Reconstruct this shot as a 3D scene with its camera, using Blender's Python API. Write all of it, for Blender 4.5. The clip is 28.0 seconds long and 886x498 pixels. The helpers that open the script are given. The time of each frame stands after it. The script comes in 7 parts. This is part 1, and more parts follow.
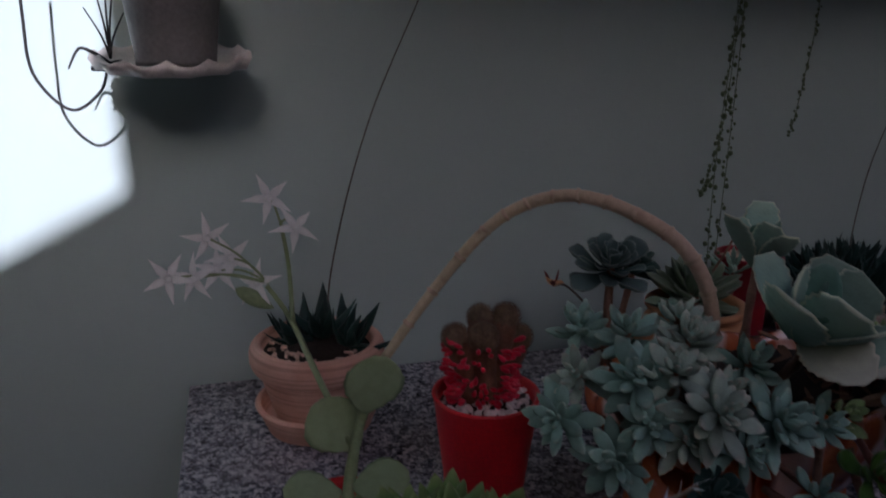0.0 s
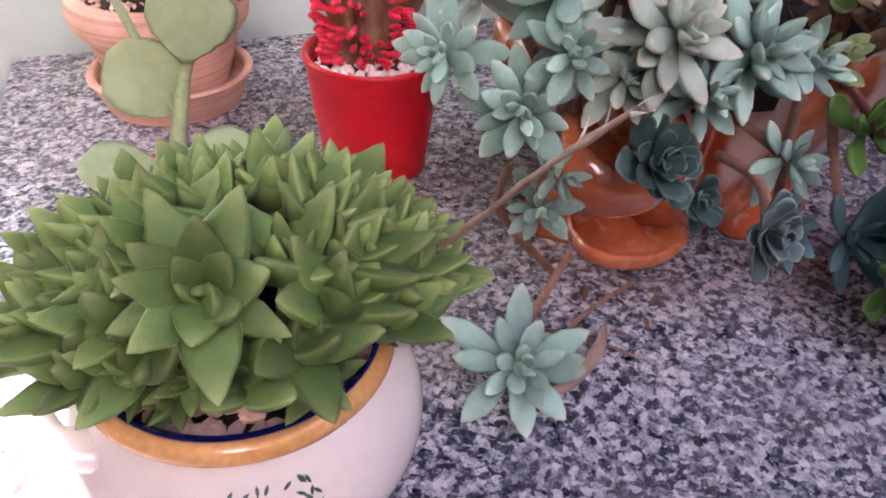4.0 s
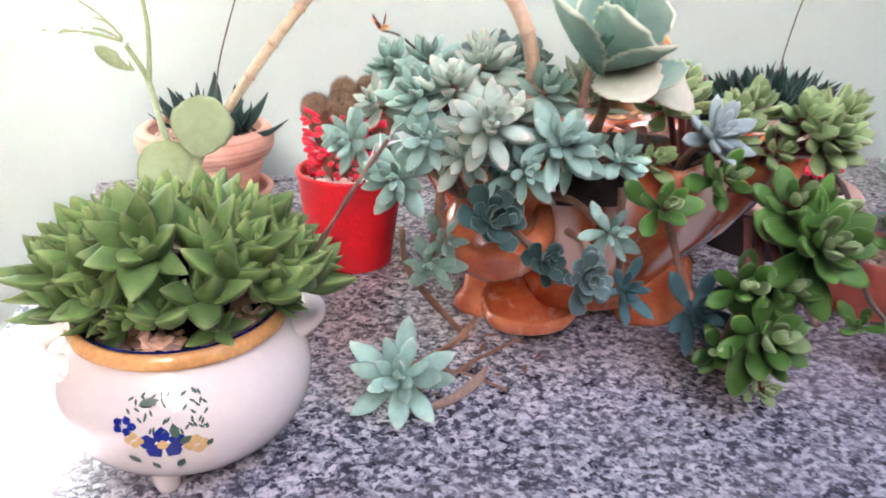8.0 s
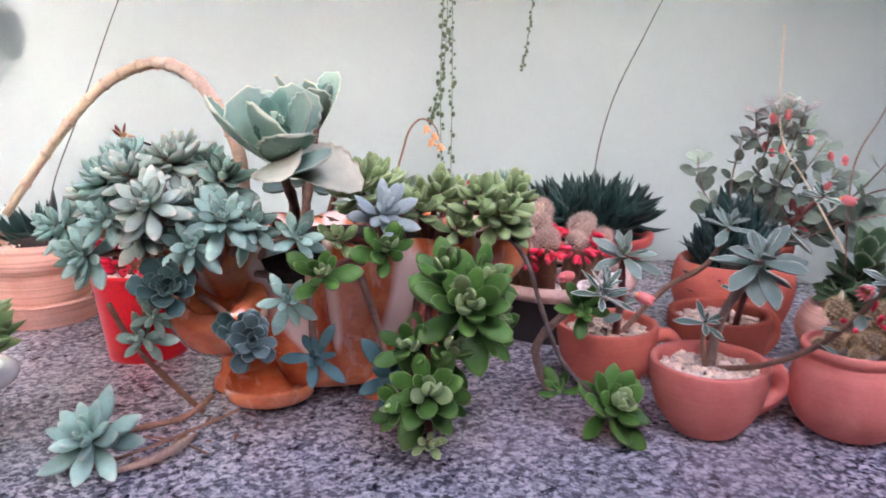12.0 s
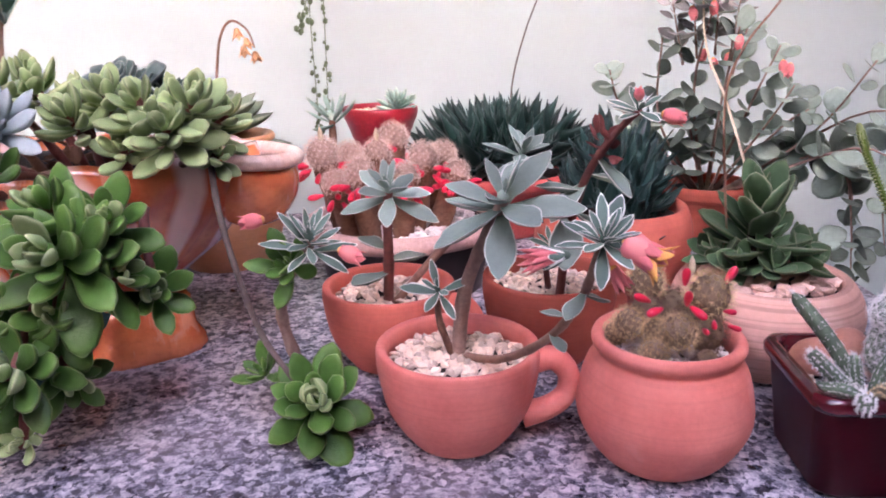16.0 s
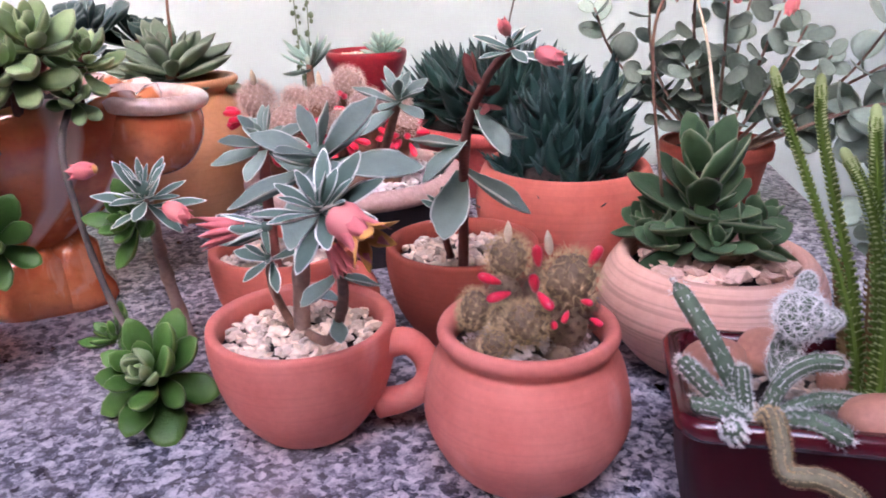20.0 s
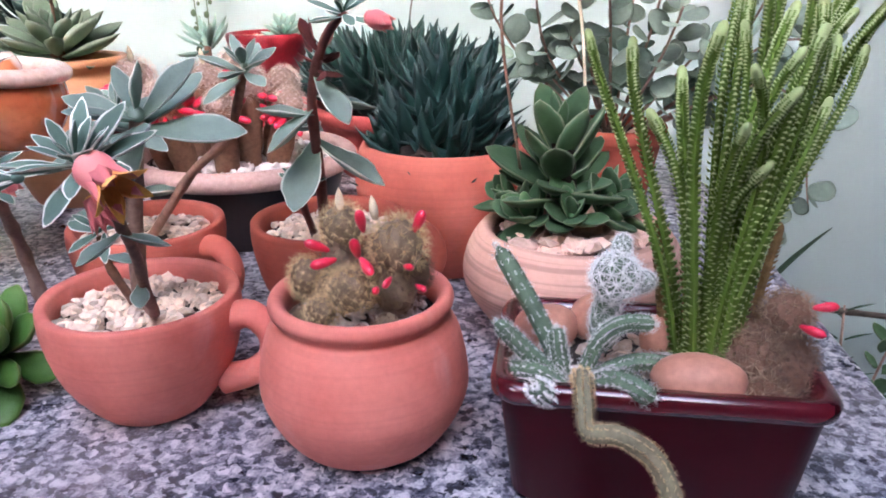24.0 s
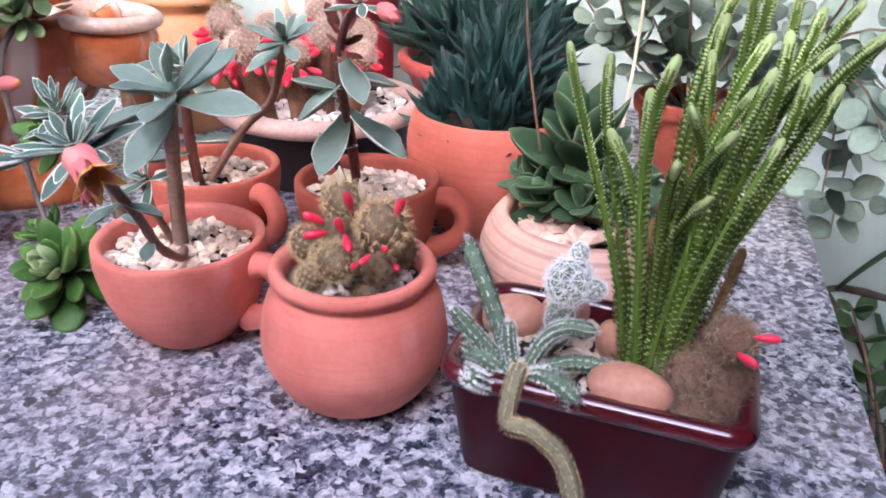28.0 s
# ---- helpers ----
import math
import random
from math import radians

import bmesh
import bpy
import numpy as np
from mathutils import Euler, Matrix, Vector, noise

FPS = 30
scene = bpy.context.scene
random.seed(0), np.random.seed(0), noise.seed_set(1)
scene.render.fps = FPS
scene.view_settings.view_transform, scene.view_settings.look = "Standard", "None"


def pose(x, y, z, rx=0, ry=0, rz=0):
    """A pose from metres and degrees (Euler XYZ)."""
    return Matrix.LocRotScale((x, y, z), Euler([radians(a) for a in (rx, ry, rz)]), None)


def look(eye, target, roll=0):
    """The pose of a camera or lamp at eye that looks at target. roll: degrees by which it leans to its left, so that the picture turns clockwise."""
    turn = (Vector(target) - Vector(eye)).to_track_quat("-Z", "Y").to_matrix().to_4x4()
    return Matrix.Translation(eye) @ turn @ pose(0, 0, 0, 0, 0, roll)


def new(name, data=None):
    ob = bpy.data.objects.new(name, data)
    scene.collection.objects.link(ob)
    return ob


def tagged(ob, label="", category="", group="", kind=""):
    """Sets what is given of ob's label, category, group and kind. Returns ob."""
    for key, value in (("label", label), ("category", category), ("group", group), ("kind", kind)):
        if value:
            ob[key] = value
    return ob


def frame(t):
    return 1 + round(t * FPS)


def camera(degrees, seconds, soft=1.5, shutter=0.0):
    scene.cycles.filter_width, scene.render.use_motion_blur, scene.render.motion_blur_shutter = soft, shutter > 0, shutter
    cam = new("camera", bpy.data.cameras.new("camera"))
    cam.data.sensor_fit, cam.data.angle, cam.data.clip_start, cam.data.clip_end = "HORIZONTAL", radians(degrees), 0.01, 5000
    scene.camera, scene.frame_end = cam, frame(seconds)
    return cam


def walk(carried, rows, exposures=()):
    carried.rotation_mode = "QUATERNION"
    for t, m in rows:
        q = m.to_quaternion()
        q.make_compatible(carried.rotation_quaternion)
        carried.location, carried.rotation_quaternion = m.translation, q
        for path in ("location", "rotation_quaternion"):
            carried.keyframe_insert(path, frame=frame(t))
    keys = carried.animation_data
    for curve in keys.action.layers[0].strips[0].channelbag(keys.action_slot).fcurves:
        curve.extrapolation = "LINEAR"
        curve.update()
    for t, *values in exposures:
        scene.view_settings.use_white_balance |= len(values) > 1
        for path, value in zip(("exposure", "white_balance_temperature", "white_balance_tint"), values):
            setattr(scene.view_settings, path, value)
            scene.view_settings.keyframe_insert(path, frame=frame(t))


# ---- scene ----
cam = camera(61.6, 28.0, soft=1.85, shutter=0.4)
METRES, EYE, TILT, LEAN, TURN = 1.9, 1.243, -15.88, -0.37, -14.5
ROWS = [
    (0.0, 0.0, 0.0, 0.0, -0.0, 0.0, 0.0),
    (0.5, 0.0161, -0.0069, -0.0165, -0.5, -1.46, -0.78),
    (1.0, 0.0296, -0.0087, -0.0253, -2.64, -2.69, -0.79),
    (1.5, 0.0375, -0.0048, -0.0376, -3.34, -5.65, -0.77),
    (2.0, 0.0439, 0.0051, -0.0483, -3.46, -9.36, -1.19),
    (2.5, 0.0464, 0.0183, -0.0493, -2.9, -11.24, -1.58),
    (3.0, 0.0388, 0.0596, -0.047, -4.14, -15.37, -1.27),
    (3.5, 0.0333, 0.0848, -0.0448, -4.41, -19.15, -0.55),
    (5.5, 0.0303, 0.0984, -0.0478, -3.73, -23.13, -0.91),
    (6.0, 0.0463, 0.0742, -0.0496, -2.41, -21.19, -1.8),
    (6.5, 0.0674, 0.0532, -0.0489, -1.6, -18.5, -2.7),
    (7.0, 0.0789, 0.0593, -0.0505, -2.51, -16.49, -1.98),
    (7.5, 0.0801, 0.0423, -0.0638, 0.85, -11.94, -3.18),
    (8.0, 0.0992, -0.0017, -0.0743, 2.42, -7.25, -2.24),
    (8.5, 0.1161, -0.0342, -0.0819, 1.39, -4.57, 0.49),
    (9.0, 0.1323, -0.0456, -0.0877, 0.38, -3.01, -0.3),
    (9.5, 0.1484, -0.0503, -0.0865, -1.44, -1.59, 0.71),
    (10.0, 0.1477, -0.0435, -0.0817, -3.95, -1.81, 1.2),
    (10.5, 0.1521, -0.0401, -0.0828, -6.69, -2.38, 2.79),
    (11.0, 0.2021, -0.0483, -0.0918, -3.64, 0.18, 1.85),
    (11.5, 0.2411, -0.0512, -0.1004, 0.36, 3.38, 0.75),
    (13.5, 0.2672, 0.0668, -0.0833, 7.4, 0.5, -2.45),
    (14.0, 0.3353, 0.0879, -0.0878, 6.97, -1.56, -1.49),
    (14.5, 0.3701, 0.0935, -0.0924, 10.89, -2.18, -2.79),
    (15.0, 0.3937, 0.0946, -0.0927, 12.21, -1.83, -3.12),
    (15.5, 0.4063, 0.0926, -0.0938, 12.69, -1.29, -2.69),
    (16.0, 0.4112, 0.0948, -0.0922, 11.87, -1.4, -1.93),
    (16.5, 0.3986, 0.1068, -0.0936, 7.24, -0.31, -1.33),
    (17.0, 0.3939, 0.1144, -0.096, 5.82, -1.27, -0.93),
    (17.5, 0.4206, 0.1321, -0.0936, 12.26, -2.48, -3.53),
    (18.0, 0.4449, 0.1467, -0.0948, 18.0, -4.49, -4.84),
    (18.5, 0.4587, 0.1534, -0.0907, 22.1, -5.06, -5.71),
    (19.0, 0.462, 0.1534, -0.0852, 21.74, -5.58, -6.21),
    (19.5, 0.4673, 0.153, -0.0849, 21.52, -4.71, -5.68),
    (20.0, 0.4798, 0.1543, -0.0861, 19.91, -5.39, -3.79),
    (20.5, 0.486, 0.153, -0.0854, 19.71, -4.84, -3.96),
    (21.0, 0.4896, 0.1535, -0.0873, 18.02, -4.76, -3.21),
    (21.5, 0.495, 0.1545, -0.0894, 16.65, -6.55, -2.73),
    (22.0, 0.4987, 0.1559, -0.0882, 15.95, -6.69, -2.74),
    (22.5, 0.5005, 0.1571, -0.0874, 15.11, -6.61, -3.24),
    (24.5, 0.5218, 0.1705, -0.0926, 18.54, -5.12, -4.38),
    (25.0, 0.5386, 0.162, -0.0924, 22.02, -5.24, -5.39),
    (25.5, 0.5525, 0.1652, -0.0913, 24.57, -5.98, -6.79),
    (26.0, 0.5546, 0.1666, -0.0862, 25.11, -5.52, -7.36),
    (26.5, 0.5559, 0.1653, -0.0858, 27.63, -6.65, -9.08),
    (27.0, 0.559, 0.1646, -0.0841, 29.4, -7.53, -9.37),
    (27.5, 0.5578, 0.1669, -0.0789, 28.81, -10.19, -8.91),
    (28.0, 0.5538, 0.1689, -0.0693, 27.52, -12.27, -8.47),
]
walk(cam, [(t, pose(0, 0, EYE, TILT, LEAN, TURN) @ pose(METRES * x, METRES * y, METRES * z, 90 + pitch, roll, yaw)) for t, x, y, z, yaw, pitch, roll in ROWS],
     [(t, stops + 1.02, kelvin, tint + 6) for t, stops, kelvin, tint in (
         (0.0, -0.7, 5600, 24), (1.0, 0.80, 5650, 24), (1.6, 1.40, 5800, 23), (2.2, 1.88, 6050, 33), (3.0, 2.25, 6300, 35), (5.5, 3.15, 6350, 25), (8.0, 3.22, 6200, 18), (9.0, 2.90, 6000, 18), (10.0, 2.87, 5900, 20), (11.0, 3.05, 5900, 22), (14.0, 3.06, 6250, 31), (14.6, 3.30, 6250, 33), (15.5, 3.44, 6250, 35), (16.2, 3.42, 6220, 36), (17.0, 3.22, 6150, 36), (17.8, 3.36, 6150, 35), (20.0, 3.41, 6100, 30), (25.0, 3.68, 5950, 15), (28.0, 3.82, 6050, 15))])

# ---------------------------------------------------------------- light
world = bpy.data.worlds.new("sky")
scene.world = world
world.use_nodes = True
wn = world.node_tree
sky = wn.nodes.new("ShaderNodeTexSky")
sky.sky_type, sky.sun_disc = "NISHITA", False
sky.sun_elevation, sky.sun_rotation = radians(25), radians(180)
sky.air_density, sky.dust_density = 1.0, 5.0
wn.links.new(sky.outputs[0], wn.nodes["Background"].inputs[0])
wn.nodes["Background"].inputs[1].default_value = 0.15
sun = new("sun", bpy.data.lights.new("sun", "SUN"))
sun.data.energy, sun.data.angle, sun.data.color = 5.0, radians(0.6), (1.0, 0.93, 0.84)
sun.matrix_world = look((0, -1, 0.466), (0, 0, 0))

TOP = 0.75      # height of the table top
WALL = 1.075    # face of the wall behind the table
GOLD = 137.508


# ---------------------------------------------------------------- materials
def nodes_of(name):
    m = bpy.data.materials.new(name)
    m.use_nodes = True
    return m, m.node_tree, m.node_tree.nodes["Principled BSDF"]


def mix_rgb(nt, fac, a, b, blend="MIX"):
    n = nt.nodes.new("ShaderNodeMix")
    n.data_type, n.blend_type = "RGBA", blend
    for sock, v in ((n.inputs[0], fac), (n.inputs[6], a), (n.inputs[7], b)):
        if hasattr(v, "is_output"):
            nt.links.new(v, sock)
        elif isinstance(v, (int, float)):
            sock.default_value = v
        else:
            sock.default_value = (*v, 1)
    return n.outputs[2]


def ramp(nt, fac, stops):
    n = nt.nodes.new("ShaderNodeValToRGB")
    el = n.color_ramp.elements
    while len(el) < len(stops):
        el.new(0.5)
    for e, (p, c) in zip(el, stops):
        e.position = p
        e.color = (*c, 1) if not isinstance(c, (int, float)) else (c, c, c, 1)
    nt.links.new(fac, n.inputs[0])
    return n.outputs[0]


def noise_tex(nt, scale, detail=3.0, coord="Object", rough=0.55, dist=0.0, stretch=None):
    tc = nt.nodes.new("ShaderNodeTexCoord")
    n = nt.nodes.new("ShaderNodeTexNoise")
    n.inputs["Scale"].default_value, n.inputs["Detail"].default_value = scale, detail
    n.inputs["Roughness"].default_value, n.inputs["Distortion"].default_value = rough, dist
    src = tc.outputs[coord]
    if stretch:
        mp = nt.nodes.new("ShaderNodeMapping")
        mp.inputs["Scale"].default_value = stretch
        nt.links.new(src, mp.inputs[0])
        src = mp.outputs[0]
    nt.links.new(src, n.inputs["Vector"])
    return n.outputs["Fac"]


def add_bump(nt, bsdf, height, strength=0.3, distance=0.001):
    b = nt.nodes.new("ShaderNodeBump")
    b.inputs["Strength"].default_value, b.inputs["Distance"].default_value = strength, distance
    nt.links.new(height, b.inputs["Height"])
    nt.links.new(b.outputs[0], bsdf.inputs["Normal"])


def varied(nt, col, amount, island=False):
    """Brightness changes from object to object or from piece to piece."""
    n = nt.nodes.new("ShaderNodeNewGeometry" if island else "ShaderNodeObjectInfo")
    out = n.outputs["Random Per Island" if island else "Random"]
    mr = nt.nodes.new("ShaderNodeMapRange")
    mr.inputs[3].default_value, mr.inputs[4].default_value = 1 - amount, 1 + amount
    nt.links.new(out, mr.inputs[0])
    h = nt.nodes.new("ShaderNodeHueSaturation")
    nt.links.new(mr.outputs[0], h.inputs["Value"])
    nt.links.new(col, h.inputs["Color"])
    return h.outputs[0]


def plain_mat(name, light, dark, rough=0.6, scale=25.0, fine=220.0, bump=0.25, coat=0.0, spec=0.5, var=0.06, island=False, metal=0.0, dist=0.0008, sss=0.0, grain=0.35):
    """Two scales of mottling and a fine relief."""
    m, nt, b = nodes_of(name)
    big = noise_tex(nt, scale, 4)
    small = noise_tex(nt, fine, 3)
    col = mix_rgb(nt, ramp(nt, big, [(0.3, 0.0), (0.7, 1.0)]), dark, light)
    col = mix_rgb(nt, grain, col, ramp(nt, small, [(0.3, [c * 0.7 for c in dark]), (0.7, [min(1, c * 1.15) for c in light])]))
    nt.links.new(varied(nt, col, var, island), b.inputs["Base Color"])
    b.inputs["Roughness"].default_value, b.inputs["Metallic"].default_value = rough, metal
    b.inputs["Specular IOR Level"].default_value, b.inputs["Coat Weight"].default_value = spec, coat
    b.inputs["Coat Roughness"].default_value = 0.08
    if sss:
        b.inputs["Subsurface Weight"].default_value, b.inputs["Subsurface Scale"].default_value = sss, 0.004
    add_bump(nt, b, small, bump, dist)
    return m


def leaf_mat(name, base, tip, edge=None, rough=0.5, spec=0.12, var=0.16, tip_at=0.75, edge_at=0.72, heart=None, coat=0.0, foot_to=0.45):
    """A leaf: one colour at the foot, one at the tip and, where it has one, one at the margin."""
    m, nt, b = nodes_of(name)
    tc = nt.nodes.new("ShaderNodeTexCoord")
    sep = nt.nodes.new("ShaderNodeSeparateXYZ")
    nt.links.new(tc.outputs["Generated"], sep.inputs[0])
    along = sep.outputs[1]
    # a near-black heart stands in for the shade where leaves crowd together
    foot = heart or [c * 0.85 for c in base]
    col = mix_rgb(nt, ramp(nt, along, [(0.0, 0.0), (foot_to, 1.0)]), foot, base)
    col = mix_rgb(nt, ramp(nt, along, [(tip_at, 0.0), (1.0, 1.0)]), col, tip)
    mott = noise_tex(nt, 5.0, 4)
    col = mix_rgb(nt, 0.4, col, ramp(nt, mott, [(0.3, [c * 0.72 for c in base]), (0.7, [min(1, c * 1.25) for c in base])]))
    if edge:
        rim = nt.nodes.new("ShaderNodeAttribute")
        rim.attribute_name = "rim"
        col = mix_rgb(nt, ramp(nt, rim.outputs["Fac"], [(edge_at, 0.0), (edge_at + 0.12, 1.0)]), col, edge)
    nt.links.new(varied(nt, col, var), b.inputs["Base Color"])
    b.inputs["Roughness"].default_value, b.inputs["Specular IOR Level"].default_value = rough, spec
    b.inputs["Coat Weight"].default_value = coat
    add_bump(nt, b, noise_tex(nt, 30.0, 2), 0.12, 0.02)
    return m


def granite():
    m, nt, b = nodes_of("granite")
    tc = nt.nodes.new("ShaderNodeTexCoord")
    warp = nt.nodes.new("ShaderNodeTexNoise")
    warp.inputs["Scale"].default_value = 160
    nt.links.new(tc.outputs["Object"], warp.inputs["Vector"])
    mixv = nt.nodes.new("ShaderNodeMix")
    mixv.data_type = "VECTOR"
    mixv.inputs[0].default_value = 0.009
    nt.links.new(tc.outputs["Object"], mixv.inputs[4])
    nt.links.new(warp.outputs["Color"], mixv.inputs[5])
    def cells(scale):
        cell = nt.nodes.new("ShaderNodeTexVoronoi")
        cell.inputs["Scale"].default_value = scale
        nt.links.new(mixv.outputs[1], cell.inputs["Vector"])
        sep = nt.nodes.new("ShaderNodeSeparateColor")
        nt.links.new(cell.outputs["Color"], sep.inputs[0])
        return sep.outputs[0]

    def weighed(a, wa, b_, wb):
        out = None
        for sock, w in ((a, wa), (b_, wb)):
            n = nt.nodes.new("ShaderNodeMath")
            n.operation = "MULTIPLY_ADD"
            n.inputs[1].default_value, n.inputs[2].default_value = w, 0.0
            nt.links.new(sock, n.inputs[0])
            if out is not None:
                nt.links.new(out, n.inputs[2])
            out = n.outputs[0]
        return out

    grains = weighed(weighed(cells(225), 0.38, cells(430), 0.16), 1.0, noise_tex(nt, 105, 6, rough=0.72), 0.90)
    col = ramp(nt, grains, [(0.50, (0.008, 0.010, 0.020)), (0.595, (0.034, 0.039, 0.062)), (0.665, (0.125, 0.13, 0.17)), (0.755, (0.28, 0.28, 0.32)),
                            (0.86, (0.48, 0.47, 0.50)), (0.96, (0.64, 0.62, 0.64))])
    wide = noise_tex(nt, 9, 4)
    col = mix_rgb(nt, ramp(nt, wide, [(0.42, 0.0), (0.75, 0.35)]), col, (0.40, 0.34, 0.34))
    nt.links.new(col, b.inputs["Base Color"])
    b.inputs["Roughness"].default_value = 0.32
    b.inputs["Specular IOR Level"].default_value = 0.35
    nt.links.new(ramp(nt, noise_tex(nt, 60, 3), [(0.3, 0.22), (0.7, 0.42)]), b.inputs["Roughness"])
    add_bump(nt, b, noise_tex(nt, 300, 3), 0.06, 0.0005)
    return m


def terracotta(name, light, dark, rough=0.8, bloom=0.25, ring=0.12):
    """Unglazed clay with turning marks and pale salt bloom."""
    m, nt, b = nodes_of(name)
    big, small = noise_tex(nt, 22, 4), noise_tex(nt, 260, 3)
    rings = noise_tex(nt, 14, 2, stretch=(0.3, 0.3, 26))
    col = mix_rgb(nt, ramp(nt, big, [(0.3, 0.0), (0.7, 1.0)]), dark, light)
    pale = [min(1, c * 0.5 + 0.38) for c in light]
    col = mix_rgb(nt, ramp(nt, noise_tex(nt, 13, 5, dist=0.6), [(0.55, 0.0), (0.8, bloom)]), col, pale)
    col = mix_rgb(nt, ramp(nt, rings, [(0.5, 0.0), (0.66, ring)]), col, [c * 0.55 for c in dark])
    col = mix_rgb(nt, 0.12, col, ramp(nt, small, [(0.3, [c * 0.55 for c in dark]), (0.7, light)]))
    nt.links.new(varied(nt, col, 0.05), b.inputs["Base Color"])
    b.inputs["Roughness"].default_value = rough
    b.inputs["Specular IOR Level"].default_value = 0.22
    h = nt.nodes.new("ShaderNodeMath")
    nt.links.new(small, h.inputs[0])
    nt.links.new(rings, h.inputs[1])
    add_bump(nt, b, h.outputs[0], 0.15, 0.001)
    return m


def glazed():
    """Glossy orange-brown glaze; pale runs down the ridges, partly painted-in reflections."""
    m, nt, b = nodes_of("glaze_orange")
    streak = noise_tex(nt, 60, 3, stretch=(1, 1, 0.16), dist=0.5)
    big, fine = noise_tex(nt, 16, 4), noise_tex(nt, 150, 3)
    col = mix_rgb(nt, ramp(nt, big, [(0.35, 0.0), (0.65, 1.0)]), (0.48, 0.095, 0.032), (0.78, 0.27, 0.11))
    col = mix_rgb(nt, ramp(nt, fine, [(0.50, 0.0), (0.78, 0.35)]), col, (0.30, 0.05, 0.02))
    col = mix_rgb(nt, ramp(nt, streak, [(0.60, 0.0), (0.66, 0.30)]), col, (0.80, 0.52, 0.40))
    ridge = nt.nodes.new("ShaderNodeAttribute")
    ridge.attribute_name = "ridge"
    col = mix_rgb(nt, ramp(nt, ridge.outputs["Fac"], [(0.38, 0.0), (0.66, 0.92)]), col, (0.86, 0.66, 0.57))
    nt.links.new(col, b.inputs["Base Color"])
    b.inputs["Roughness"].default_value, b.inputs["Coat Weight"].default_value = 0.22, 1.0
    b.inputs["Coat Roughness"].default_value = 0.05
    add_bump(nt, b, big, 0.6, 0.006)
    return m


def painted_wall():
    m, nt, b = nodes_of("wall_paint")
    col = mix_rgb(nt, ramp(nt, noise_tex(nt, 1.6, 5), [(0.35, 0.0), (0.7, 1.0)]), (0.422, 0.545, 0.525), (0.475, 0.60, 0.575))
    col = mix_rgb(nt, ramp(nt, noise_tex(nt, 7, 6, dist=1.2), [(0.62, 0.0), (0.8, 0.2)]), col, (0.42, 0.48, 0.45))
    nt.links.new(col, b.inputs["Base Color"])
    b.inputs["Roughness"].default_value = 0.62
    add_bump(nt, b, noise_tex(nt, 90, 4), 0.12, 0.002)
    return m


M_WALL = painted_wall()
M_FLOOR = plain_mat("floor_cement", (0.12, 0.113, 0.105), (0.07, 0.066, 0.062), 0.85, 3, 80)
M_SHADE = plain_mat("dark_enclosure", (0.06, 0.05, 0.042), (0.03, 0.025, 0.021), 0.85, 6, 90)
M_GRANITE = granite()
M_BRICK = plain_mat("plinth_plaster", (0.55, 0.55, 0.51), (0.42, 0.42, 0.39), 0.9, 8, 120)
M_CLAY = terracotta("clay_pink", (0.78, 0.265, 0.205), (0.64, 0.165, 0.125), bloom=0.7, rough=0.6)
M_CLAY_DARK = terracotta("clay_dark", (0.42, 0.11, 0.07), (0.30, 0.07, 0.045), bloom=0.12)
M_CLAY_PALE = terracotta("clay_pale", (0.82, 0.52, 0.41), (0.68, 0.37, 0.27), bloom=0.4, ring=0.6)
M_CLAY_ORANGE = terracotta("clay_orange", (0.70, 0.20, 0.135), (0.55, 0.13, 0.09), bloom=0.22, rough=0.65)
M_CLAY_AMBER = terracotta("clay_amber", (0.66, 0.34, 0.18), (0.52, 0.24, 0.11), 0.45, 0.1)
M_GLAZE = glazed()
M_GLAZE_PALE = plain_mat("glaze_worn_rim", (0.86, 0.70, 0.62), (0.72, 0.44, 0.32), 0.3, 40, 200, 0.2, 0.5)
M_RED = plain_mat("red_plastic", (0.70, 0.014, 0.022), (0.58, 0.008, 0.015), 0.35, 20, 300, 0.12)
M_PINKRED = plain_mat("red_clay_paint", (0.52, 0.10, 0.09), (0.42, 0.06, 0.055), 0.6, 20, 200, 0.2)
M_BURG = plain_mat("burgundy_glaze", (0.065, 0.003, 0.009), (0.042, 0.002, 0.006), 0.34, 18, 240, 0.03, 0.0, 0.09, grain=0.1)
M_BURG_RIM = plain_mat("burgundy_glaze_rim", (0.09, 0.008, 0.014), (0.05, 0.005, 0.008), 0.2, 30, 240, 0.04, 0.5, grain=0.1)
M_MINIRED = plain_mat("dark_red_plastic", (0.34, 0.020, 0.035), (0.24, 0.012, 0.020), 0.4, 20, 240, 0.1)
M_BLACKTRAY = plain_mat("black_tray", (0.022, 0.012, 0.012), (0.012, 0.008, 0.008), 0.5, 20, 240, 0.15)
M_TRAYRIM = plain_mat("tray_rim", (0.62, 0.42, 0.36), (0.48, 0.30, 0.25), 0.7, 30, 260, 0.3)
M_WHITE = plain_mat("white_glaze", (0.84, 0.775, 0.715), (0.80, 0.72, 0.65), 0.16, 12, 160, 0.02, 0.5, grain=0.06)
M_ORANGE = plain_mat("ochre_paint", (0.80, 0.44, 0.17), (0.68, 0.34, 0.11), 0.25, 60, 300, 0.05, 0.4)
M_BLUE = plain_mat("cobalt_paint", (0.02, 0.035, 0.30), (0.012, 0.02, 0.18), 0.25, 90, 400, 0.05, 0.4)
M_PAINTGREEN = plain_mat("green_paint", (0.05, 0.12, 0.07), (0.02, 0.05, 0.04), 0.3, 90, 400, 0.02, 0.3)
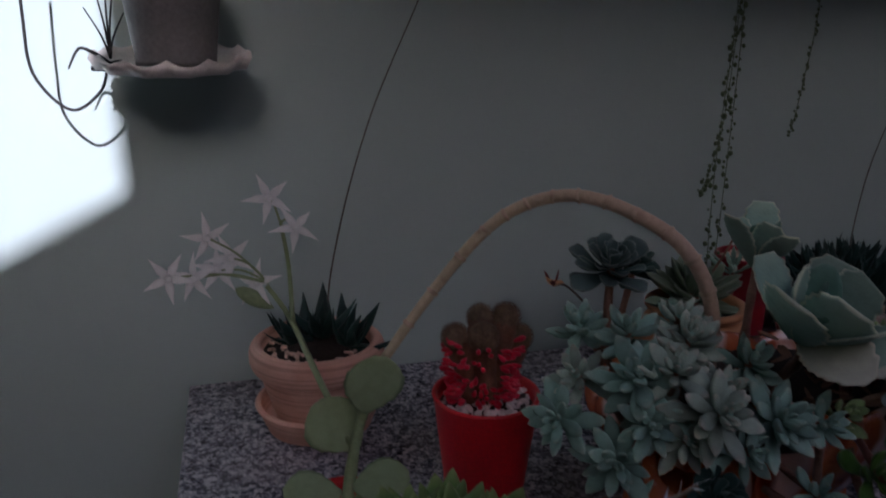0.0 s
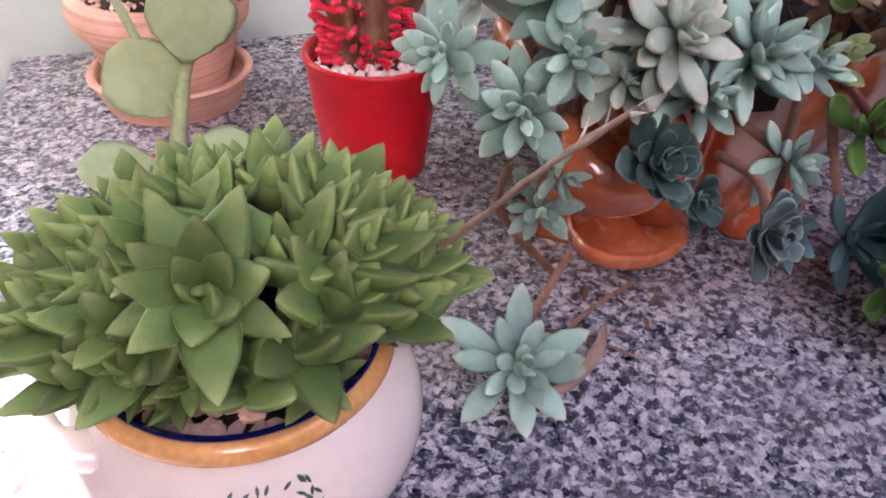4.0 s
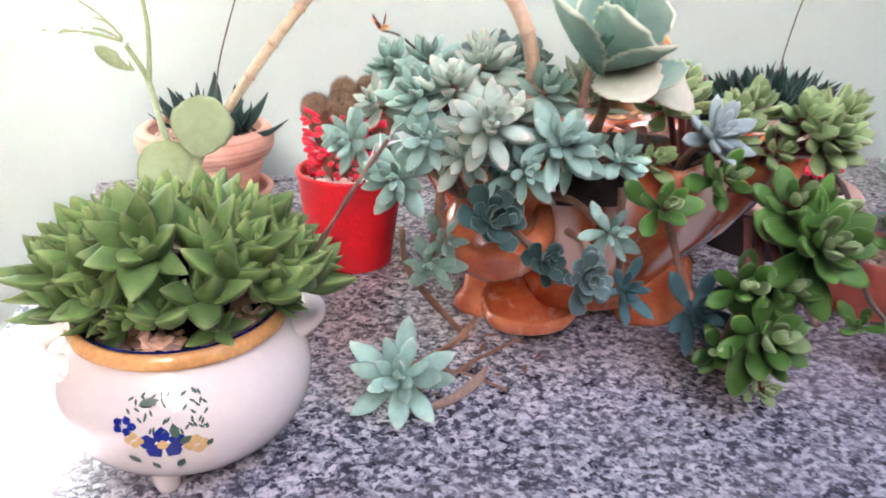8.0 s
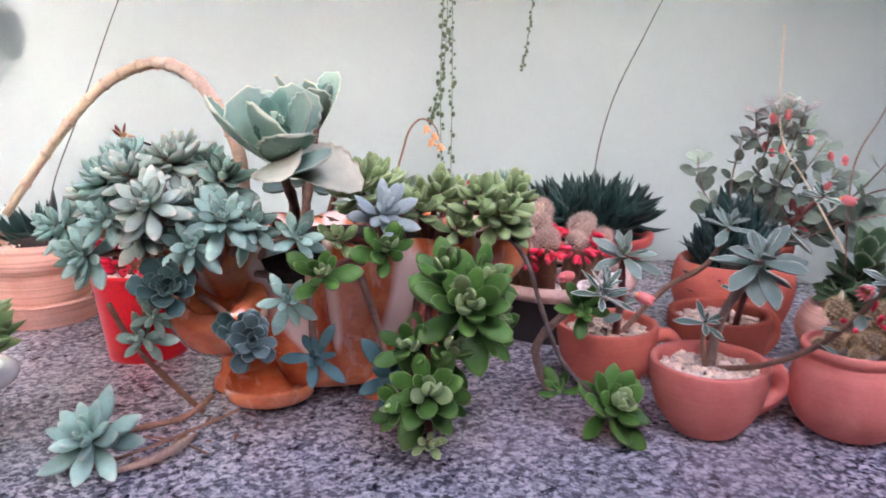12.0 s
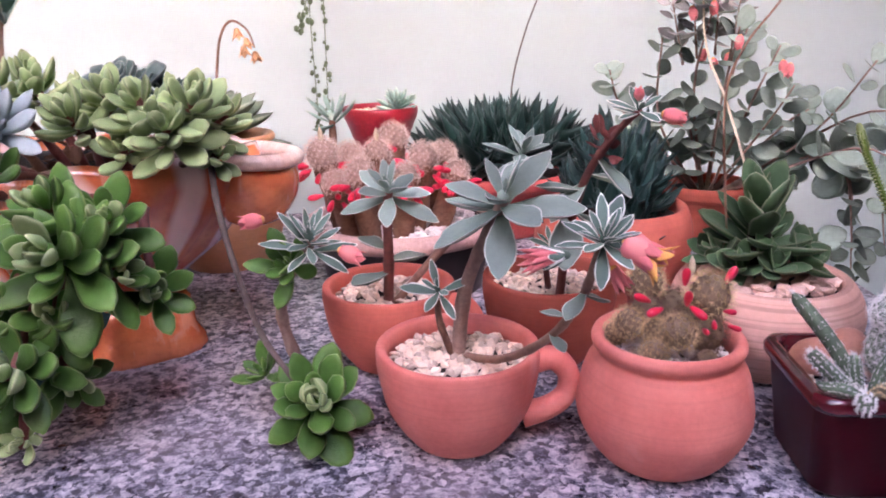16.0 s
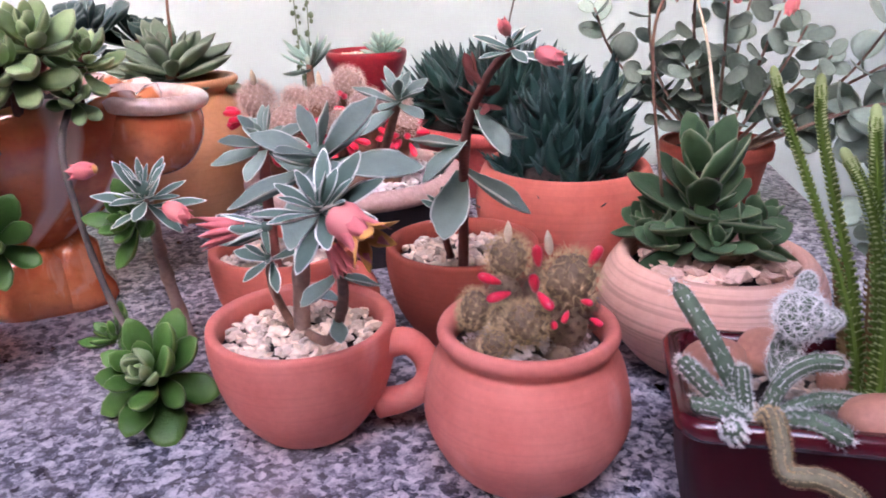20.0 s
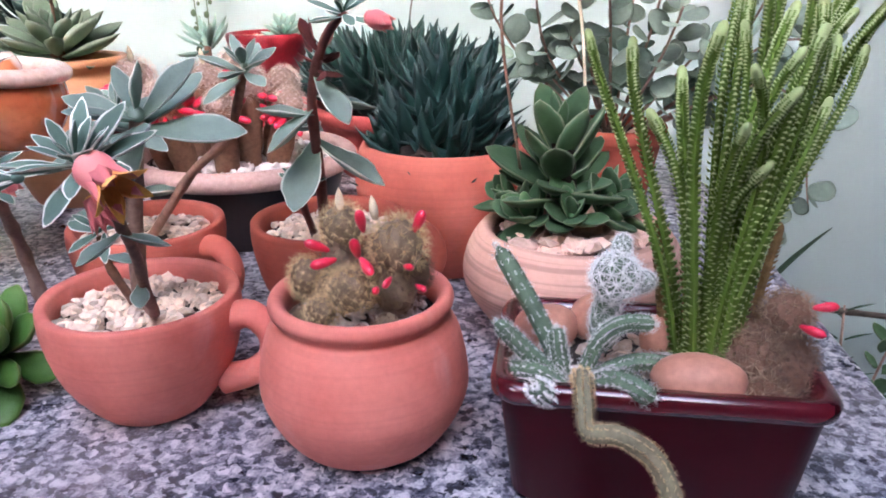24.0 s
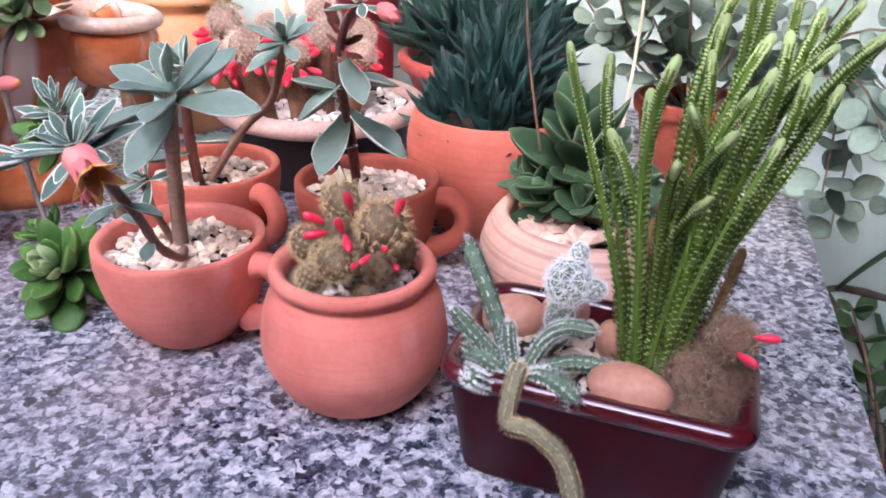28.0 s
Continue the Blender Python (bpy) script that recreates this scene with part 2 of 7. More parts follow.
M_PAINTYELLOW = plain_mat("yellow_paint", (0.70, 0.48, 0.20), (0.55, 0.34, 0.12), 0.3, 90, 400, 0.02, 0.3)
M_SOIL = plain_mat("soil", (0.035, 0.022, 0.015), (0.012, 0.008, 0.006), 0.95, 60, 300, 0.8, dist=0.003)
M_GRAVEL = plain_mat("gravel_cream", (0.89, 0.75, 0.62), (0.68, 0.50, 0.37), 0.8, 60, 300, 0.3, var=0.34, grain=0.2, island=True)
M_PEBBLE_WHITE = plain_mat("pebble_white", (0.90, 0.84, 0.80), (0.80, 0.70, 0.66), 0.7, 60, 300, 0.3, var=0.15, grain=0.2, island=True)
M_STONE_PINK = plain_mat("stone_chip", (0.82, 0.58, 0.47), (0.64, 0.40, 0.30), 0.75, 50, 260, 0.4, var=0.3, island=True)
M_STONE = plain_mat("round_stone", (0.58, 0.28, 0.19), (0.46, 0.20, 0.13), 0.6, 30, 260, 0.2)
M_STEM = plain_mat("stem_brown", (0.34, 0.19, 0.13), (0.16, 0.09, 0.06), 0.8, 60, 300, 0.6)
M_STEM_GREY = plain_mat("stem_grey", (0.38, 0.27, 0.21), (0.22, 0.14, 0.11), 0.8, 60, 260, 0.6)
M_STEM_RED = plain_mat("stem_red", (0.22, 0.07, 0.05), (0.11, 0.034, 0.026), 0.6, 60, 260, 0.3)


def arch_bark():
    """Smooth tan bark that turns pink towards the old foot, with leaf scars."""
    m, nt, b = nodes_of("arch_stem")
    tc = nt.nodes.new("ShaderNodeTexCoord")
    sep = nt.nodes.new("ShaderNodeSeparateXYZ")
    nt.links.new(tc.outputs["Generated"], sep.inputs[0])
    col = mix_rgb(nt, ramp(nt, sep.outputs[0], [(0.35, 0.0), (0.8, 1.0)]), (0.62, 0.54, 0.34), (0.60, 0.43, 0.31))
    col = mix_rgb(nt, ramp(nt, noise_tex(nt, 60, 4), [(0.55, 0.0), (0.72, 0.75)]), col, (0.26, 0.14, 0.09))
    nt.links.new(mix_rgb(nt, 0.3, col, ramp(nt, noise_tex(nt, 240, 3), [(0.3, (0.30, 0.20, 0.13)), (0.7, (0.66, 0.50, 0.36))])), b.inputs["Base Color"])
    b.inputs["Roughness"].default_value = 0.55
    add_bump(nt, b, noise_tex(nt, 120, 3), 0.4, 0.002)
    return m


M_ARCH = arch_bark()
M_STEM_GREEN = plain_mat("stem_green", (0.30, 0.38, 0.20), (0.20, 0.27, 0.13), 0.5, 60, 260, 0.2)
M_DRYRED = plain_mat("withered_red_leaf", (0.22, 0.05, 0.04), (0.10, 0.025, 0.02), 0.8, 60, 260, 0.5)
M_DRY = plain_mat("dry_leaf", (0.26, 0.14, 0.085), (0.11, 0.055, 0.03), 0.85, 60, 260, 0.5)
M_STALK = plain_mat("dry_stalk", (0.13, 0.105, 0.085), (0.07, 0.055, 0.045), 0.8, 60, 260, 0.3)
M_WIRE = plain_mat("black_iron", (0.02, 0.02, 0.02), (0.01, 0.01, 0.01), 0.5, 60, 200, 0.2, metal=0.4)
M_WHITEMETAL = plain_mat("white_lacquer", (0.78, 0.74, 0.70), (0.66, 0.62, 0.58), 0.4, 20, 200, 0.15)
M_GREYPOT = plain_mat("grey_plastic", (0.20, 0.20, 0.20), (0.14, 0.14, 0.145), 0.5, 14, 200, 0.15)
M_PETAL = leaf_mat("white_petal", (0.88, 0.89, 0.87), (0.90, 0.91, 0.89), rough=0.6, var=0.04)
M_PINK = leaf_mat("pink_petal", (0.78, 0.22, 0.22), (0.84, 0.38, 0.32), rough=0.5, var=0.12)
M_CORAL = leaf_mat("coral_petal", (0.80, 0.36, 0.12), (0.88, 0.55, 0.11), rough=0.55, var=0.1, tip_at=0.45, edge=(0.86, 0.42, 0.22), edge_at=0.9)
M_YELLOW = leaf_mat("orange_petal", (0.85, 0.48, 0.24), (0.90, 0.62, 0.34), rough=0.6)
M_FRUIT = plain_mat("red_fruit", (0.84, 0.028, 0.085), (0.66, 0.014, 0.045), 0.3, 90, 400, 0.05, 0.4)
M_BUDWHITE = plain_mat("cream_bud", (0.75, 0.66, 0.48), (0.60, 0.50, 0.34), 0.7, 120, 400, 0.3)
M_CACTUS = plain_mat("cactus_flesh", (0.26, 0.185, 0.105), (0.10, 0.07, 0.04), 0.7, 80, 300, 0.4)
M_CACTUS_PALE = plain_mat("pale_cactus_flesh", (0.46, 0.33, 0.26), (0.28, 0.19, 0.15), 0.7, 80, 300, 0.4)
M_SPINE_DULL = plain_mat("spine_dull", (0.46, 0.33, 0.22), (0.26, 0.17, 0.11), 0.8, 90, 300, 0.1, var=0.4, island=True)
M_SPINE_BROWN = plain_mat("spine_brown", (0.22, 0.135, 0.09), (0.11, 0.066, 0.044), 0.8, 90, 300, 0.1, var=0.35, island=True)
M_SPINE_GREY = plain_mat("spine_grey_pink", (0.70, 0.58, 0.49), (0.50, 0.38, 0.31), 0.7, 90, 300, 0.1, var=0.3, island=True)
M_SPINE_TAN = plain_mat("spine_tan", (0.80, 0.63, 0.36), (0.55, 0.39, 0.19), 0.7, 90, 300, 0.1, var=0.3, island=True)
M_SPINE_WHITE = plain_mat("spine_white", (0.88, 0.88, 0.85), (0.74, 0.74, 0.70), 0.7, 90, 300, 0.1, var=0.15, island=True)
M_FINGER = plain_mat("finger_cactus", (0.13, 0.20, 0.12), (0.07, 0.11, 0.07), 0.7, 70, 300, 0.4)
M_TAIL = plain_mat("tail_cactus", (0.27, 0.25, 0.15), (0.16, 0.14, 0.085), 0.8, 70, 300, 0.5)
M_CRASSULA = leaf_mat("crassula_green", (0.125, 0.205, 0.036), (0.17, 0.26, 0.05), edge=(0.50, 0.60, 0.28), rough=0.5, var=0.25, edge_at=0.45)
M_CRASSULA_DRY = plain_mat("crassula_dry", (0.34, 0.22, 0.09), (0.20, 0.12, 0.05), 0.8, 25, 240, 0.3, var=0.2, island=True)
# hearts far darker than the leaf paint in shade inside the rosettes
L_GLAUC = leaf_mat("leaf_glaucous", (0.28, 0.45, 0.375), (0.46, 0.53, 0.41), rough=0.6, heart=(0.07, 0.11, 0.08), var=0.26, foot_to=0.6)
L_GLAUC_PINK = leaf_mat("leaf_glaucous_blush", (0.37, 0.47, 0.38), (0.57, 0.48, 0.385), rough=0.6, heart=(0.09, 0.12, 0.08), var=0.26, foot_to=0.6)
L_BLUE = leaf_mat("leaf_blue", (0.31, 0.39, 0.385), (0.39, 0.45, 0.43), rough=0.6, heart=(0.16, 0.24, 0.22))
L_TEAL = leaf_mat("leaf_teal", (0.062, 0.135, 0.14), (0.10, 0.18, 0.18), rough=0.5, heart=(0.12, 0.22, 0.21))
L_DARKECH = leaf_mat("leaf_dark_echeveria", (0.04, 0.085, 0.075), (0.06, 0.10, 0.09), edge=(0.12, 0.17, 0.145), rough=0.5)
L_GREYECH = leaf_mat("leaf_grey_echeveria", (0.085, 0.14, 0.135), (0.14, 0.19, 0.18), edge=(0.20, 0.26, 0.235), rough=0.6)
L_OLIVEECH = leaf_mat("leaf_olive_echeveria", (0.17, 0.24, 0.16), (0.24, 0.28, 0.20), rough=0.55, edge=(0.24, 0.30, 0.22))
# sedum hearts carry painted shade for the gaps between leaves
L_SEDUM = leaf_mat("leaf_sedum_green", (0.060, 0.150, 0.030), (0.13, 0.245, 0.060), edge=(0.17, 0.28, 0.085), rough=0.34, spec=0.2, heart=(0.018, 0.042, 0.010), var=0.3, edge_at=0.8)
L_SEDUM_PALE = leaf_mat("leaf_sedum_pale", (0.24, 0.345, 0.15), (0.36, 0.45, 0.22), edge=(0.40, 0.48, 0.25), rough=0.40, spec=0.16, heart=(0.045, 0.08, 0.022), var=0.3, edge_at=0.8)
# the long dark foot puts the mound's inner shade into the leaf colour
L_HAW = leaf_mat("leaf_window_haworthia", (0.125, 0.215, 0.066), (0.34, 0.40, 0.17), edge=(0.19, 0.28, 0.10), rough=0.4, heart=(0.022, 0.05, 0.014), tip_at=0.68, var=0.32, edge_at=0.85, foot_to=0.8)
L_HAWDARK = leaf_mat("leaf_dark_haworthia", (0.013, 0.042, 0.036), (0.045, 0.088, 0.075), rough=0.45, var=0.4, spec=0.3)
L_BOWL = leaf_mat("leaf_bowl_rosette", (0.060, 0.118, 0.056), (0.12, 0.165, 0.085), edge=(0.19, 0.23, 0.14), rough=0.5, var=0.35, tip_at=0.82, edge_at=0.82)
L_KALPALE = leaf_mat("leaf_kalanchoe_old", (0.50, 0.52, 0.40), (0.56, 0.55, 0.42), edge=(0.58, 0.54, 0.40), rough=0.6, edge_at=0.8)
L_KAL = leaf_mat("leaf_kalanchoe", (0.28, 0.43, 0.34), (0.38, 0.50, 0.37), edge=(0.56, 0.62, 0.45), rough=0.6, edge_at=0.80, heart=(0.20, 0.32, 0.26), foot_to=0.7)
L_KALDARK = leaf_mat("leaf_kalanchoe_young", (0.13, 0.26, 0.20), (0.20, 0.33, 0.26), rough=0.6)
L_PADDLE = leaf_mat("leaf_paddle", (0.30, 0.39, 0.22), (0.33, 0.41, 0.22), rough=0.5, var=0.08)
L_PULV = leaf_mat("leaf_velvet", (0.205, 0.28, 0.235), (0.225, 0.295, 0.24), edge=(0.62, 0.66, 0.58), rough=0.75, edge_at=0.78, heart=(0.12, 0.19, 0.12), var=0.28)
L_PULVW = leaf_mat("leaf_velvet_edged", (0.12, 0.19, 0.15), (0.15, 0.21, 0.17), edge=(0.84, 0.86, 0.76), rough=0.75, edge_at=0.58, var=0.25)
L_MAUVE = leaf_mat("leaf_mauve", (0.36, 0.37, 0.34), (0.46, 0.36, 0.36), rough=0.6, var=0.25)
L_SHRUB = leaf_mat("leaf_shrub", (0.25, 0.335, 0.265), (0.30, 0.37, 0.29), rough=0.5, var=0.4)
L_PEARL = plain_mat("pearl_leaf", (0.11, 0.17, 0.085), (0.06, 0.10, 0.05), 0.4, 90, 300, 0.1)
L_STRAP = leaf_mat("leaf_strap", (0.03, 0.06, 0.035), (0.05, 0.08, 0.04), rough=0.4)


# ---------------------------------------------------------------- building helpers
def mesh_from(bm, name, material, smooth=True):
    bmesh.ops.recalc_face_normals(bm, faces=bm.faces)
    me = bpy.data.meshes.new(name)
    bm.to_mesh(me)
    bm.free()
    if smooth:
        me.shade_smooth()
    for m in material if isinstance(material, (list, tuple)) else (material,):
        me.materials.append(m)
    return me


def part(name, bm, material, parent, label="", m=None, smooth=True):
    ob = new(name, mesh_from(bm, name, material, smooth))
    ob.parent = parent
    if m is not None:
        ob.matrix_basis = m
    return tagged(ob, label)


def piece(name, mesh, parent, m):
    ob = new(name, mesh)
    ob.parent, ob.matrix_basis = parent, m
    return ob


def thing(name, at, label, category, group="", turn=0.0):
    ob = new(name)
    ob.empty_display_size = 0.02
    ob.matrix_basis = pose(*at, 0, 0, turn)
    return tagged(ob, label, category, group)


def solo(name, bm, material, label, category, group="", kind="", smooth=True):
    return tagged(new(name, mesh_from(bm, name, material, smooth)), label, category, group, kind)


def box(x0, y0, z0, x1, y1, z1, bevel=0.0, seg=2):
    bm = bmesh.new()
    bmesh.ops.create_cube(bm, size=1)
    bmesh.ops.transform(bm, matrix=Matrix.Translation(((x0 + x1) / 2, (y0 + y1) / 2, (z0 + z1) / 2)) @ Matrix.Diagonal((x1 - x0, y1 - y0, z1 - z0, 1)), verts=bm.verts)
    if bevel:
        bmesh.ops.bevel(bm, geom=bm.edges[:], offset=bevel, segments=seg, profile=0.5, affect="EDGES")
    return bm


def rings_mesh(rings, closed=True, cap0=True, cap1=True, bm=None):
    """Skin over rings of equally many points."""
    bm = bm or bmesh.new()
    vs = [[bm.verts.new(p) for p in r] for r in rings]
    n = len(vs[0])
    for a, b in zip(vs, vs[1:]):
        for i in range(n if closed else n - 1):
            j = (i + 1) % n
            bm.faces.new((a[i], a[j], b[j], b[i]))
    if cap0:
        bm.faces.new(vs[0][::-1])
    if cap1:
        bm.faces.new(vs[-1])
    return bm


def smooth_line(pts, k=4):
    pts = [Vector(p) for p in pts]
    if len(pts) < 3:
        return [pts[0].lerp(pts[-1], i / k) for i in range(k + 1)]
    out = []
    for i in range(len(pts) - 1):
        p0, p1, p2, p3 = pts[max(i - 1, 0)], pts[i], pts[i + 1], pts[min(i + 2, len(pts) - 1)]
        for s in range(k):
            t = s / k
            out.append(0.5 * (2 * p1 + (p2 - p0) * t + (2 * p0 - 5 * p1 + 4 * p2 - p3) * t * t + (3 * p1 - p0 - 3 * p2 + p3) * t ** 3))
    return out + [pts[-1]]


def lathe(profile, n=48, k=1, wob=0.0, seed=0):
    """Turned form: (radius, height) from the outside foot to the inside."""
    pts = [(p.x, p.z) for p in smooth_line([(r, 0, z) for r, z in profile], k)] if k > 1 else profile
    rings = []
    for r, z in pts:
        ring = []
        for i in range(n):
            a = 2 * math.pi * i / n
            w = 1 + wob * noise.noise((math.cos(a) * 1.7, math.sin(a) * 1.7, z * 30 + seed))
            ring.append((max(r, 0.0004) * w * math.cos(a), max(r, 0.0004) * w * math.sin(a), z))
        rings.append(ring)
    return rings_mesh(rings, cap0=pts[0][0] < 0.03, cap1=pts[-1][0] < 0.002)


def tube(pts, radii, seg=8, k=4, bm=None, knots=0.0, every=3):
    """A tube along a smoothed line; knots swells it at leaf scars."""
    line = smooth_line(pts, k)
    n = len(line)
    if isinstance(radii, (int, float)):
        radii = (radii, radii)
    rings, side = [], None
    for i, p in enumerate(line):
        d = (line[min(i + 1, n - 1)] - line[max(i - 1, 0)]).normalized()
        if side is None:
            side = d.orthogonal().normalized()
        side = (side - d * side.dot(d)).normalized()
        other = d.cross(side)
        f = i / (n - 1) * (len(radii) - 1)
        j = min(int(f), len(radii) - 2)
        r = radii[j] + (radii[j + 1] - radii[j]) * (f - j)
        if knots and i % every == 0:
            r *= 1 + knots
        rings.append([p + side * (r * math.cos(2 * math.pi * s / seg)) + other * (r * math.sin(2 * math.pi * s / seg)) for s in range(seg)])
    return rings_mesh(rings, bm=bm)


def leaf_mesh(name, material, widths, thick=0.3, cup=0.3, curve=0.15, n=8, seg=8, wave=0.0, teeth=0):
    """A fleshy leaf of length 1 along y. widths: half widths at even steps from foot to tip."""
    bm, rings = bmesh.new(), []
    for i in range(n):
        t = i / (n - 1) * 0.985
        f = t * (len(widths) - 1)
        j = min(int(f), len(widths) - 2)
        u = f - j
        u = u * u * (3 - 2 * u)
        w = widths[j] + (widths[j + 1] - widths[j]) * u
        if teeth:
            w *= 1 + 0.045 * math.sin(t * math.pi * teeth)
        ring = []
        for s in range(seg):
            a = 2 * math.pi * s / seg
            x = w * math.cos(a)
            z = thick * w * math.sin(a) * (0.45 if math.sin(a) > 0 else 1.0) + cup * x * x / max(widths) + curve * t * t
            z += wave * math.sin(t * 9) * abs(math.cos(a)) * (1 if math.cos(a) > 0 else -1)
            ring.append((x, t, z))
        rings.append(ring)
    rings_mesh(rings, cap1=True, bm=bm)
    me = mesh_from(bm, name, material)
    rim = me.attributes.new("rim", "FLOAT", "POINT")
    for i in range(n):
        for s in range(seg):
            rim.data[i * seg + s].value = 1.0 if i == n - 1 else abs(math.cos(2 * math.pi * s / seg)) ** 2
    return me


GHOST = (0.07, 0.10, 0.135, 0.165, 0.168, 0.115, 0.010)
POINTED = (0.08, 0.115, 0.15, 0.18, 0.18, 0.125, 0.012)
BLUNT = (0.09, 0.12, 0.165, 0.215, 0.23, 0.17, 0.02)
SPOON = (0.08, 0.11, 0.16, 0.23, 0.29, 0.27, 0.06)
WINDOW = (0.17, 0.215, 0.23, 0.205, 0.155, 0.085, 0.006)
SPEAR = (0.12, 0.13, 0.12, 0.10, 0.075, 0.04, 0.006)
ROUND = (0.05, 0.25, 0.40, 0.46, 0.45, 0.33, 0.10)
OVAL = (0.06, 0.11, 0.165, 0.205, 0.205, 0.135, 0.012)

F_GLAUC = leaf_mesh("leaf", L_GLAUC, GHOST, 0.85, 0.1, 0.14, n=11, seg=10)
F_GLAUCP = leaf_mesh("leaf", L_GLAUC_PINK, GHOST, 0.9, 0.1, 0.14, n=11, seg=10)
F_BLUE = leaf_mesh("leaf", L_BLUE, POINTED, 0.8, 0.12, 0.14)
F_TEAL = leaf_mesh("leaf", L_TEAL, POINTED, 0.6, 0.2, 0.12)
F_DARKECH = leaf_mesh("leaf", L_DARKECH, SPOON, 0.28, 0.5, 0.18)
F_GREYECH = leaf_mesh("leaf", L_GREYECH, SPOON, 0.28, 0.5, 0.18)
F_OLIVE = leaf_mesh("leaf", L_OLIVEECH, POINTED, 0.4, 0.4, 0.12)
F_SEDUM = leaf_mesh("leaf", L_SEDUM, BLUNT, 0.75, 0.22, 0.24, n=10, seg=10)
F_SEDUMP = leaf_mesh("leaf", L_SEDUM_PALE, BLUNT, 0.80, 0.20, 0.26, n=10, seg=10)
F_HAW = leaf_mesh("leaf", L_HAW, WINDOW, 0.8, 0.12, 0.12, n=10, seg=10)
F_HAWDARK = leaf_mesh("leaf", L_HAWDARK, SPEAR, 0.55, 0.25, 0.30, n=7, seg=6)
F_BOWL = leaf_mesh("leaf", L_BOWL, (0.20, 0.25, 0.29, 0.315, 0.30, 0.20, 0.01), 0.34, 0.28, 0.16, n=10, seg=10)
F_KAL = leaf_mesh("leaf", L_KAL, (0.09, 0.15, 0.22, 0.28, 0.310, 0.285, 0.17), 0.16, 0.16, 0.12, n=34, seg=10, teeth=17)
F_KALPALE = leaf_mesh("leaf", L_KALPALE, (0.14, 0.26, 0.36, 0.41, 0.40, 0.30, 0.10), 0.10, 0.30, -0.10, n=34, seg=10, teeth=17)
F_KALDARK = leaf_mesh("leaf", L_KALDARK, (0.14, 0.26, 0.36, 0.41, 0.40, 0.30, 0.10), 0.14, 0.35, 0.2, n=20, seg=8, teeth=11)
F_PADDLE = leaf_mesh("leaf", L_PADDLE, ROUND, 0.07, 0.10, 0.05, n=14, seg=10)
F_PULV = leaf_mesh("leaf", L_PULV, OVAL, 0.34, 0.4, 0.10, n=12, seg=10)
F_SHRUB = leaf_mesh("leaf", L_SHRUB, (0.05, 0.29, 0.42, 0.46, 0.43, 0.31, 0.10), 0.07, 0.2, 0.08, n=9, seg=8)
F_MAUVE = leaf_mesh("leaf", L_MAUVE, (0.04, 0.22, 0.34, 0.38, 0.34, 0.22, 0.06), 0.07, 0.2, 0.08, n=7, seg=6)
F_PETAL = leaf_mesh("petal", M_PETAL, (0.10, 0.17, 0.19, 0.155, 0.10, 0.055, 0.01), 0.14, 0.3, -0.42, n=7, seg=6)
F_PULVW = leaf_mesh("leaf", L_PULVW, OVAL, 0.34, 0.4, 0.10, n=12, seg=10)
F_CORAL = leaf_mesh("petal", M_CORAL, (0.24, 0.29, 0.29, 0.27, 0.22, 0.13, 0.01), 0.16, 0.45, -0.36, n=10, seg=8)
F_PINK = leaf_mesh("petal", M_PINK, (0.25, 0.32, 0.33, 0.30, 0.22, 0.12, 0.01), 0.3, 0.6, -0.12, n=7, seg=6)
F_YELLOW = leaf_mesh("petal", M_YELLOW, (0.2, 0.3, 0.34, 0.3, 0.22, 0.12, 0.02), 0.3, 0.5, -0.1, n=6, seg=6)
F_DRYRED = leaf_mesh("dry_leaf", M_DRYRED, POINTED, 0.15, 0.6, 0.5)
F_DRY = leaf_mesh("dry_leaf", M_DRY, POINTED, 0.15, 0.6, 0.3)
F_STRAP = leaf_mesh("leaf", L_STRAP, (0.03, 0.045, 0.05, 0.05, 0.04, 0.025, 0.004), 0.3, 0.6, -0.25, n=10, seg=6)


def aim(at, axis, spin=0.0):
    return Matrix.Translation(at) @ Vector(axis).normalized().to_track_quat("Z", "Y").to_matrix().to_4x4() @ pose(0, 0, 0, 0, 0, spin)


def bud_core(r):
    bm = bmesh.new()
    bmesh.ops.create_icosphere(bm, subdivisions=2, radius=r)
    bmesh.ops.scale(bm, vec=(1, 1, 1.3), verts=bm.verts)
    return bm


def rosette(parent, at, axis, n, length, leaf, core_mat, low=2.0, high=82.0, small=0.3, width=1.0, core=0.12, drop=0.25, seed=0, name="rosette", label="", bend=0.8, fan=1.0, young=None, jitter=11):
    """Leaves on a spiral round one axis, from upright in the heart to spread outside."""
    rnd = random.Random(seed * 7919 + n)
    head = part(name, bud_core(length * core), core_mat, parent, label, aim(at, axis, rnd.uniform(0, 360)))
    for i in range(n):
        f = i / max(n - 1, 1)
        ln = length * (small + (1 - small) * f ** 0.65) * rnd.uniform(0.80, 1.12)
        if f < 0.08:
            ln *= 0.8
        elev = high + (low - high) * f ** bend + rnd.uniform(-jitter, jitter)
        wd = ln * width * rnd.uniform(0.88, 1.12) * fan
        m = pose(0, 0, 0, 0, 0, i * GOLD + rnd.uniform(-14, 14)) @ pose(0, length * core * 0.55 * f, -length * drop * f + length * core * 0.3, elev, rnd.uniform(-16, 16), 0)
        piece("leaf", young if young and f < 0.34 else leaf, head, m @ Matrix.Diagonal((wd, ln, wd, 1)))
    return head


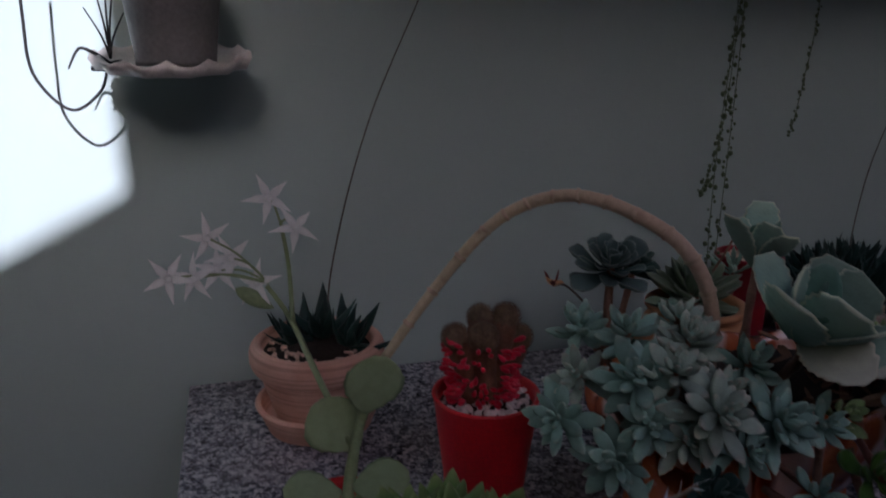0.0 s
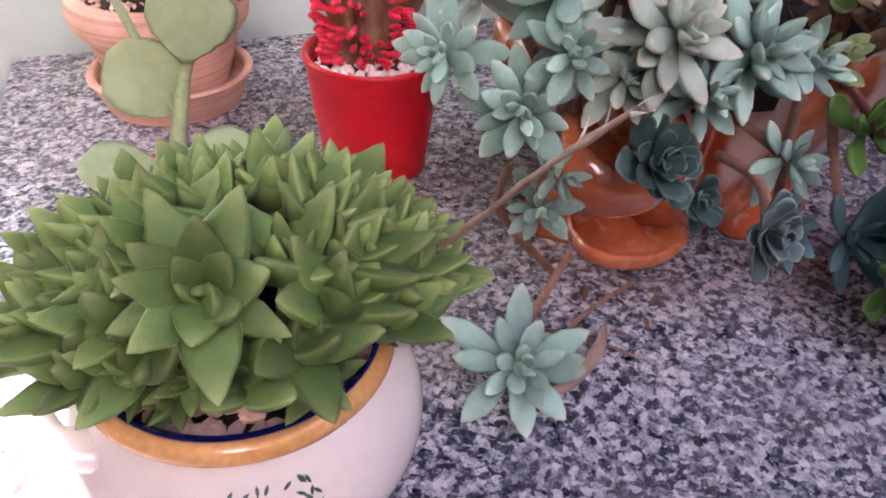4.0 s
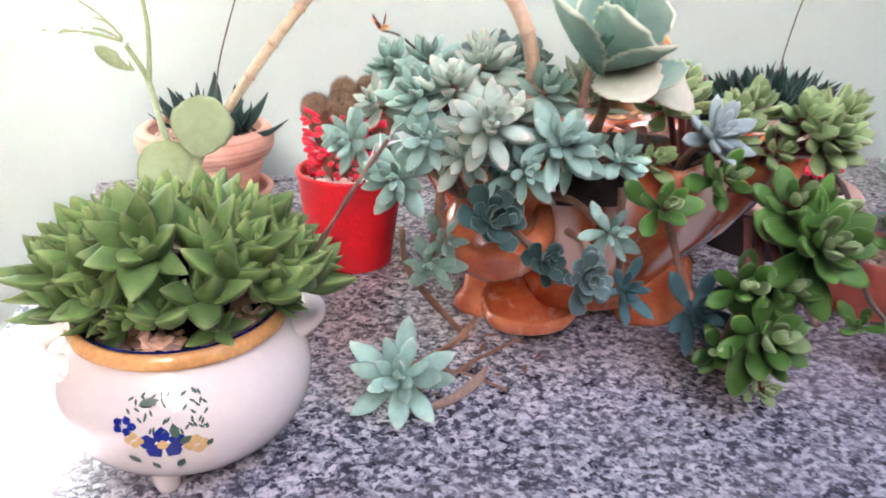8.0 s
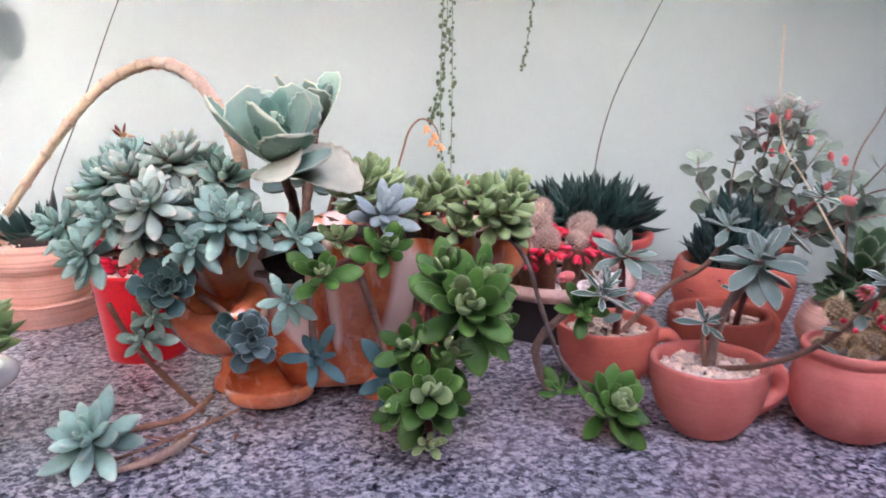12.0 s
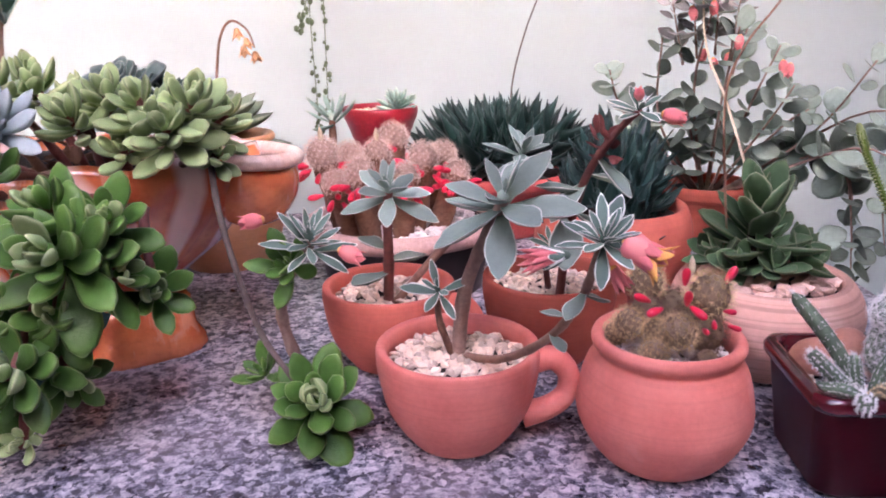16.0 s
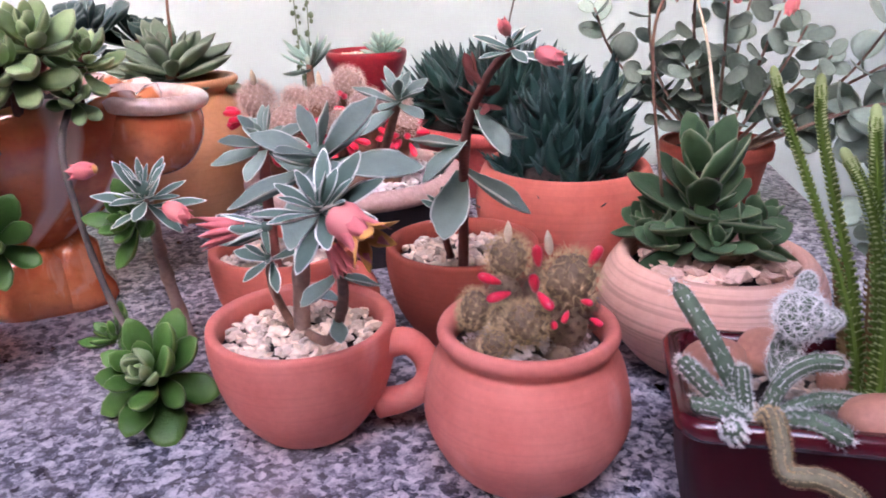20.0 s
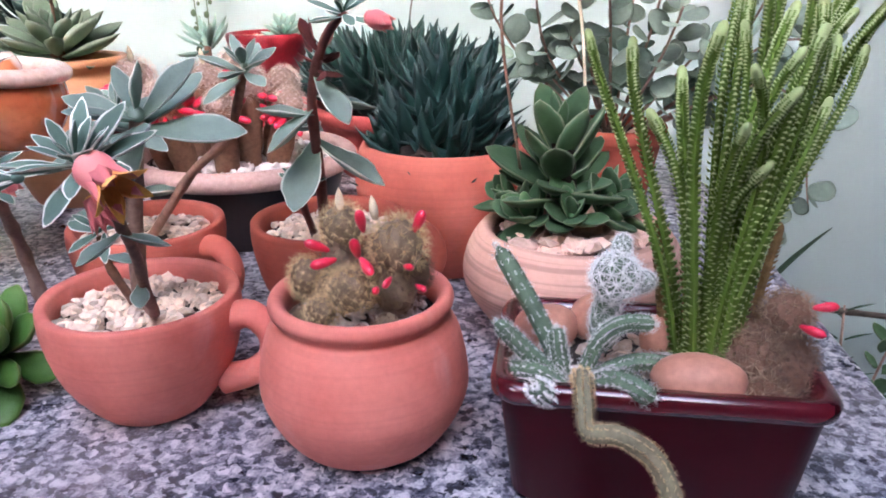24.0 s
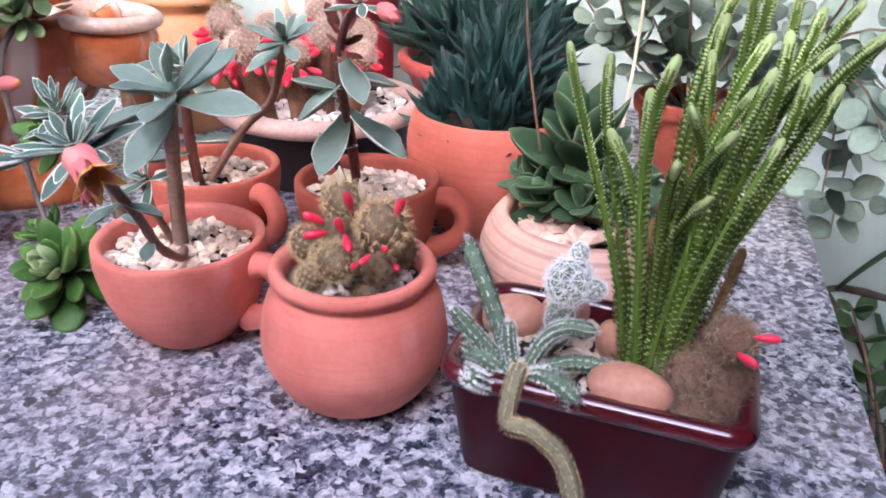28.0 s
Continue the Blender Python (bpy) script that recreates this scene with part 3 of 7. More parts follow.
def chips(count, spots, size, seed, flat=0.6):
    """Angular stone chips laid at random, as plain lists for one mesh."""
    rnd = random.Random(seed)
    ico = bmesh.new()
    bmesh.ops.create_icosphere(ico, subdivisions=1, radius=1)
    base_v = [v.co.copy() for v in ico.verts]
    base_f = [[v.index for v in f.verts] for f in ico.faces]
    ico.free()
    vs, fs = [], []
    for _ in range(count):
        at = Vector(spots(rnd))
        s = size * rnd.uniform(0.55, 1.25)
        m = Euler((rnd.uniform(-0.7, 0.7), rnd.uniform(-0.7, 0.7), rnd.uniform(0, 6.28))).to_matrix() @ Matrix.Diagonal((s * rnd.uniform(0.8, 1.4), s * rnd.uniform(0.6, 1.0), s * flat * rnd.uniform(0.7, 1.1)))
        o = len(vs)
        vs += [at + m @ (v * rnd.uniform(0.78, 1.15)) for v in base_v]
        fs += [[o + i for i in f] for f in base_f]
    return vs, fs


def gravel(name, at, radius, count, size, material, label, seed, hole=0.0, mound=0.004, flat=0.6):
    def spots(rnd):
        r, a = radius * math.sqrt(rnd.uniform(hole, 1)), rnd.uniform(0, 6.283)
        return (at[0] + r * math.cos(a), at[1] + r * math.sin(a), at[2] + mound * (1 - (r / radius) ** 2) + rnd.uniform(-0.25, 0.35) * size)
    vs, fs = chips(count, spots, size, seed, flat)
    me = bpy.data.meshes.new(name)
    me.from_pydata(vs, [], fs)
    me.materials.append(material)
    return tagged(new(name, me), label, "gravel", kind="stuff")


# ---------------------------------------------------------------- the patio
def structure(name, bm, material, label, category):
    return solo(name, bm, material, label, category, kind="structure", smooth=False)


structure("floor", box(-3.35, -5.2, -0.1, 4.35, WALL + 0.15, 0.0), M_FLOOR, "grey cement patio floor behind the table", "floor")
structure("wall_north", box(-3.35, WALL, 0.0, 4.35, WALL + 0.15, 2.4), M_WALL, "pale green painted plaster wall behind the table", "wall")
# added walls out of view, kept dark so little light bounces back
structure("wall_west", box(-3.35, -5.2, 0.0, -3.2, WALL, 2.4), M_SHADE, "plain unseen wall added to close the place, dark to cut bounce", "wall")
structure("wall_east", box(4.2, -5.2, 0.0, 4.35, WALL, 2.4), M_SHADE, "plain unseen wall added to close the place, dark to cut bounce", "wall")
structure("wall_south", box(-3.2, -5.2, 0.0, 4.2, -5.05, 2.4), M_SHADE, "plain unseen wall added to close the place, dark to cut bounce", "wall")


def slab(x0, y0, x1, y1, holes, z0, z1):
    """A flat slab with square openings, each given as x0, y0, x1, y1."""
    xs = sorted({x0, x1, *(h[0] for h in holes), *(h[2] for h in holes)})
    ys = sorted({y0, y1, *(h[1] for h in holes), *(h[3] for h in holes)})
    bm = bmesh.new()
    at = {(i, j, z): bm.verts.new((x, y, z)) for i, x in enumerate(xs) for j, y in enumerate(ys) for z in (z0, z1)}
    solid = set()
    for i in range(len(xs) - 1):
        for j in range(len(ys) - 1):
            x, y = (xs[i] + xs[i + 1]) / 2, (ys[j] + ys[j + 1]) / 2
            if not any(a < x < c and b < y < d for a, b, c, d in holes):
                solid.add((i, j))
    for i, j in solid:
        c = [(i, j), (i + 1, j), (i + 1, j + 1), (i, j + 1)]
        bm.faces.new([at[(*q, z1)] for q in c])
        bm.faces.new([at[(*q, z0)] for q in c[::-1]])
        for k, (di, dj) in enumerate(((0, -1), (1, 0), (0, 1), (-1, 0))):
            if (i + di, j + dj) not in solid:
                a, d = c[k], c[(k + 1) % 4]
                bm.faces.new((at[(*a, z0)], at[(*d, z0)], at[(*d, z1)], at[(*a, z1)]))
    return bm


# an added, unseen roof that shapes the light: a wide opening before the table, one beside it, and a narrow slot that
# lets the sun onto the granite
structure("ceiling", slab(-3.2, -5.2, 4.2, WALL + 0.15, ((-0.70, -2.26, -0.17, -0.55), (0.42, -1.10, 1.45, 0.05), (-0.10, -3.42, 0.000, -2.95)), 2.4, 2.46),
          M_SHADE, "unseen dark roof added to block the sun, with openings for light", "ceiling")
# added out of view to give the wall's sun patch a sloping lower edge
board = bmesh.new()
rings_mesh([[(-0.16, -2.32, z), (-0.16, -2.03, z), (-0.42, -2.32, z)] for z in (2.47, 2.49)], bm=board)
structure("roof_board", board, M_SHADE, "unseen three-cornered board added to slant the sun patch", "board")
# unseen baffle: blocks sun from the wide opening before it hits the wall
structure("wall_fascia", box(-0.05, 0.34, 1.70, 1.50, 0.37, 2.4), M_SHADE, "unseen dark board added to keep the sun off the wall", "wall")


def table():
    root = thing("table", (0.58, 0.6, 0.0), "masonry table with a grey speckled granite top", "table")
    corners = ((-0.093, 0.15), (1.243, 0.15), (1.292, 1.055), (-0.108, 1.055))
    bm = bmesh.new()
    low = [bm.verts.new((x - 0.58, y - 0.6, TOP - 0.03)) for x, y in corners]
    top = [bm.verts.new((x - 0.58, y - 0.6, TOP)) for x, y in corners]
    bm.faces.new(low[::-1])
    bm.faces.new(top)
    for i in range(4):
        bm.faces.new((low[i], low[(i + 1) % 4], top[(i + 1) % 4], top[i]))
    bmesh.ops.bevel(bm, geom=bm.edges[:], offset=0.003, segments=2, profile=0.5, affect="EDGES")
    part("tabletop", bm, M_GRANITE, root, "polished speckled granite slab", smooth=False)
    for x in (-0.5, 0.5):
        part("plinth", box(x - 0.06, -0.32, 0.0, x + 0.06, 0.38, TOP - 0.03, 0.006), M_BRICK, root, "plastered masonry support", smooth=False)


table()


# ---------------------------------------------------------------- pots
def pot(name, at, profile, material, label, soil=None, category="flower pot", k=3, n=56, wob=0.01, group=""):
    root = thing(name, at, label, category, group)
    part("body", lathe(profile, n, k, wob, seed=at[0] * 9), material, root)
    if soil:
        r, z = soil
        part("soil", lathe([(r, z - 0.004), (r, z), (r * 0.6, z + 0.002), (0.0, z + 0.003)], 32), M_SOIL, root, "dark potting soil")
    return root


def cup(at, r, h, turn, material, label):
    """A clay cup with a thick lip and one looped handle."""
    root = pot("terracotta_cup", at, [(0.0, 0.0), (r * 0.46, 0.0), (r * 0.62, h * 0.07), (r * 0.88, h * 0.38), (r * 0.99, h * 0.75), (r * 1.0, h * 0.96), (r * 0.97, h),
                                      (r * 0.89, h * 0.985), (r * 0.86, h * 0.9), (r * 0.8, h * 0.6), (0.0, h * 0.58)], material, label, (r * 0.86, h * 0.80), "cup planter", group="clay cups")
    loop = [(r * 0.93, 0, h * 0.80), (r * 1.17, 0, h * 0.84), (r * 1.36, 0, h * 0.68), (r * 1.34, 0, h * 0.47), (r * 1.12, 0, h * 0.32), (r * 0.80, 0, h * 0.24)]
    bm = tube(loop, (r * 0.155, r * 0.15, r * 0.14, r * 0.14, r * 0.15, r * 0.17), 12, 5)
    part("handle", bm, material, root, "", pose(0, 0, 0, 0, 0, turn))
    return root


cup((0.816, 0.388, TOP), 0.0555, 0.072, -4, M_CLAY, "pink terracotta cup planter with a looped handle")
cup((0.766, 0.515, TOP), 0.0555, 0.072, -22, M_CLAY_ORANGE, "orange terracotta cup planter standing behind another cup")
cup((0.902, 0.515, TOP), 0.0565, 0.076, 4, M_CLAY_DARK, "dark terracotta cup planter with a worn handle")
gravel("gravel", (0.816, 0.388, TOP + 0.060), 0.046, 330, 0.0044, M_GRAVEL, "cream and brown gravel in a clay cup", 1)
gravel("gravel", (0.766, 0.515, TOP + 0.060), 0.046, 300, 0.0044, M_GRAVEL, "cream gravel in a clay cup", 2)
gravel("gravel", (0.902, 0.515, TOP + 0.063), 0.047, 300, 0.0044, M_GRAVEL, "cream gravel in a dark clay cup", 3)

B = 0.0558
pot("round_terracotta_pot", (0.949, 0.357, TOP), [(0, 0), (B * 0.55, 0), (B * 0.80, 0.010), (B * 0.985, 0.030), (B, 0.045), (B * 0.93, 0.064), (B * 0.83, 0.074), (B * 0.80, 0.077),
                                                   (B * 0.855, 0.081), (B * 0.865, 0.085), (B * 0.82, 0.0885), (B * 0.745, 0.087), (B * 0.70, 0.080), (B * 0.68, 0.06), (0, 0.058)],
    M_CLAY, "round-bellied pink terracotta pot with a rolled lip", (B * 0.72, 0.073))
gravel("gravel", (0.949, 0.357, TOP + 0.075), 0.036, 190, 0.0034, M_PEBBLE_WHITE, "white gravel round the cactus", 4)

pot("terracotta_bowl", (1.075, 0.487, TOP), [(0, 0), (0.036, 0), (0.052, 0.008), (0.071, 0.034), (0.0755, 0.050), (0.072, 0.066), (0.065, 0.077), (0.060, 0.080), (0.055, 0.076), (0.053, 0.06), (0, 0.055)],
    M_CLAY_PALE, "pale low terracotta bowl with fine turned rings", (0.056, 0.066))
gravel("stone_mulch", (1.075, 0.487, TOP + 0.074), 0.049, 100, 0.0098, M_STONE_PINK, "pinkish broken stones round a green rosette", 5, flat=0.5)
pot("terracotta_bowl", (0.982, 0.618, TOP), [(0, 0), (0.034, 0), (0.048, 0.006), (0.068, 0.042), (0.0755, 0.072), (0.074, 0.094), (0.069, 0.108), (0.065, 0.110), (0.061, 0.103), (0.056, 0.08), (0, 0.075)],
    M_CLAY_ORANGE, "rounded orange terracotta bowl holding dark spiky leaves", (0.062, 0.098))
pot("clay_bowl", (0.911, 0.943, TOP), [(0, 0), (0.062, 0), (0.078, 0.008), (0.096, 0.054), (0.103, 0.068), (0.110, 0.072), (0.112, 0.085), (0.104, 0.087), (0.096, 0.081), (0.085, 0.055), (0, 0.050)],
    M_PINKRED, "reddish clay bowl near the wall with spiky leaves", (0.098, 0.074))
tray = pot("round_tray", (0.778, 0.722, TOP), [(0, 0), (0.078, 0), (0.086, 0.006), (0.098, 0.062), (0.101, 0.068), (0.092, 0.068), (0.09, 0.055), (0, 0.05)], M_BLACKTRAY,
           "black round dish with a pale rim and white pebbles", (0.092, 0.058), "planter")
part("rim", lathe([(0.1015, 0.060), (0.109, 0.064), (0.1105, 0.072), (0.104, 0.078), (0.094, 0.077), (0.0925, 0.066)], 64, 3, 0.012), M_TRAYRIM, tray, "pale worn clay rim")
gravel("pebbles", (0.778, 0.722, TOP + 0.066), 0.090, 420, 0.0058, M_PEBBLE_WHITE, "white pebbles filling a round dish", 6)
pot("small_red_pot", (0.747, 0.962, TOP), [(0, 0), (0.030, 0), (0.032, 0.01), (0.034, 0.11), (0.039, 0.128), (0.047, 0.150), (0.050, 0.156), (0.052, 0.168), (0.049, 0.171), (0.046, 0.165), (0.041, 0.14), (0, 0.138)],
    M_MINIRED, "dark red plastic pot with a tiny blue succulent", (0.045, 0.160), k=2)
gravel("gravel", (0.747, 0.962, TOP + 0.162), 0.042, 150, 0.0036, M_GRAVEL, "pale gravel in a dark red pot", 7)
pot("amber_pot", (0.56, 0.815, TOP), [(0, 0), (0.042, 0), (0.056, 0.01), (0.076, 0.07), (0.078, 0.10), (0.066, 0.132), (0.058, 0.140), (0.060, 0.146), (0.066, 0.152), (0.064, 0.158), (0.054, 0.156), (0.05, 0.14), (0, 0.13)],
    M_CLAY_AMBER, "amber glazed round pot with a rolled lip", (0.053, 0.145))
pot("red_pot", (0.240, 0.724, TOP), [(0, 0), (0.044, 0), (0.047, 0.004), (0.055, 0.066), (0.059, 0.100), (0.0615, 0.108), (0.059, 0.111), (0.055, 0.107), (0.053, 0.093), (0, 0.088)],
    M_RED, "bright red plastic pot with a fruiting cactus", (0.053, 0.096), k=2, wob=0.006)
gravel("gravel", (0.240, 0.724, TOP + 0.099), 0.050, 170, 0.005, M_PEBBLE_WHITE, "pale gravel in a red plastic pot", 8)
pot("small_red_pot", (0.063, 0.60, TOP), [(0, 0), (0.026, 0), (0.028, 0.004), (0.036, 0.07), (0.038, 0.074), (0.038, 0.082), (0.035, 0.083), (0.033, 0.076), (0, 0.07)], M_RED,
    "small bright red plastic pot behind a white planter", (0.034, 0.070), k=2)
pot("terracotta_pot", (0.068, 0.905, TOP + 0.012), [(0, 0), (0.052, 0), (0.056, 0.006), (0.070, 0.050), (0.073, 0.066), (0.080, 0.070), (0.0865, 0.082), (0.0865, 0.098), (0.080, 0.106), (0.071, 0.104), (0.067, 0.09), (0, 0.085)],
           M_CLAY_PALE, "broad terracotta pot with a thick rim in a saucer", (0.069, 0.092))
gravel("gravel", (0.068, 0.905, TOP + 0.108), 0.062, 160, 0.0048, M_STONE_PINK, "pink gravel in a terracotta pot", 9)
solo("saucer", lathe([(0, 0.0), (0.062, 0.0), (0.070, 0.006), (0.079, 0.028), (0.083, 0.034), (0.080, 0.037), (0.074, 0.034), (0.068, 0.0125), (0, 0.0115)], 56, 3), M_CLAY_PALE,
     "pale terracotta saucer under a pot", "saucer").matrix_basis = pose(0.068, 0.905, TOP)
pot("terracotta_pot", (1.16, 0.84, TOP), [(0, 0), (0.04, 0), (0.045, 0.006), (0.055, 0.06), (0.060, 0.064), (0.061, 0.078), (0.056, 0.08), (0.052, 0.07), (0, 0.06)], M_CLAY_DARK,
    "dark terracotta pot under a leafy shrub", (0.053, 0.068))


# white planter with painted flowers
def white_planter():
    at = (0.0935, 0.399, TOP)
    prof = [(0.0, 0.010), (0.034, 0.010), (0.055, 0.016), (0.074, 0.036), (0.0815, 0.060), (0.079, 0.082), (0.070, 0.099), (0.0635, 0.107), (0.0635, 0.113)]
    prof = [(r * (1.13 if z > 0.1 else 1.10), z) for r, z in prof]
    root = thing("white_planter", at, "white glazed cauldron planter with painted flowers and feet", "planter")
    root.matrix_basis = pose(*at) @ Matrix.Diagonal((0.985, 0.985, 0.965, 1))
    part("body", lathe(prof + [(0.0712, 0.1175), (0.0655, 0.116), (0.063, 0.10), (0.066, 0.07), (0.0, 0.06)], 72, 4), M_WHITE, root, "white glazed pottery body")
    part("rim_band", lathe([(0.0712, 0.1085), (0.0746, 0.1100), (0.0752, 0.1145), (0.0729, 0.1190), (0.0689, 0.1195), (0.0684, 0.1165)], 72, 3), M_ORANGE, root, "ochre painted lip")
    part("inner_band", lathe([(0.0690, 0.1190), (0.0660, 0.1175), (0.0633, 0.1080), (0.0628, 0.0985), (0.0605, 0.0985), (0.0619, 0.108), (0.0650, 0.1190)], 72, 2), M_BLUE, root, "cobalt painted inner lip")
    part("soil", lathe([(0.062, 0.090), (0.062, 0.098), (0.0, 0.101)], 32), M_SOIL, root)
    for a in (255, 15, 135):
        m = pose(0, 0, 0, 0, 0, a)
        part("foot", tube([(0.048, 0, 0.022), (0.054, 0, 0.012), (0.052, 0, 0.0015)], (0.013, 0.010, 0.0085), 12, 4), M_WHITE, root, "small glazed foot", m)
    for a in (182, 24):
        loop = [(0.068, -0.030, 0.088), (0.088, -0.025, 0.094), (0.097, -0.009, 0.095), (0.097, 0.009, 0.095), (0.088, 0.025, 0.094), (0.068, 0.030, 0.088)]
        bm = tube(loop, (0.012, 0.0105, 0.010, 0.010, 0.0105, 0.012), 12, 4)
        bmesh.ops.scale(bm, vec=(1, 1, 0.75), verts=bm.verts, space=Matrix.Translation((0, 0, -0.098)))
        part("lug_handle", bm, M_WHITE, root, "white glazed lug handle", pose(0, 0, 0, 0, 0, a))
    line = smooth_line([(r, 0, z) for r, z in prof], 4)

    def on_body(a, z):
        for p, q in zip(line, line[1:]):
            if p.z <= z <= q.z and q.z > p.z:
                f = (z - p.z) / (q.z - p.z)
                r = p.x + (q.x - p.x) * f
                n = Vector((q.z - p.z, 0, -(q.x - p.x))).normalized()
                c, s = math.cos(radians(a)), math.sin(radians(a))
                return Vector((r * c, r * s, z)), Vector((n.x * c, n.x * s, n.z))
        return None

    def daub(bm, a, z, ln, wd, turn, lift=0.0004):
        """One brush stroke laid on the curved body."""
        p, nrm = on_body(a, z)
        up = (Vector((0, 0, 1)) - nrm * nrm.z).normalized()
        side = up.cross(nrm)
        d = up * math.cos(radians(turn)) + side * math.sin(radians(turn))
        e = nrm.cross(d)
        pts = [(-0.5, 0), (-0.28, 0.42), (0.1, 0.5), (0.5, 0), (0.1, -0.5), (-0.28, -0.42)]
        lo = []
        for u, v in pts:
            q = p + d * (u * ln) + e * (v * wd)
            rr = (u * ln) ** 2 + (v * wd) ** 2
            lo.append(bm.verts.new(q + nrm * (lift - rr * 5.5)))
        mid = bm.verts.new(p + nrm * (lift + 0.0002))
        for i in range(6):
            bm.faces.new((mid, lo[i], lo[(i + 1) % 6]))

    rnd = random.Random(5)
    A0 = 266.5
    blue, green, yellow = bmesh.new(), bmesh.new(), bmesh.new()
    for k in range(5):
        daub(blue, A0 + 6.0 * math.cos(radians(72 * k + 20)), 0.066 + 0.0065 * math.sin(radians(72 * k + 20)), 0.012, 0.0105, 72 * k - 70)
    for k in range(5):
        daub(blue, A0 - 15 + 3.2 * math.cos(radians(72 * k)), 0.078 + 0.004 * math.sin(radians(72 * k)), 0.0065, 0.0055, 72 * k - 90)
    daub(yellow, A0, 0.066, 0.007, 0.007, 0, 0.0010)
    for k in range(4):
        daub(yellow, A0 + 13 + 3 * math.cos(k * 1.6), 0.063 + 0.004 * math.sin(k * 1.6), 0.0085, 0.007, 90 * k, 0.0006)
        daub(yellow, A0 - 11 + 2.4 * math.cos(k * 1.6), 0.069 + 0.003 * math.sin(k * 1.6), 0.006, 0.005, 90 * k, 0.0007)
    for k in range(44):
        t = rnd.uniform(0, 1)
        daub(green, A0 + rnd.uniform(-14, 18), 0.074 + 0.023 * t, 0.0052, 0.0017, rnd.uniform(-60, 60))
    for da, z, ln, wd, tn in ((-5, 0.092, 0.013, 0.006, 75), (5, 0.075, 0.011, 0.006, -10), (9, 0.068, 0.009, 0.005, 60), (-12, 0.054, 0.010, 0.005, -50), (6, 0.049, 0.009, 0.005, 30), (-4, 0.048, 0.008, 0.004, -30), (18, 0.063, 0.006, 0.004, 40)):
        daub(green, A0 + da, z, ln, wd, tn, 0.0007)
    part("painted_flower", blue, M_BLUE, root, "cobalt blue painted flowers")
    part("painted_leaf", green, M_PAINTGREEN, root, "dark green painted leaves")
    part("painted_blossom", yellow, M_PAINTYELLOW, root, "ochre painted blossoms")


white_planter()
gravel("stone_mulch", (0.0935, 0.399, TOP + 0.102), 0.058, 190, 0.0068, M_STONE_PINK, "pink stone chips in a white planter", 10)


# rectangular glazed planter
def rounded_rect(hx, hy, r, z, n=6):
    out = []
    for cx, cy, a0 in ((hx - r, hy - r, 0), (-hx + r, hy - r, 90), (-hx + r, -hy + r, 180), (hx - r, -hy + r, 270)):
        for i in range(n + 1):
            a = radians(a0 + 90 * i / n)
            out.append((cx + r * math.cos(a), cy + r * math.sin(a), z))
    return out


def rect_planter():
    root = thing("rectangular_planter", (1.095, 0.333, TOP), "glossy burgundy rectangular ceramic planter with a flared rim", "planter", turn=-6)
    hx, hy = 0.0725, 0.047
    body = [(-0.010, 0.014, 0.0), (-0.007, 0.014, 0.004), (-0.001, 0.012, 0.060), (0.0, 0.012, 0.0625), (-0.006, 0.010, 0.0625), (-0.010, 0.010, 0.045)]
    part("body", rings_mesh([rounded_rect(hx + d, hy + d, r, z) for d, r, z in body]), M_BURG, root)
    rim = [(0.0004, 0.012, 0.0605), (0.003, 0.014, 0.063), (0.0035, 0.014, 0.068), (0.001, 0.012, 0.0715), (-0.004, 0.010, 0.0715), (-0.0065, 0.010, 0.066), (-0.0064, 0.010, 0.061)]
    part("rim", rings_mesh([rounded_rect(hx + d, hy + d, r, z) for d, r, z in rim], cap0=False, cap1=False), M_BURG_RIM, root, "lighter burgundy rolled rim")
    part("soil", rings_mesh([rounded_rect(hx - 0.0068, hy - 0.0068, 0.01, 0.05), rounded_rect(hx - 0.0068, hy - 0.0068, 0.01, 0.0595)]), M_SOIL, root, "dry brown soil")


rect_planter()


def rect_gravel():
    def spots(rnd):
        p = pose(1.095, 0.333, TOP, 0, 0, -6) @ Vector((rnd.uniform(-0.064, 0.064), rnd.uniform(-0.036, 0.036), 0.061 + rnd.uniform(-0.001, 0.002)))
        return p
    vs, fs = chips(260, spots, 0.0036, 21)
    me = bpy.data.meshes.new("gravel")
    me.from_pydata(vs, [], fs)
    me.materials.append(M_GRAVEL)
    tagged(new("gravel", me), "mixed gravel over soil in a burgundy planter", "gravel", kind="stuff")


rect_gravel()


def stone(at, size, turn, label="smooth reddish-brown oval stone"):
    bm = bmesh.new()
    bmesh.ops.create_icosphere(bm, subdivisions=3, radius=1)
    for v in bm.verts:
        v.co *= 1 + 0.10 * noise.noise(v.co * 1.3 + Vector((at[0] * 50, 0, 0)))
    bmesh.ops.scale(bm, vec=size, verts=bm.verts)
    solo("stone", bm, M_STONE, label, "stone", "stones in the planter").matrix_basis = pose(*at, 6, -4, turn)


stone((1.108, 0.3005, TOP + 0.071), (0.021, 0.013, 0.011), -14)
stone((1.045, 0.352, TOP + 0.070), (0.018, 0.014, 0.012), 20, "smooth pinkish stone among small cacti")
stone((1.072, 0.362, TOP + 0.071), (0.016, 0.013, 0.012), 70, "smooth pale brown stone")
stone((1.098, 0.338, TOP + 0.072), (0.008, 0.008, 0.013), 10, "small upright brown stone")


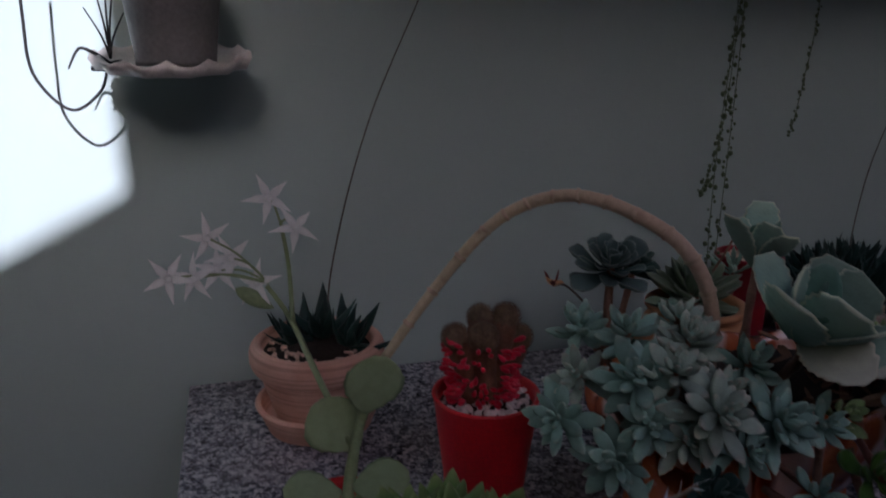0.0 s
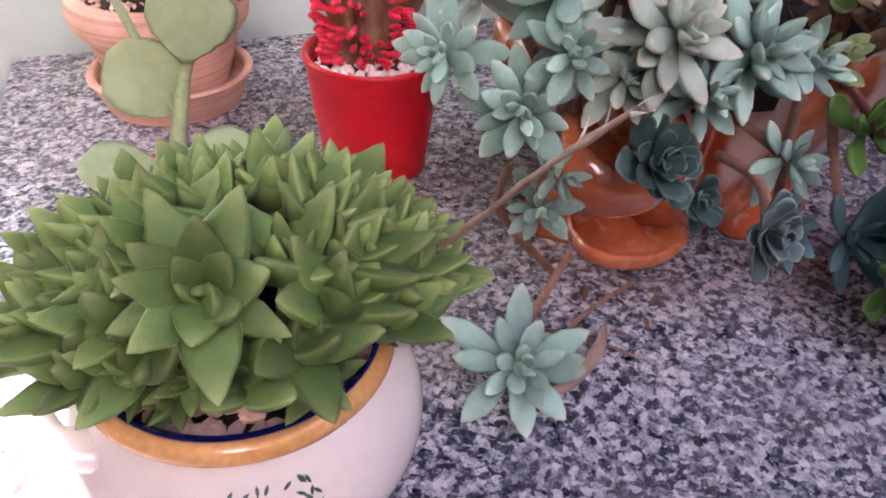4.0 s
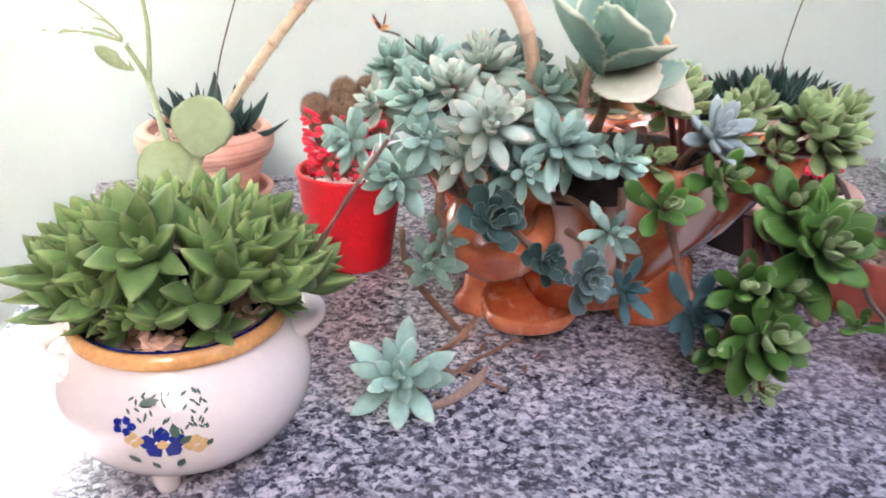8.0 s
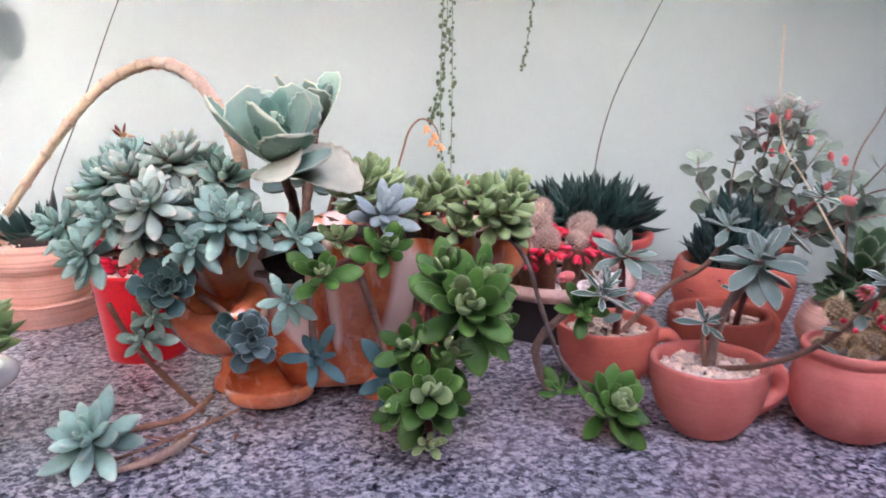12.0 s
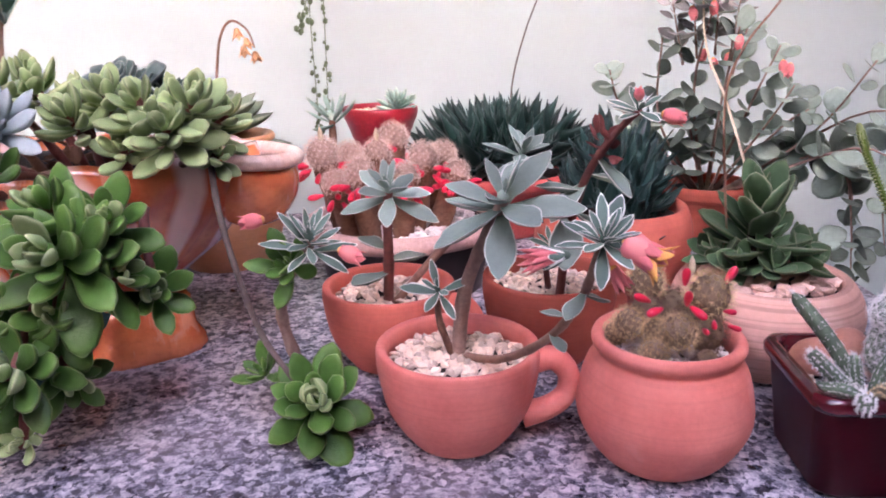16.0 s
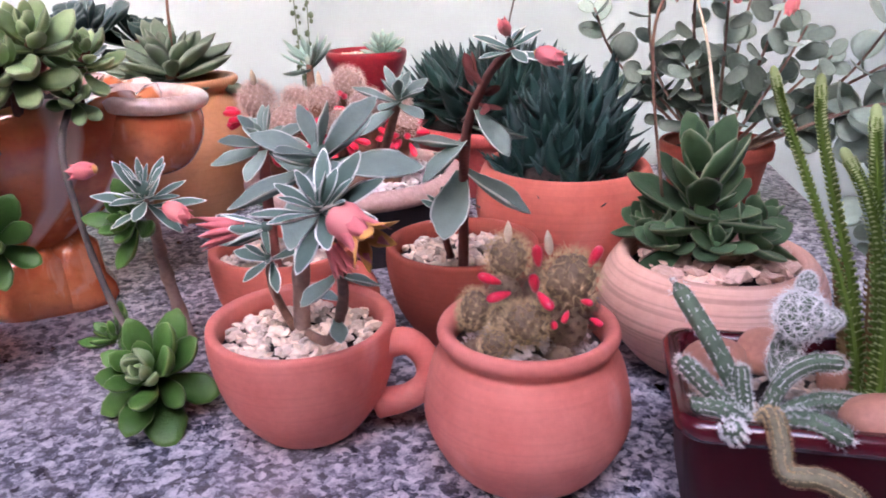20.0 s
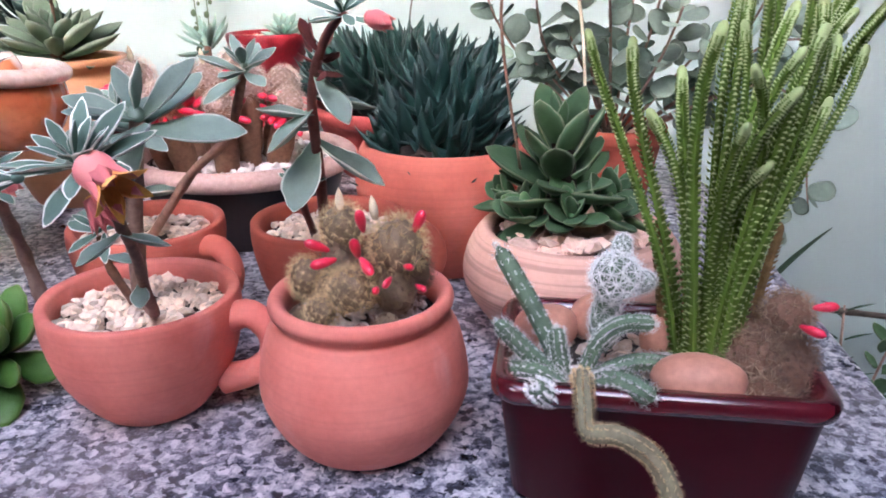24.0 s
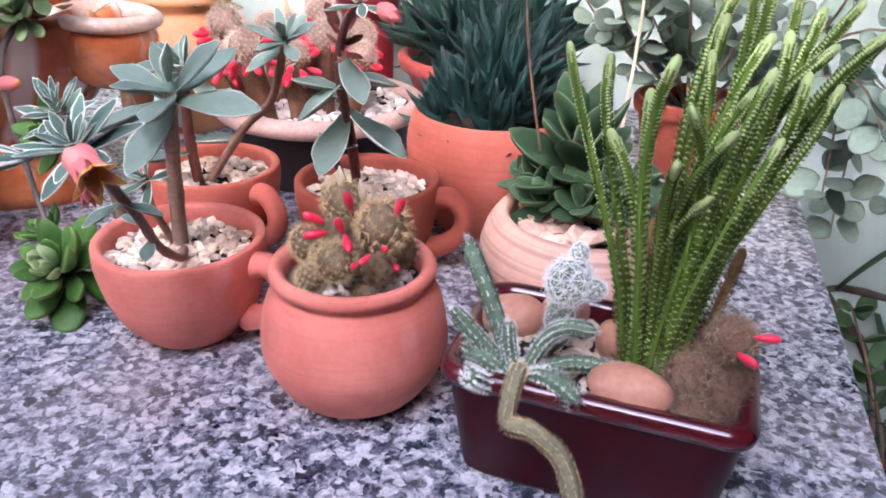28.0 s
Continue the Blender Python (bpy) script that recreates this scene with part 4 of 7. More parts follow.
# glazed stump-shaped planter
def stump_planter():
    root = thing("stump_planter", (0.475, 0.565, TOP), "orange-brown glazed ceramic stump planter with pockets and lobed feet", "planter")
    n = 144
    rings = []
    prof = [(0.38, 0.42, 0.016), (0.40, 0.45, 0.034), (0.46, 0.52, 0.052), (0.60, 0.64, 0.074), (0.77, 0.78, 0.098), (0.91, 0.91, 0.124), (0.99, 1.0, 0.150), (1.0, 1.0, 0.168), (0.98, 0.97, 0.176), (0.93, 0.91, 0.174), (0.90, 0.86, 0.165), (0.86, 0.8, 0.14)]
    for fx, fy, z in prof:
        ring = []
        for i in range(n):
            a = 2 * math.pi * i / n
            rib = 0.030 * (abs(math.sin(a * 7 + 3 * z + 0.5 * math.sin(a * 3))) - 0.4) * min(1, max(0, (z - 0.03) / 0.04)) + 0.03 * noise.noise((math.cos(a) * 2, math.sin(a) * 2, z * 9))
            rib -= 0.60 * math.exp(-((a - 4.40) / 0.19) ** 2) * min(1, max(0, (z - 0.03) / 0.04))
            dz = 0.008 * abs(math.sin(a * 7 + 0.5)) if z > 0.12 else 0
            ring.append((0.182 * fx * math.cos(a) * (1 + rib), 0.098 * fy * math.sin(a) * (1 + rib), z + dz))
        rings.append(ring)
    body = part("body", rings_mesh(rings), M_GLAZE, root, "streaked glazed body with bark ridges")
    ridge = body.data.attributes.new("ridge", "FLOAT", "POINT")
    for k in range(len(rings) * n):
        a, z = 2 * math.pi * (k % n) / n, prof[k // n][2]
        ridge.data[k].value = abs(math.sin(a * 7 + 3 * z + 0.5 * math.sin(a * 3))) ** 3 * min(1, max(0, (z - 0.03) / 0.04)) * (0.75 + 0.5 * noise.noise((a * 3, z * 40, 0)))
    soil = [[(0.182 * s * math.cos(2 * math.pi * i / 40), 0.098 * s * math.sin(2 * math.pi * i / 40), z) for i in range(40)] for s, z in ((0.80, 0.140), (0.86, 0.166), (0.4, 0.176))]
    part("soil", rings_mesh(soil), M_SOIL, root, "dark soil")

    def lobe(x, y, rx, ry, turn, h):
        bm, rg = bmesh.new(), []
        for f, z in ((1.0, 0.0), (1.06, 0.006), (1.0, 0.014), (0.80, 0.024), (0.72, h), (0.4, h + 0.01)):
            rg.append([(rx * f * math.cos(2 * math.pi * i / 28) * (1 + 0.04 * math.sin(6 * math.pi * i / 14)), ry * f * math.sin(2 * math.pi * i / 28) * (1 + 0.04 * math.sin(6 * math.pi * i / 14)), z) for i in range(28)])
        rings_mesh(rg, bm=bm)
        part("foot", bm, M_GLAZE, root, "flared glazed foot", pose(x, y, 0, 0, 0, turn))

    lobe(0.06, -0.020, 0.045, 0.030, 20, 0.045)
    lobe(0.085, 0.0, 0.035, 0.030, -20, 0.05)
    lobe(-0.02, 0.035, 0.05, 0.035, 0, 0.05)
    lobe(-0.10, 0.02, 0.04, 0.035, 0, 0.05)
    # scoop at the foot, pocket in the front, spout at the end
    sc = []
    for f, z, y in ((0.55, 0.0, 0.0), (0.85, 0.002, -0.004), (1.0, 0.012, -0.012), (1.03, 0.024, -0.016), (0.98, 0.027, -0.014), (0.90, 0.018, -0.008), (0.6, 0.010, 0.0)):
        sc.append([(0.045 * f * math.cos(2 * math.pi * i / 36), 0.034 * f * math.sin(2 * math.pi * i / 36) + (y if math.sin(2 * math.pi * i / 36) < 0 else 0), z + (0.018 * max(0, math.sin(2 * math.pi * i / 36)) if z > 0.005 else 0)) for i in range(36)])
    part("scoop", rings_mesh(sc), M_GLAZE, root, "glossy orange scooped lip", pose(-0.078, -0.026, 0.0))
    pk = [(0.022, -0.012), (0.036, 0.004), (0.047, 0.026), (0.050, 0.046), (0.046, 0.060), (0.038, 0.066), (0.031, 0.067), (0.026, 0.058), (0, 0.050)]
    part("pocket", lathe(pk, 36, 3, 0.03), M_GLAZE, root, "round glazed pocket", pose(-0.118, -0.036, 0.084, 34, -6, 0))
    sp = [(0.0, 0.0), (0.016, 0.002), (0.030, 0.010), (0.040, 0.028), (0.042, 0.045), (0.039, 0.055), (0.037, 0.058)]
    spout = part("spout", lathe(sp + [(0.032, 0.056), (0.030, 0.036), (0.022, 0.020), (0, 0.014)], 48, 3, 0.03), M_GLAZE, root, "rounded glazed spout", pose(0.170, 0.004, 0.112, 0, 4, 0))
    part("spout_rim", lathe([(0.0375, 0.054), (0.0445, 0.057), (0.0455, 0.064), (0.039, 0.068), (0.032, 0.064), (0.0315, 0.056)], 48, 3, 0.03), M_GLAZE_PALE, spout, "pale worn glossy rim")

    rnd = random.Random(77)
    for k in range(70):
        a, f = rnd.uniform(0, 6.283), math.sqrt(rnd.uniform(0.1, 0.8))
        ln = rnd.uniform(0.016, 0.030)
        piece("dry_leaf", F_DRY, root, pose(0.165 * f * math.cos(a), 0.088 * f * math.sin(a), 0.172 + rnd.uniform(0, 0.012), rnd.uniform(-15, 35), rnd.uniform(-40, 40), rnd.uniform(0, 360)) @ Matrix.Diagonal((ln, ln, ln, 1)))


stump_planter()


# ---------------------------------------------------------------- succulents in the stump planter
def heads(root, origin, rows, stem_mat, stem_r=0.003, droop=0.0):
    """Rosettes on stems that start at origin. Rows: place, axis, leaf count, length, leaf mesh, core material, extra settings."""
    ox, oy, oz = origin
    for i, (at, axis, n, length, leaf, core_mat, extra) in enumerate(rows):
        rnd = random.Random(i * 31 + n)
        local = Vector(at) - Vector(origin)
        ax = Vector(axis).normalized()
        foot = Vector((local.x * 0.35 + rnd.uniform(-0.012, 0.012), local.y * 0.2, -0.012))
        start = extra.pop("start", None)
        if start:
            foot = Vector(start) - Vector(origin)
        mid = foot.lerp(local, 0.55) + Vector((0, 0, 0.012 + droop)) - ax * length * 0.3
        part("stem", tube([foot, mid, local - ax * length * 0.22, local], (stem_r * 1.25, stem_r, stem_r * 0.9), 7, 4, knots=0.18), stem_mat, root)
        if leaf in (F_GLAUC, F_GLAUCP):
            n, length = int(n * 1.05), length * 0.84
            extra.setdefault("low", -16)
            extra.setdefault("drop", 0.5)
        elif leaf is F_SEDUM:
            n, length = int(n * 1.05), length * 0.90
            extra.setdefault("drop", 0.7)
            extra.setdefault("width", 1.06)
        elif leaf is F_SEDUMP:
            n, length = int(n * 1.15), length * 0.78
            extra.update(drop=0.75, low=extra.get("low", 2) + 6, width=1.02)
        rosette(root, local, ax, n, length, leaf, core_mat, seed=i + int(ox * 100), young=F_SEDUMP if leaf is F_SEDUM else None, **extra)


W = dict
plant = thing("ghost_plant", (0.36, 0.53, TOP + 0.16), "trailing blue-grey succulent with many pointed rosettes", "succulent")
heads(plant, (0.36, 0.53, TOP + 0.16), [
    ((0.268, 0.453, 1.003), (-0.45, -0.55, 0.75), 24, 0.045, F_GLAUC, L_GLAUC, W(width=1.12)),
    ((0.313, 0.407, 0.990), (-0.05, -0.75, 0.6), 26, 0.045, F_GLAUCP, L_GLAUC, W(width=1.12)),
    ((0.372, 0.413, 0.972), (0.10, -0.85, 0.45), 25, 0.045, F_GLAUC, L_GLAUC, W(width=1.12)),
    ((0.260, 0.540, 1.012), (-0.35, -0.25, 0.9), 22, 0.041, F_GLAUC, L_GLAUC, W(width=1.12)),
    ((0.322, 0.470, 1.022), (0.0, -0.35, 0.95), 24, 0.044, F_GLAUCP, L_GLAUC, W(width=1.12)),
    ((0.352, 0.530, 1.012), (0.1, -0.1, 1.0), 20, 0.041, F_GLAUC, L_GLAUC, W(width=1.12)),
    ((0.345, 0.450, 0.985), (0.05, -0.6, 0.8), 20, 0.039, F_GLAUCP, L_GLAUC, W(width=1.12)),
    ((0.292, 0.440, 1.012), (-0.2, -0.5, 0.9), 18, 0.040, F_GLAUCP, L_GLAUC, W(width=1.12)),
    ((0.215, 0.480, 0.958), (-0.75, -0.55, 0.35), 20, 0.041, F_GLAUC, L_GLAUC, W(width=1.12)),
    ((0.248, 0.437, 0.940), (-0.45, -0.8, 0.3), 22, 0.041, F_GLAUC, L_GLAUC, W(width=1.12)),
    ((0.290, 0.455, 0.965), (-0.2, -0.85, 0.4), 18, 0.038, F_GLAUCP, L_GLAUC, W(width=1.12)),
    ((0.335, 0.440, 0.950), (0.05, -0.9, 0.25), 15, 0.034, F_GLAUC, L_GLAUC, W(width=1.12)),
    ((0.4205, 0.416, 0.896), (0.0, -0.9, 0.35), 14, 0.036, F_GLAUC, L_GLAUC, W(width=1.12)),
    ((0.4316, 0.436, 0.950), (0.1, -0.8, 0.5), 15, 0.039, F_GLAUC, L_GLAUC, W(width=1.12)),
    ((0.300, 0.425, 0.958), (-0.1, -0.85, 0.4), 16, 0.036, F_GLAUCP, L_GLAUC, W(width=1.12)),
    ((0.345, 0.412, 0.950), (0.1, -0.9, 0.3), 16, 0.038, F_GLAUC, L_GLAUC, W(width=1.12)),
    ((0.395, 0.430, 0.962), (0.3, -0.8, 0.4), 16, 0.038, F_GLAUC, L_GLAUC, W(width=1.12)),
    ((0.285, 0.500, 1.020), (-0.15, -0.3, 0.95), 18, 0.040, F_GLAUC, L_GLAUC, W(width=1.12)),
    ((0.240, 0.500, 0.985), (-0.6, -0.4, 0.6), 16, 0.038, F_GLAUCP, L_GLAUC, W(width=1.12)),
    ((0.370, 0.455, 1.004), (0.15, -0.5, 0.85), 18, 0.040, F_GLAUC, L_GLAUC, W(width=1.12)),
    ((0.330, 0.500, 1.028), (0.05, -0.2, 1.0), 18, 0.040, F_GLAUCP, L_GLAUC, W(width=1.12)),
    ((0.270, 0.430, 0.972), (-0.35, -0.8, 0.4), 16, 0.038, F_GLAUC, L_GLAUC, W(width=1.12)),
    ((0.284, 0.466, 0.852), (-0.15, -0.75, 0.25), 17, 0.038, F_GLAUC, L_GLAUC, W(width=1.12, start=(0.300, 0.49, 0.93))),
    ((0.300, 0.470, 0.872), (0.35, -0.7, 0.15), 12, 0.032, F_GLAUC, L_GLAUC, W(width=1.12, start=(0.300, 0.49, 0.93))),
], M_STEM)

plant = thing("fallen_rosette", (0.255, 0.412, TOP), "blue-grey succulent rosette lying on the granite with its stem", "succulent")
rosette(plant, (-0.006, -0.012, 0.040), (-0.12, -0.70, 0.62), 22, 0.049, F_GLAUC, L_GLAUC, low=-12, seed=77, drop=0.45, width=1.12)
part("stem", tube([(0.0, 0.0, 0.036), (0.025, 0.045, 0.018), (0.060, 0.085, 0.008), (0.085, 0.105, 0.02)], (0.0034, 0.003, 0.003), 8, 5, knots=0.2), M_STEM, plant)
part("stem", tube([(0.075, 0.10, 0.004), (0.02, 0.095, 0.075), (0.005, 0.06, 0.135)], (0.003, 0.003, 0.0025), 8, 5, knots=0.2), M_STEM, plant)

plant = thing("blue_echeveria", (0.50, 0.53, TOP + 0.16), "pale blue pointed succulent rosettes among green ones", "succulent")
heads(plant, (0.50, 0.53, TOP + 0.16), [
    ((0.509, 0.437, 0.968), (0.05, -0.65, 0.7), 22, 0.037, F_BLUE, L_BLUE, W()),
    ((0.516, 0.430, 0.812), (0.1, -0.85, 0.4), 15, 0.048, F_TEAL, L_TEAL, W(start=(0.49, 0.47, 0.90))),
    ((0.4435, 0.428, 0.838), (0.1, -0.85, 0.45), 13, 0.034, F_TEAL, L_TEAL, W(start=(0.44, 0.45, 0.92))),
], M_STEM)

plant = thing("dark_echeveria", (0.33, 0.45, TOP + 0.14), "dark green echeveria rosette in a glazed pocket", "succulent")
rosette(plant, (-0.010, -0.035, 0.022), (0.05, -0.8, 0.5), 26, 0.031, F_DARKECH, L_DARKECH, low=6, seed=5)
rosette(plant, (0.045, -0.010, -0.028), (0.15, -0.85, 0.35), 18, 0.026, F_DARKECH, L_DARKECH, low=6, seed=6)
part("stem", tube([(0.0, 0.0, 0.0), (-0.003, -0.012, 0.014), (-0.010, -0.032, 0.020)], 0.004, 7, 4), M_STEM, plant)
part("stem", tube([(0.01, 0.02, 0.0), (0.03, 0.01, -0.014), (0.045, -0.006, -0.027)], 0.0035, 7, 4), M_STEM, plant)
plant = thing("grey_echeveria", (0.40, 0.46, TOP + 0.12), "blue-grey echeveria rosette with pale leaf edges", "succulent")
rosette(plant, (-0.010, -0.070, 0.0), (0.15, -0.9, 0.35), 26, 0.027, F_GREYECH, L_GREYECH, low=4, seed=8)
part("stem", tube([(0.0, 0.0, 0.01), (0.0, -0.04, 0.014), (-0.010, -0.066, 0.0)], 0.0035, 7, 4), M_STEM, plant)

plant = thing("green_sedum", (0.56, 0.53, TOP + 0.16), "glossy green rosettes trailing over a glazed planter", "succulent")
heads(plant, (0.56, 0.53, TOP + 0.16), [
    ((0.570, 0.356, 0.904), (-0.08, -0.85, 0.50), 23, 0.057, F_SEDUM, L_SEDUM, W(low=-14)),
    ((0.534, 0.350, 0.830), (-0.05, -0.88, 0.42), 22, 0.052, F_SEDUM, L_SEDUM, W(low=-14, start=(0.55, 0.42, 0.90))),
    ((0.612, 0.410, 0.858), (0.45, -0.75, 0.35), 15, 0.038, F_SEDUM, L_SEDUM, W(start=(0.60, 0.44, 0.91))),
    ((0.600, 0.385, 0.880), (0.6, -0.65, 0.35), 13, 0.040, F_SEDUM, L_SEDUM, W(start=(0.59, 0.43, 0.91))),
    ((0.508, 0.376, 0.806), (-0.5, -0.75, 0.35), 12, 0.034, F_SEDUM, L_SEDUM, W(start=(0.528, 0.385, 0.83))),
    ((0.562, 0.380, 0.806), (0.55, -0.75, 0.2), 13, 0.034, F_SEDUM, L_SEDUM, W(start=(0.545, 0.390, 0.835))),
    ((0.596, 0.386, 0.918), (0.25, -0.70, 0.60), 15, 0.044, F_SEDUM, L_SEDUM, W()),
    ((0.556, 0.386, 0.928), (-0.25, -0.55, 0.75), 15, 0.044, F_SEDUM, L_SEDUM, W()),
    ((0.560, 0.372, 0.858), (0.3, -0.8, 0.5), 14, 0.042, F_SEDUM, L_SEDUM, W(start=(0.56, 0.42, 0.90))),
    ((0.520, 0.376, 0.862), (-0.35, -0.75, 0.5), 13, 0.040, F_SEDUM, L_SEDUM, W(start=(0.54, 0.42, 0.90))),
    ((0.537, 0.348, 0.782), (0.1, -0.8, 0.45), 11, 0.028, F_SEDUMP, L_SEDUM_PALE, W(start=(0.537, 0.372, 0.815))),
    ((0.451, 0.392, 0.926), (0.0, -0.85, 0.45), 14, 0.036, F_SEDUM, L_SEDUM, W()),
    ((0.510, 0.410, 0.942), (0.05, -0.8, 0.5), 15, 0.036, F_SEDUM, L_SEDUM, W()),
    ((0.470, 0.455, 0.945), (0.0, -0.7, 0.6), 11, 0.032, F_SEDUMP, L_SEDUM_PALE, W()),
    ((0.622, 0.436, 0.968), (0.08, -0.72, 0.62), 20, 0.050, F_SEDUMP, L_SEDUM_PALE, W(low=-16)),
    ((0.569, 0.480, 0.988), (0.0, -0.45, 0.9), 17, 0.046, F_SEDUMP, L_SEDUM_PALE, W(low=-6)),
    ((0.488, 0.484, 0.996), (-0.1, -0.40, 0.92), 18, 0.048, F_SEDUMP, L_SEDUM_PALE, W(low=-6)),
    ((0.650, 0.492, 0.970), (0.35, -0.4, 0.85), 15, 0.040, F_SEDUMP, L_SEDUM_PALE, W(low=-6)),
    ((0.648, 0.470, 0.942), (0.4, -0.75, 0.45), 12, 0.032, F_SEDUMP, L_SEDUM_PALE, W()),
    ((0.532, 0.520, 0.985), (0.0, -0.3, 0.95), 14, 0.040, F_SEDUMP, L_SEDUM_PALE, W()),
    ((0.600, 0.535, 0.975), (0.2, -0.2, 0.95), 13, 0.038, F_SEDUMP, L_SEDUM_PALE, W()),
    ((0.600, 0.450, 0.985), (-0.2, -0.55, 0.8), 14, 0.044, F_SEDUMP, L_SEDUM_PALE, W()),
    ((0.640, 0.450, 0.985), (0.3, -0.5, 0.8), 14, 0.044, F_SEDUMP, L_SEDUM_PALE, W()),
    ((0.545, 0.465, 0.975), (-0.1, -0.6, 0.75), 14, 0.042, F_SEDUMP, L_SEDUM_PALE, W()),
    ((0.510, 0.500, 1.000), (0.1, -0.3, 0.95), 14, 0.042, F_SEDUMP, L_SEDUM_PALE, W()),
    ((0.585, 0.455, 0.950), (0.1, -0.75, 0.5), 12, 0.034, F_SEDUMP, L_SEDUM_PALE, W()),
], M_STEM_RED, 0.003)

plant = thing("trailing_sedum", (0.708, 0.415, TOP), "glossy green rosette resting on the granite on a trailing stem", "succulent")
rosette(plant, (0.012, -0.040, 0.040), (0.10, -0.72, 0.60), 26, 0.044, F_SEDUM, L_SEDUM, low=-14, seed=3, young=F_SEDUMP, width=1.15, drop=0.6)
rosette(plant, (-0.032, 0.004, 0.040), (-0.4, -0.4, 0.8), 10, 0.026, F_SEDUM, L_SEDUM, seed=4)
part("stem", tube([(-0.075, 0.09, 0.19), (-0.060, 0.035, 0.165), (-0.048, 0.018, 0.12), (-0.028, 0.004, 0.065), (0.008, -0.024, 0.030)], (0.0024, 0.0022, 0.0022), 8, 6, knots=0.15), M_STALK, plant, "dark bare trailing stem")

plant = thing("dried_flower_stalk", (0.36, 0.60, TOP + 0.16), "thin dry stalk ending in a withered orange flower", "dried flower")
stalk = part("stalk", tube([(0.0, 0.0, 0.0), (-0.03, 0.05, 0.06), (-0.075, 0.02, 0.105), (-0.100, -0.004, 0.116)], (0.0014, 0.0012, 0.001), 6, 6), M_STALK, plant)
for k in range(7):
    piece("petal", F_DRYRED if k % 2 else F_YELLOW, stalk, pose(-0.101, -0.005, 0.117, 0, 0, k * 51) @ pose(0, 0, 0, 10 + 20 * (k % 3), 0, 0) @ Matrix.Diagonal((0.014, 0.015, 0.014, 1)))

plant = thing("dry_stems", (0.31, 0.46, TOP), "withered brown stems and curled dry leaves on the granite", "dried plant")
part("stem", tube([(-0.065, -0.045, 0.004), (-0.02, -0.020, 0.006), (0.020, 0.004, 0.010), (0.060, 0.012, 0.022)], (0.0012, 0.0016, 0.0014), 7, 5, knots=0.25), M_STEM, plant)
part("stem", tube([(-0.030, 0.010, 0.003), (0.005, -0.012, 0.005), (0.034, -0.040, 0.004)], (0.0010, 0.0013, 0.0010), 7, 5, knots=0.25), M_STEM, plant)
part("husk", tube([(-0.052, -0.058, 0.004), (-0.020, -0.052, 0.007), (0.008, -0.034, 0.011), (0.022, -0.016, 0.014)], (0.0016, 0.0042, 0.0046, 0.0012), 9, 6), M_STEM_GREY, plant, "pale curled dry leaf")
rnd = random.Random(91)
for k in range(12):
    ln = rnd.uniform(0.008, 0.015)
    piece("dry_leaf", F_DRY, plant, pose(rnd.uniform(-0.06, 0.08), rnd.uniform(-0.05, 0.07), 0.003 + rnd.uniform(0, 0.004), rnd.uniform(-4, 14), rnd.uniform(-30, 30), rnd.uniform(0, 360)) @ Matrix.Diagonal((ln, ln, ln * 0.7, 1)))

# the scalloped kalanchoe and its arching stem
plant = thing("scalloped_kalanchoe", (0.42, 0.53, TOP + 0.16), "tall kalanchoe with broad pale scalloped leaves", "succulent")
part("stem", tube([(0.0, 0.0, -0.01), (0.010, -0.035, 0.05), (0.002, -0.066, 0.090), (-0.006, -0.070, 0.125)], (0.0052, 0.0046, 0.0038), 8, 6, knots=0.2), M_STEM, plant)
rosette(plant, (-0.006, -0.070, 0.108), (0.02, -0.52, 0.85), 9, 0.082, F_KAL, L_KAL, low=26, high=74, small=0.70, seed=31, drop=0.12, core=0.07, width=1.18, bend=0.9)
rosette(plant, (-0.006, -0.080, 0.122), (0.02, -0.50, 0.86), 4, 0.050, F_KALDARK, L_KALDARK, low=56, high=80, small=0.7, seed=13, core=0.06, width=0.72)
for az, el, ln, leaf in ((-108, -16, 0.078, F_KALPALE), (-176, -4, 0.062, F_KALPALE)):
    piece("leaf", leaf, plant, pose(-0.004, -0.068, 0.104, 0, 0, az) @ pose(0, 0.004, 0, el, 30, 0) @ Matrix.Diagonal((ln, ln, ln, 1)))
part("stem", tube([(0.006, 0.01, -0.01), (0.025, 0.035, 0.06), (0.036, 0.045, 0.130)], (0.0045, 0.004, 0.0034), 8, 6, knots=0.2), M_STEM, plant)
rosette(plant, (0.037, 0.046, 0.130), (0.0, -0.2, 1.0), 8, 0.062, F_KAL, L_KAL, low=40, high=84, small=0.5, width=0.86, seed=14, drop=0.10, core=0.08)
rosette(plant, (0.037, 0.042, 0.142), (0.0, -0.2, 1.0), 5, 0.038, F_KALDARK, L_KALDARK, low=60, high=86, small=0.5, seed=15, core=0.08)
plant = thing("arching_stem", (0.40, 0.50, TOP + 0.16), "long bare tan succulent stem arching through the air", "succulent")
ARCH = [(-0.02, 0.03, 0.0), (-0.020, 0.027, 0.10), (-0.046, 0.037, 0.160), (-0.078, 0.085, 0.186), (-0.113, 0.130, 0.192), (-0.155, 0.152, 0.178), (-0.193, 0.161, 0.148), (-0.245, 0.165, 0.085), (-0.285, 0.165, 0.030)]
stem = part("stem", tube(ARCH, (0.0064, 0.0066, 0.0064, 0.0060, 0.0054, 0.0048), 12, 6), M_ARCH, plant)
line = smooth_line(ARCH, 6)
rnd = random.Random(4)
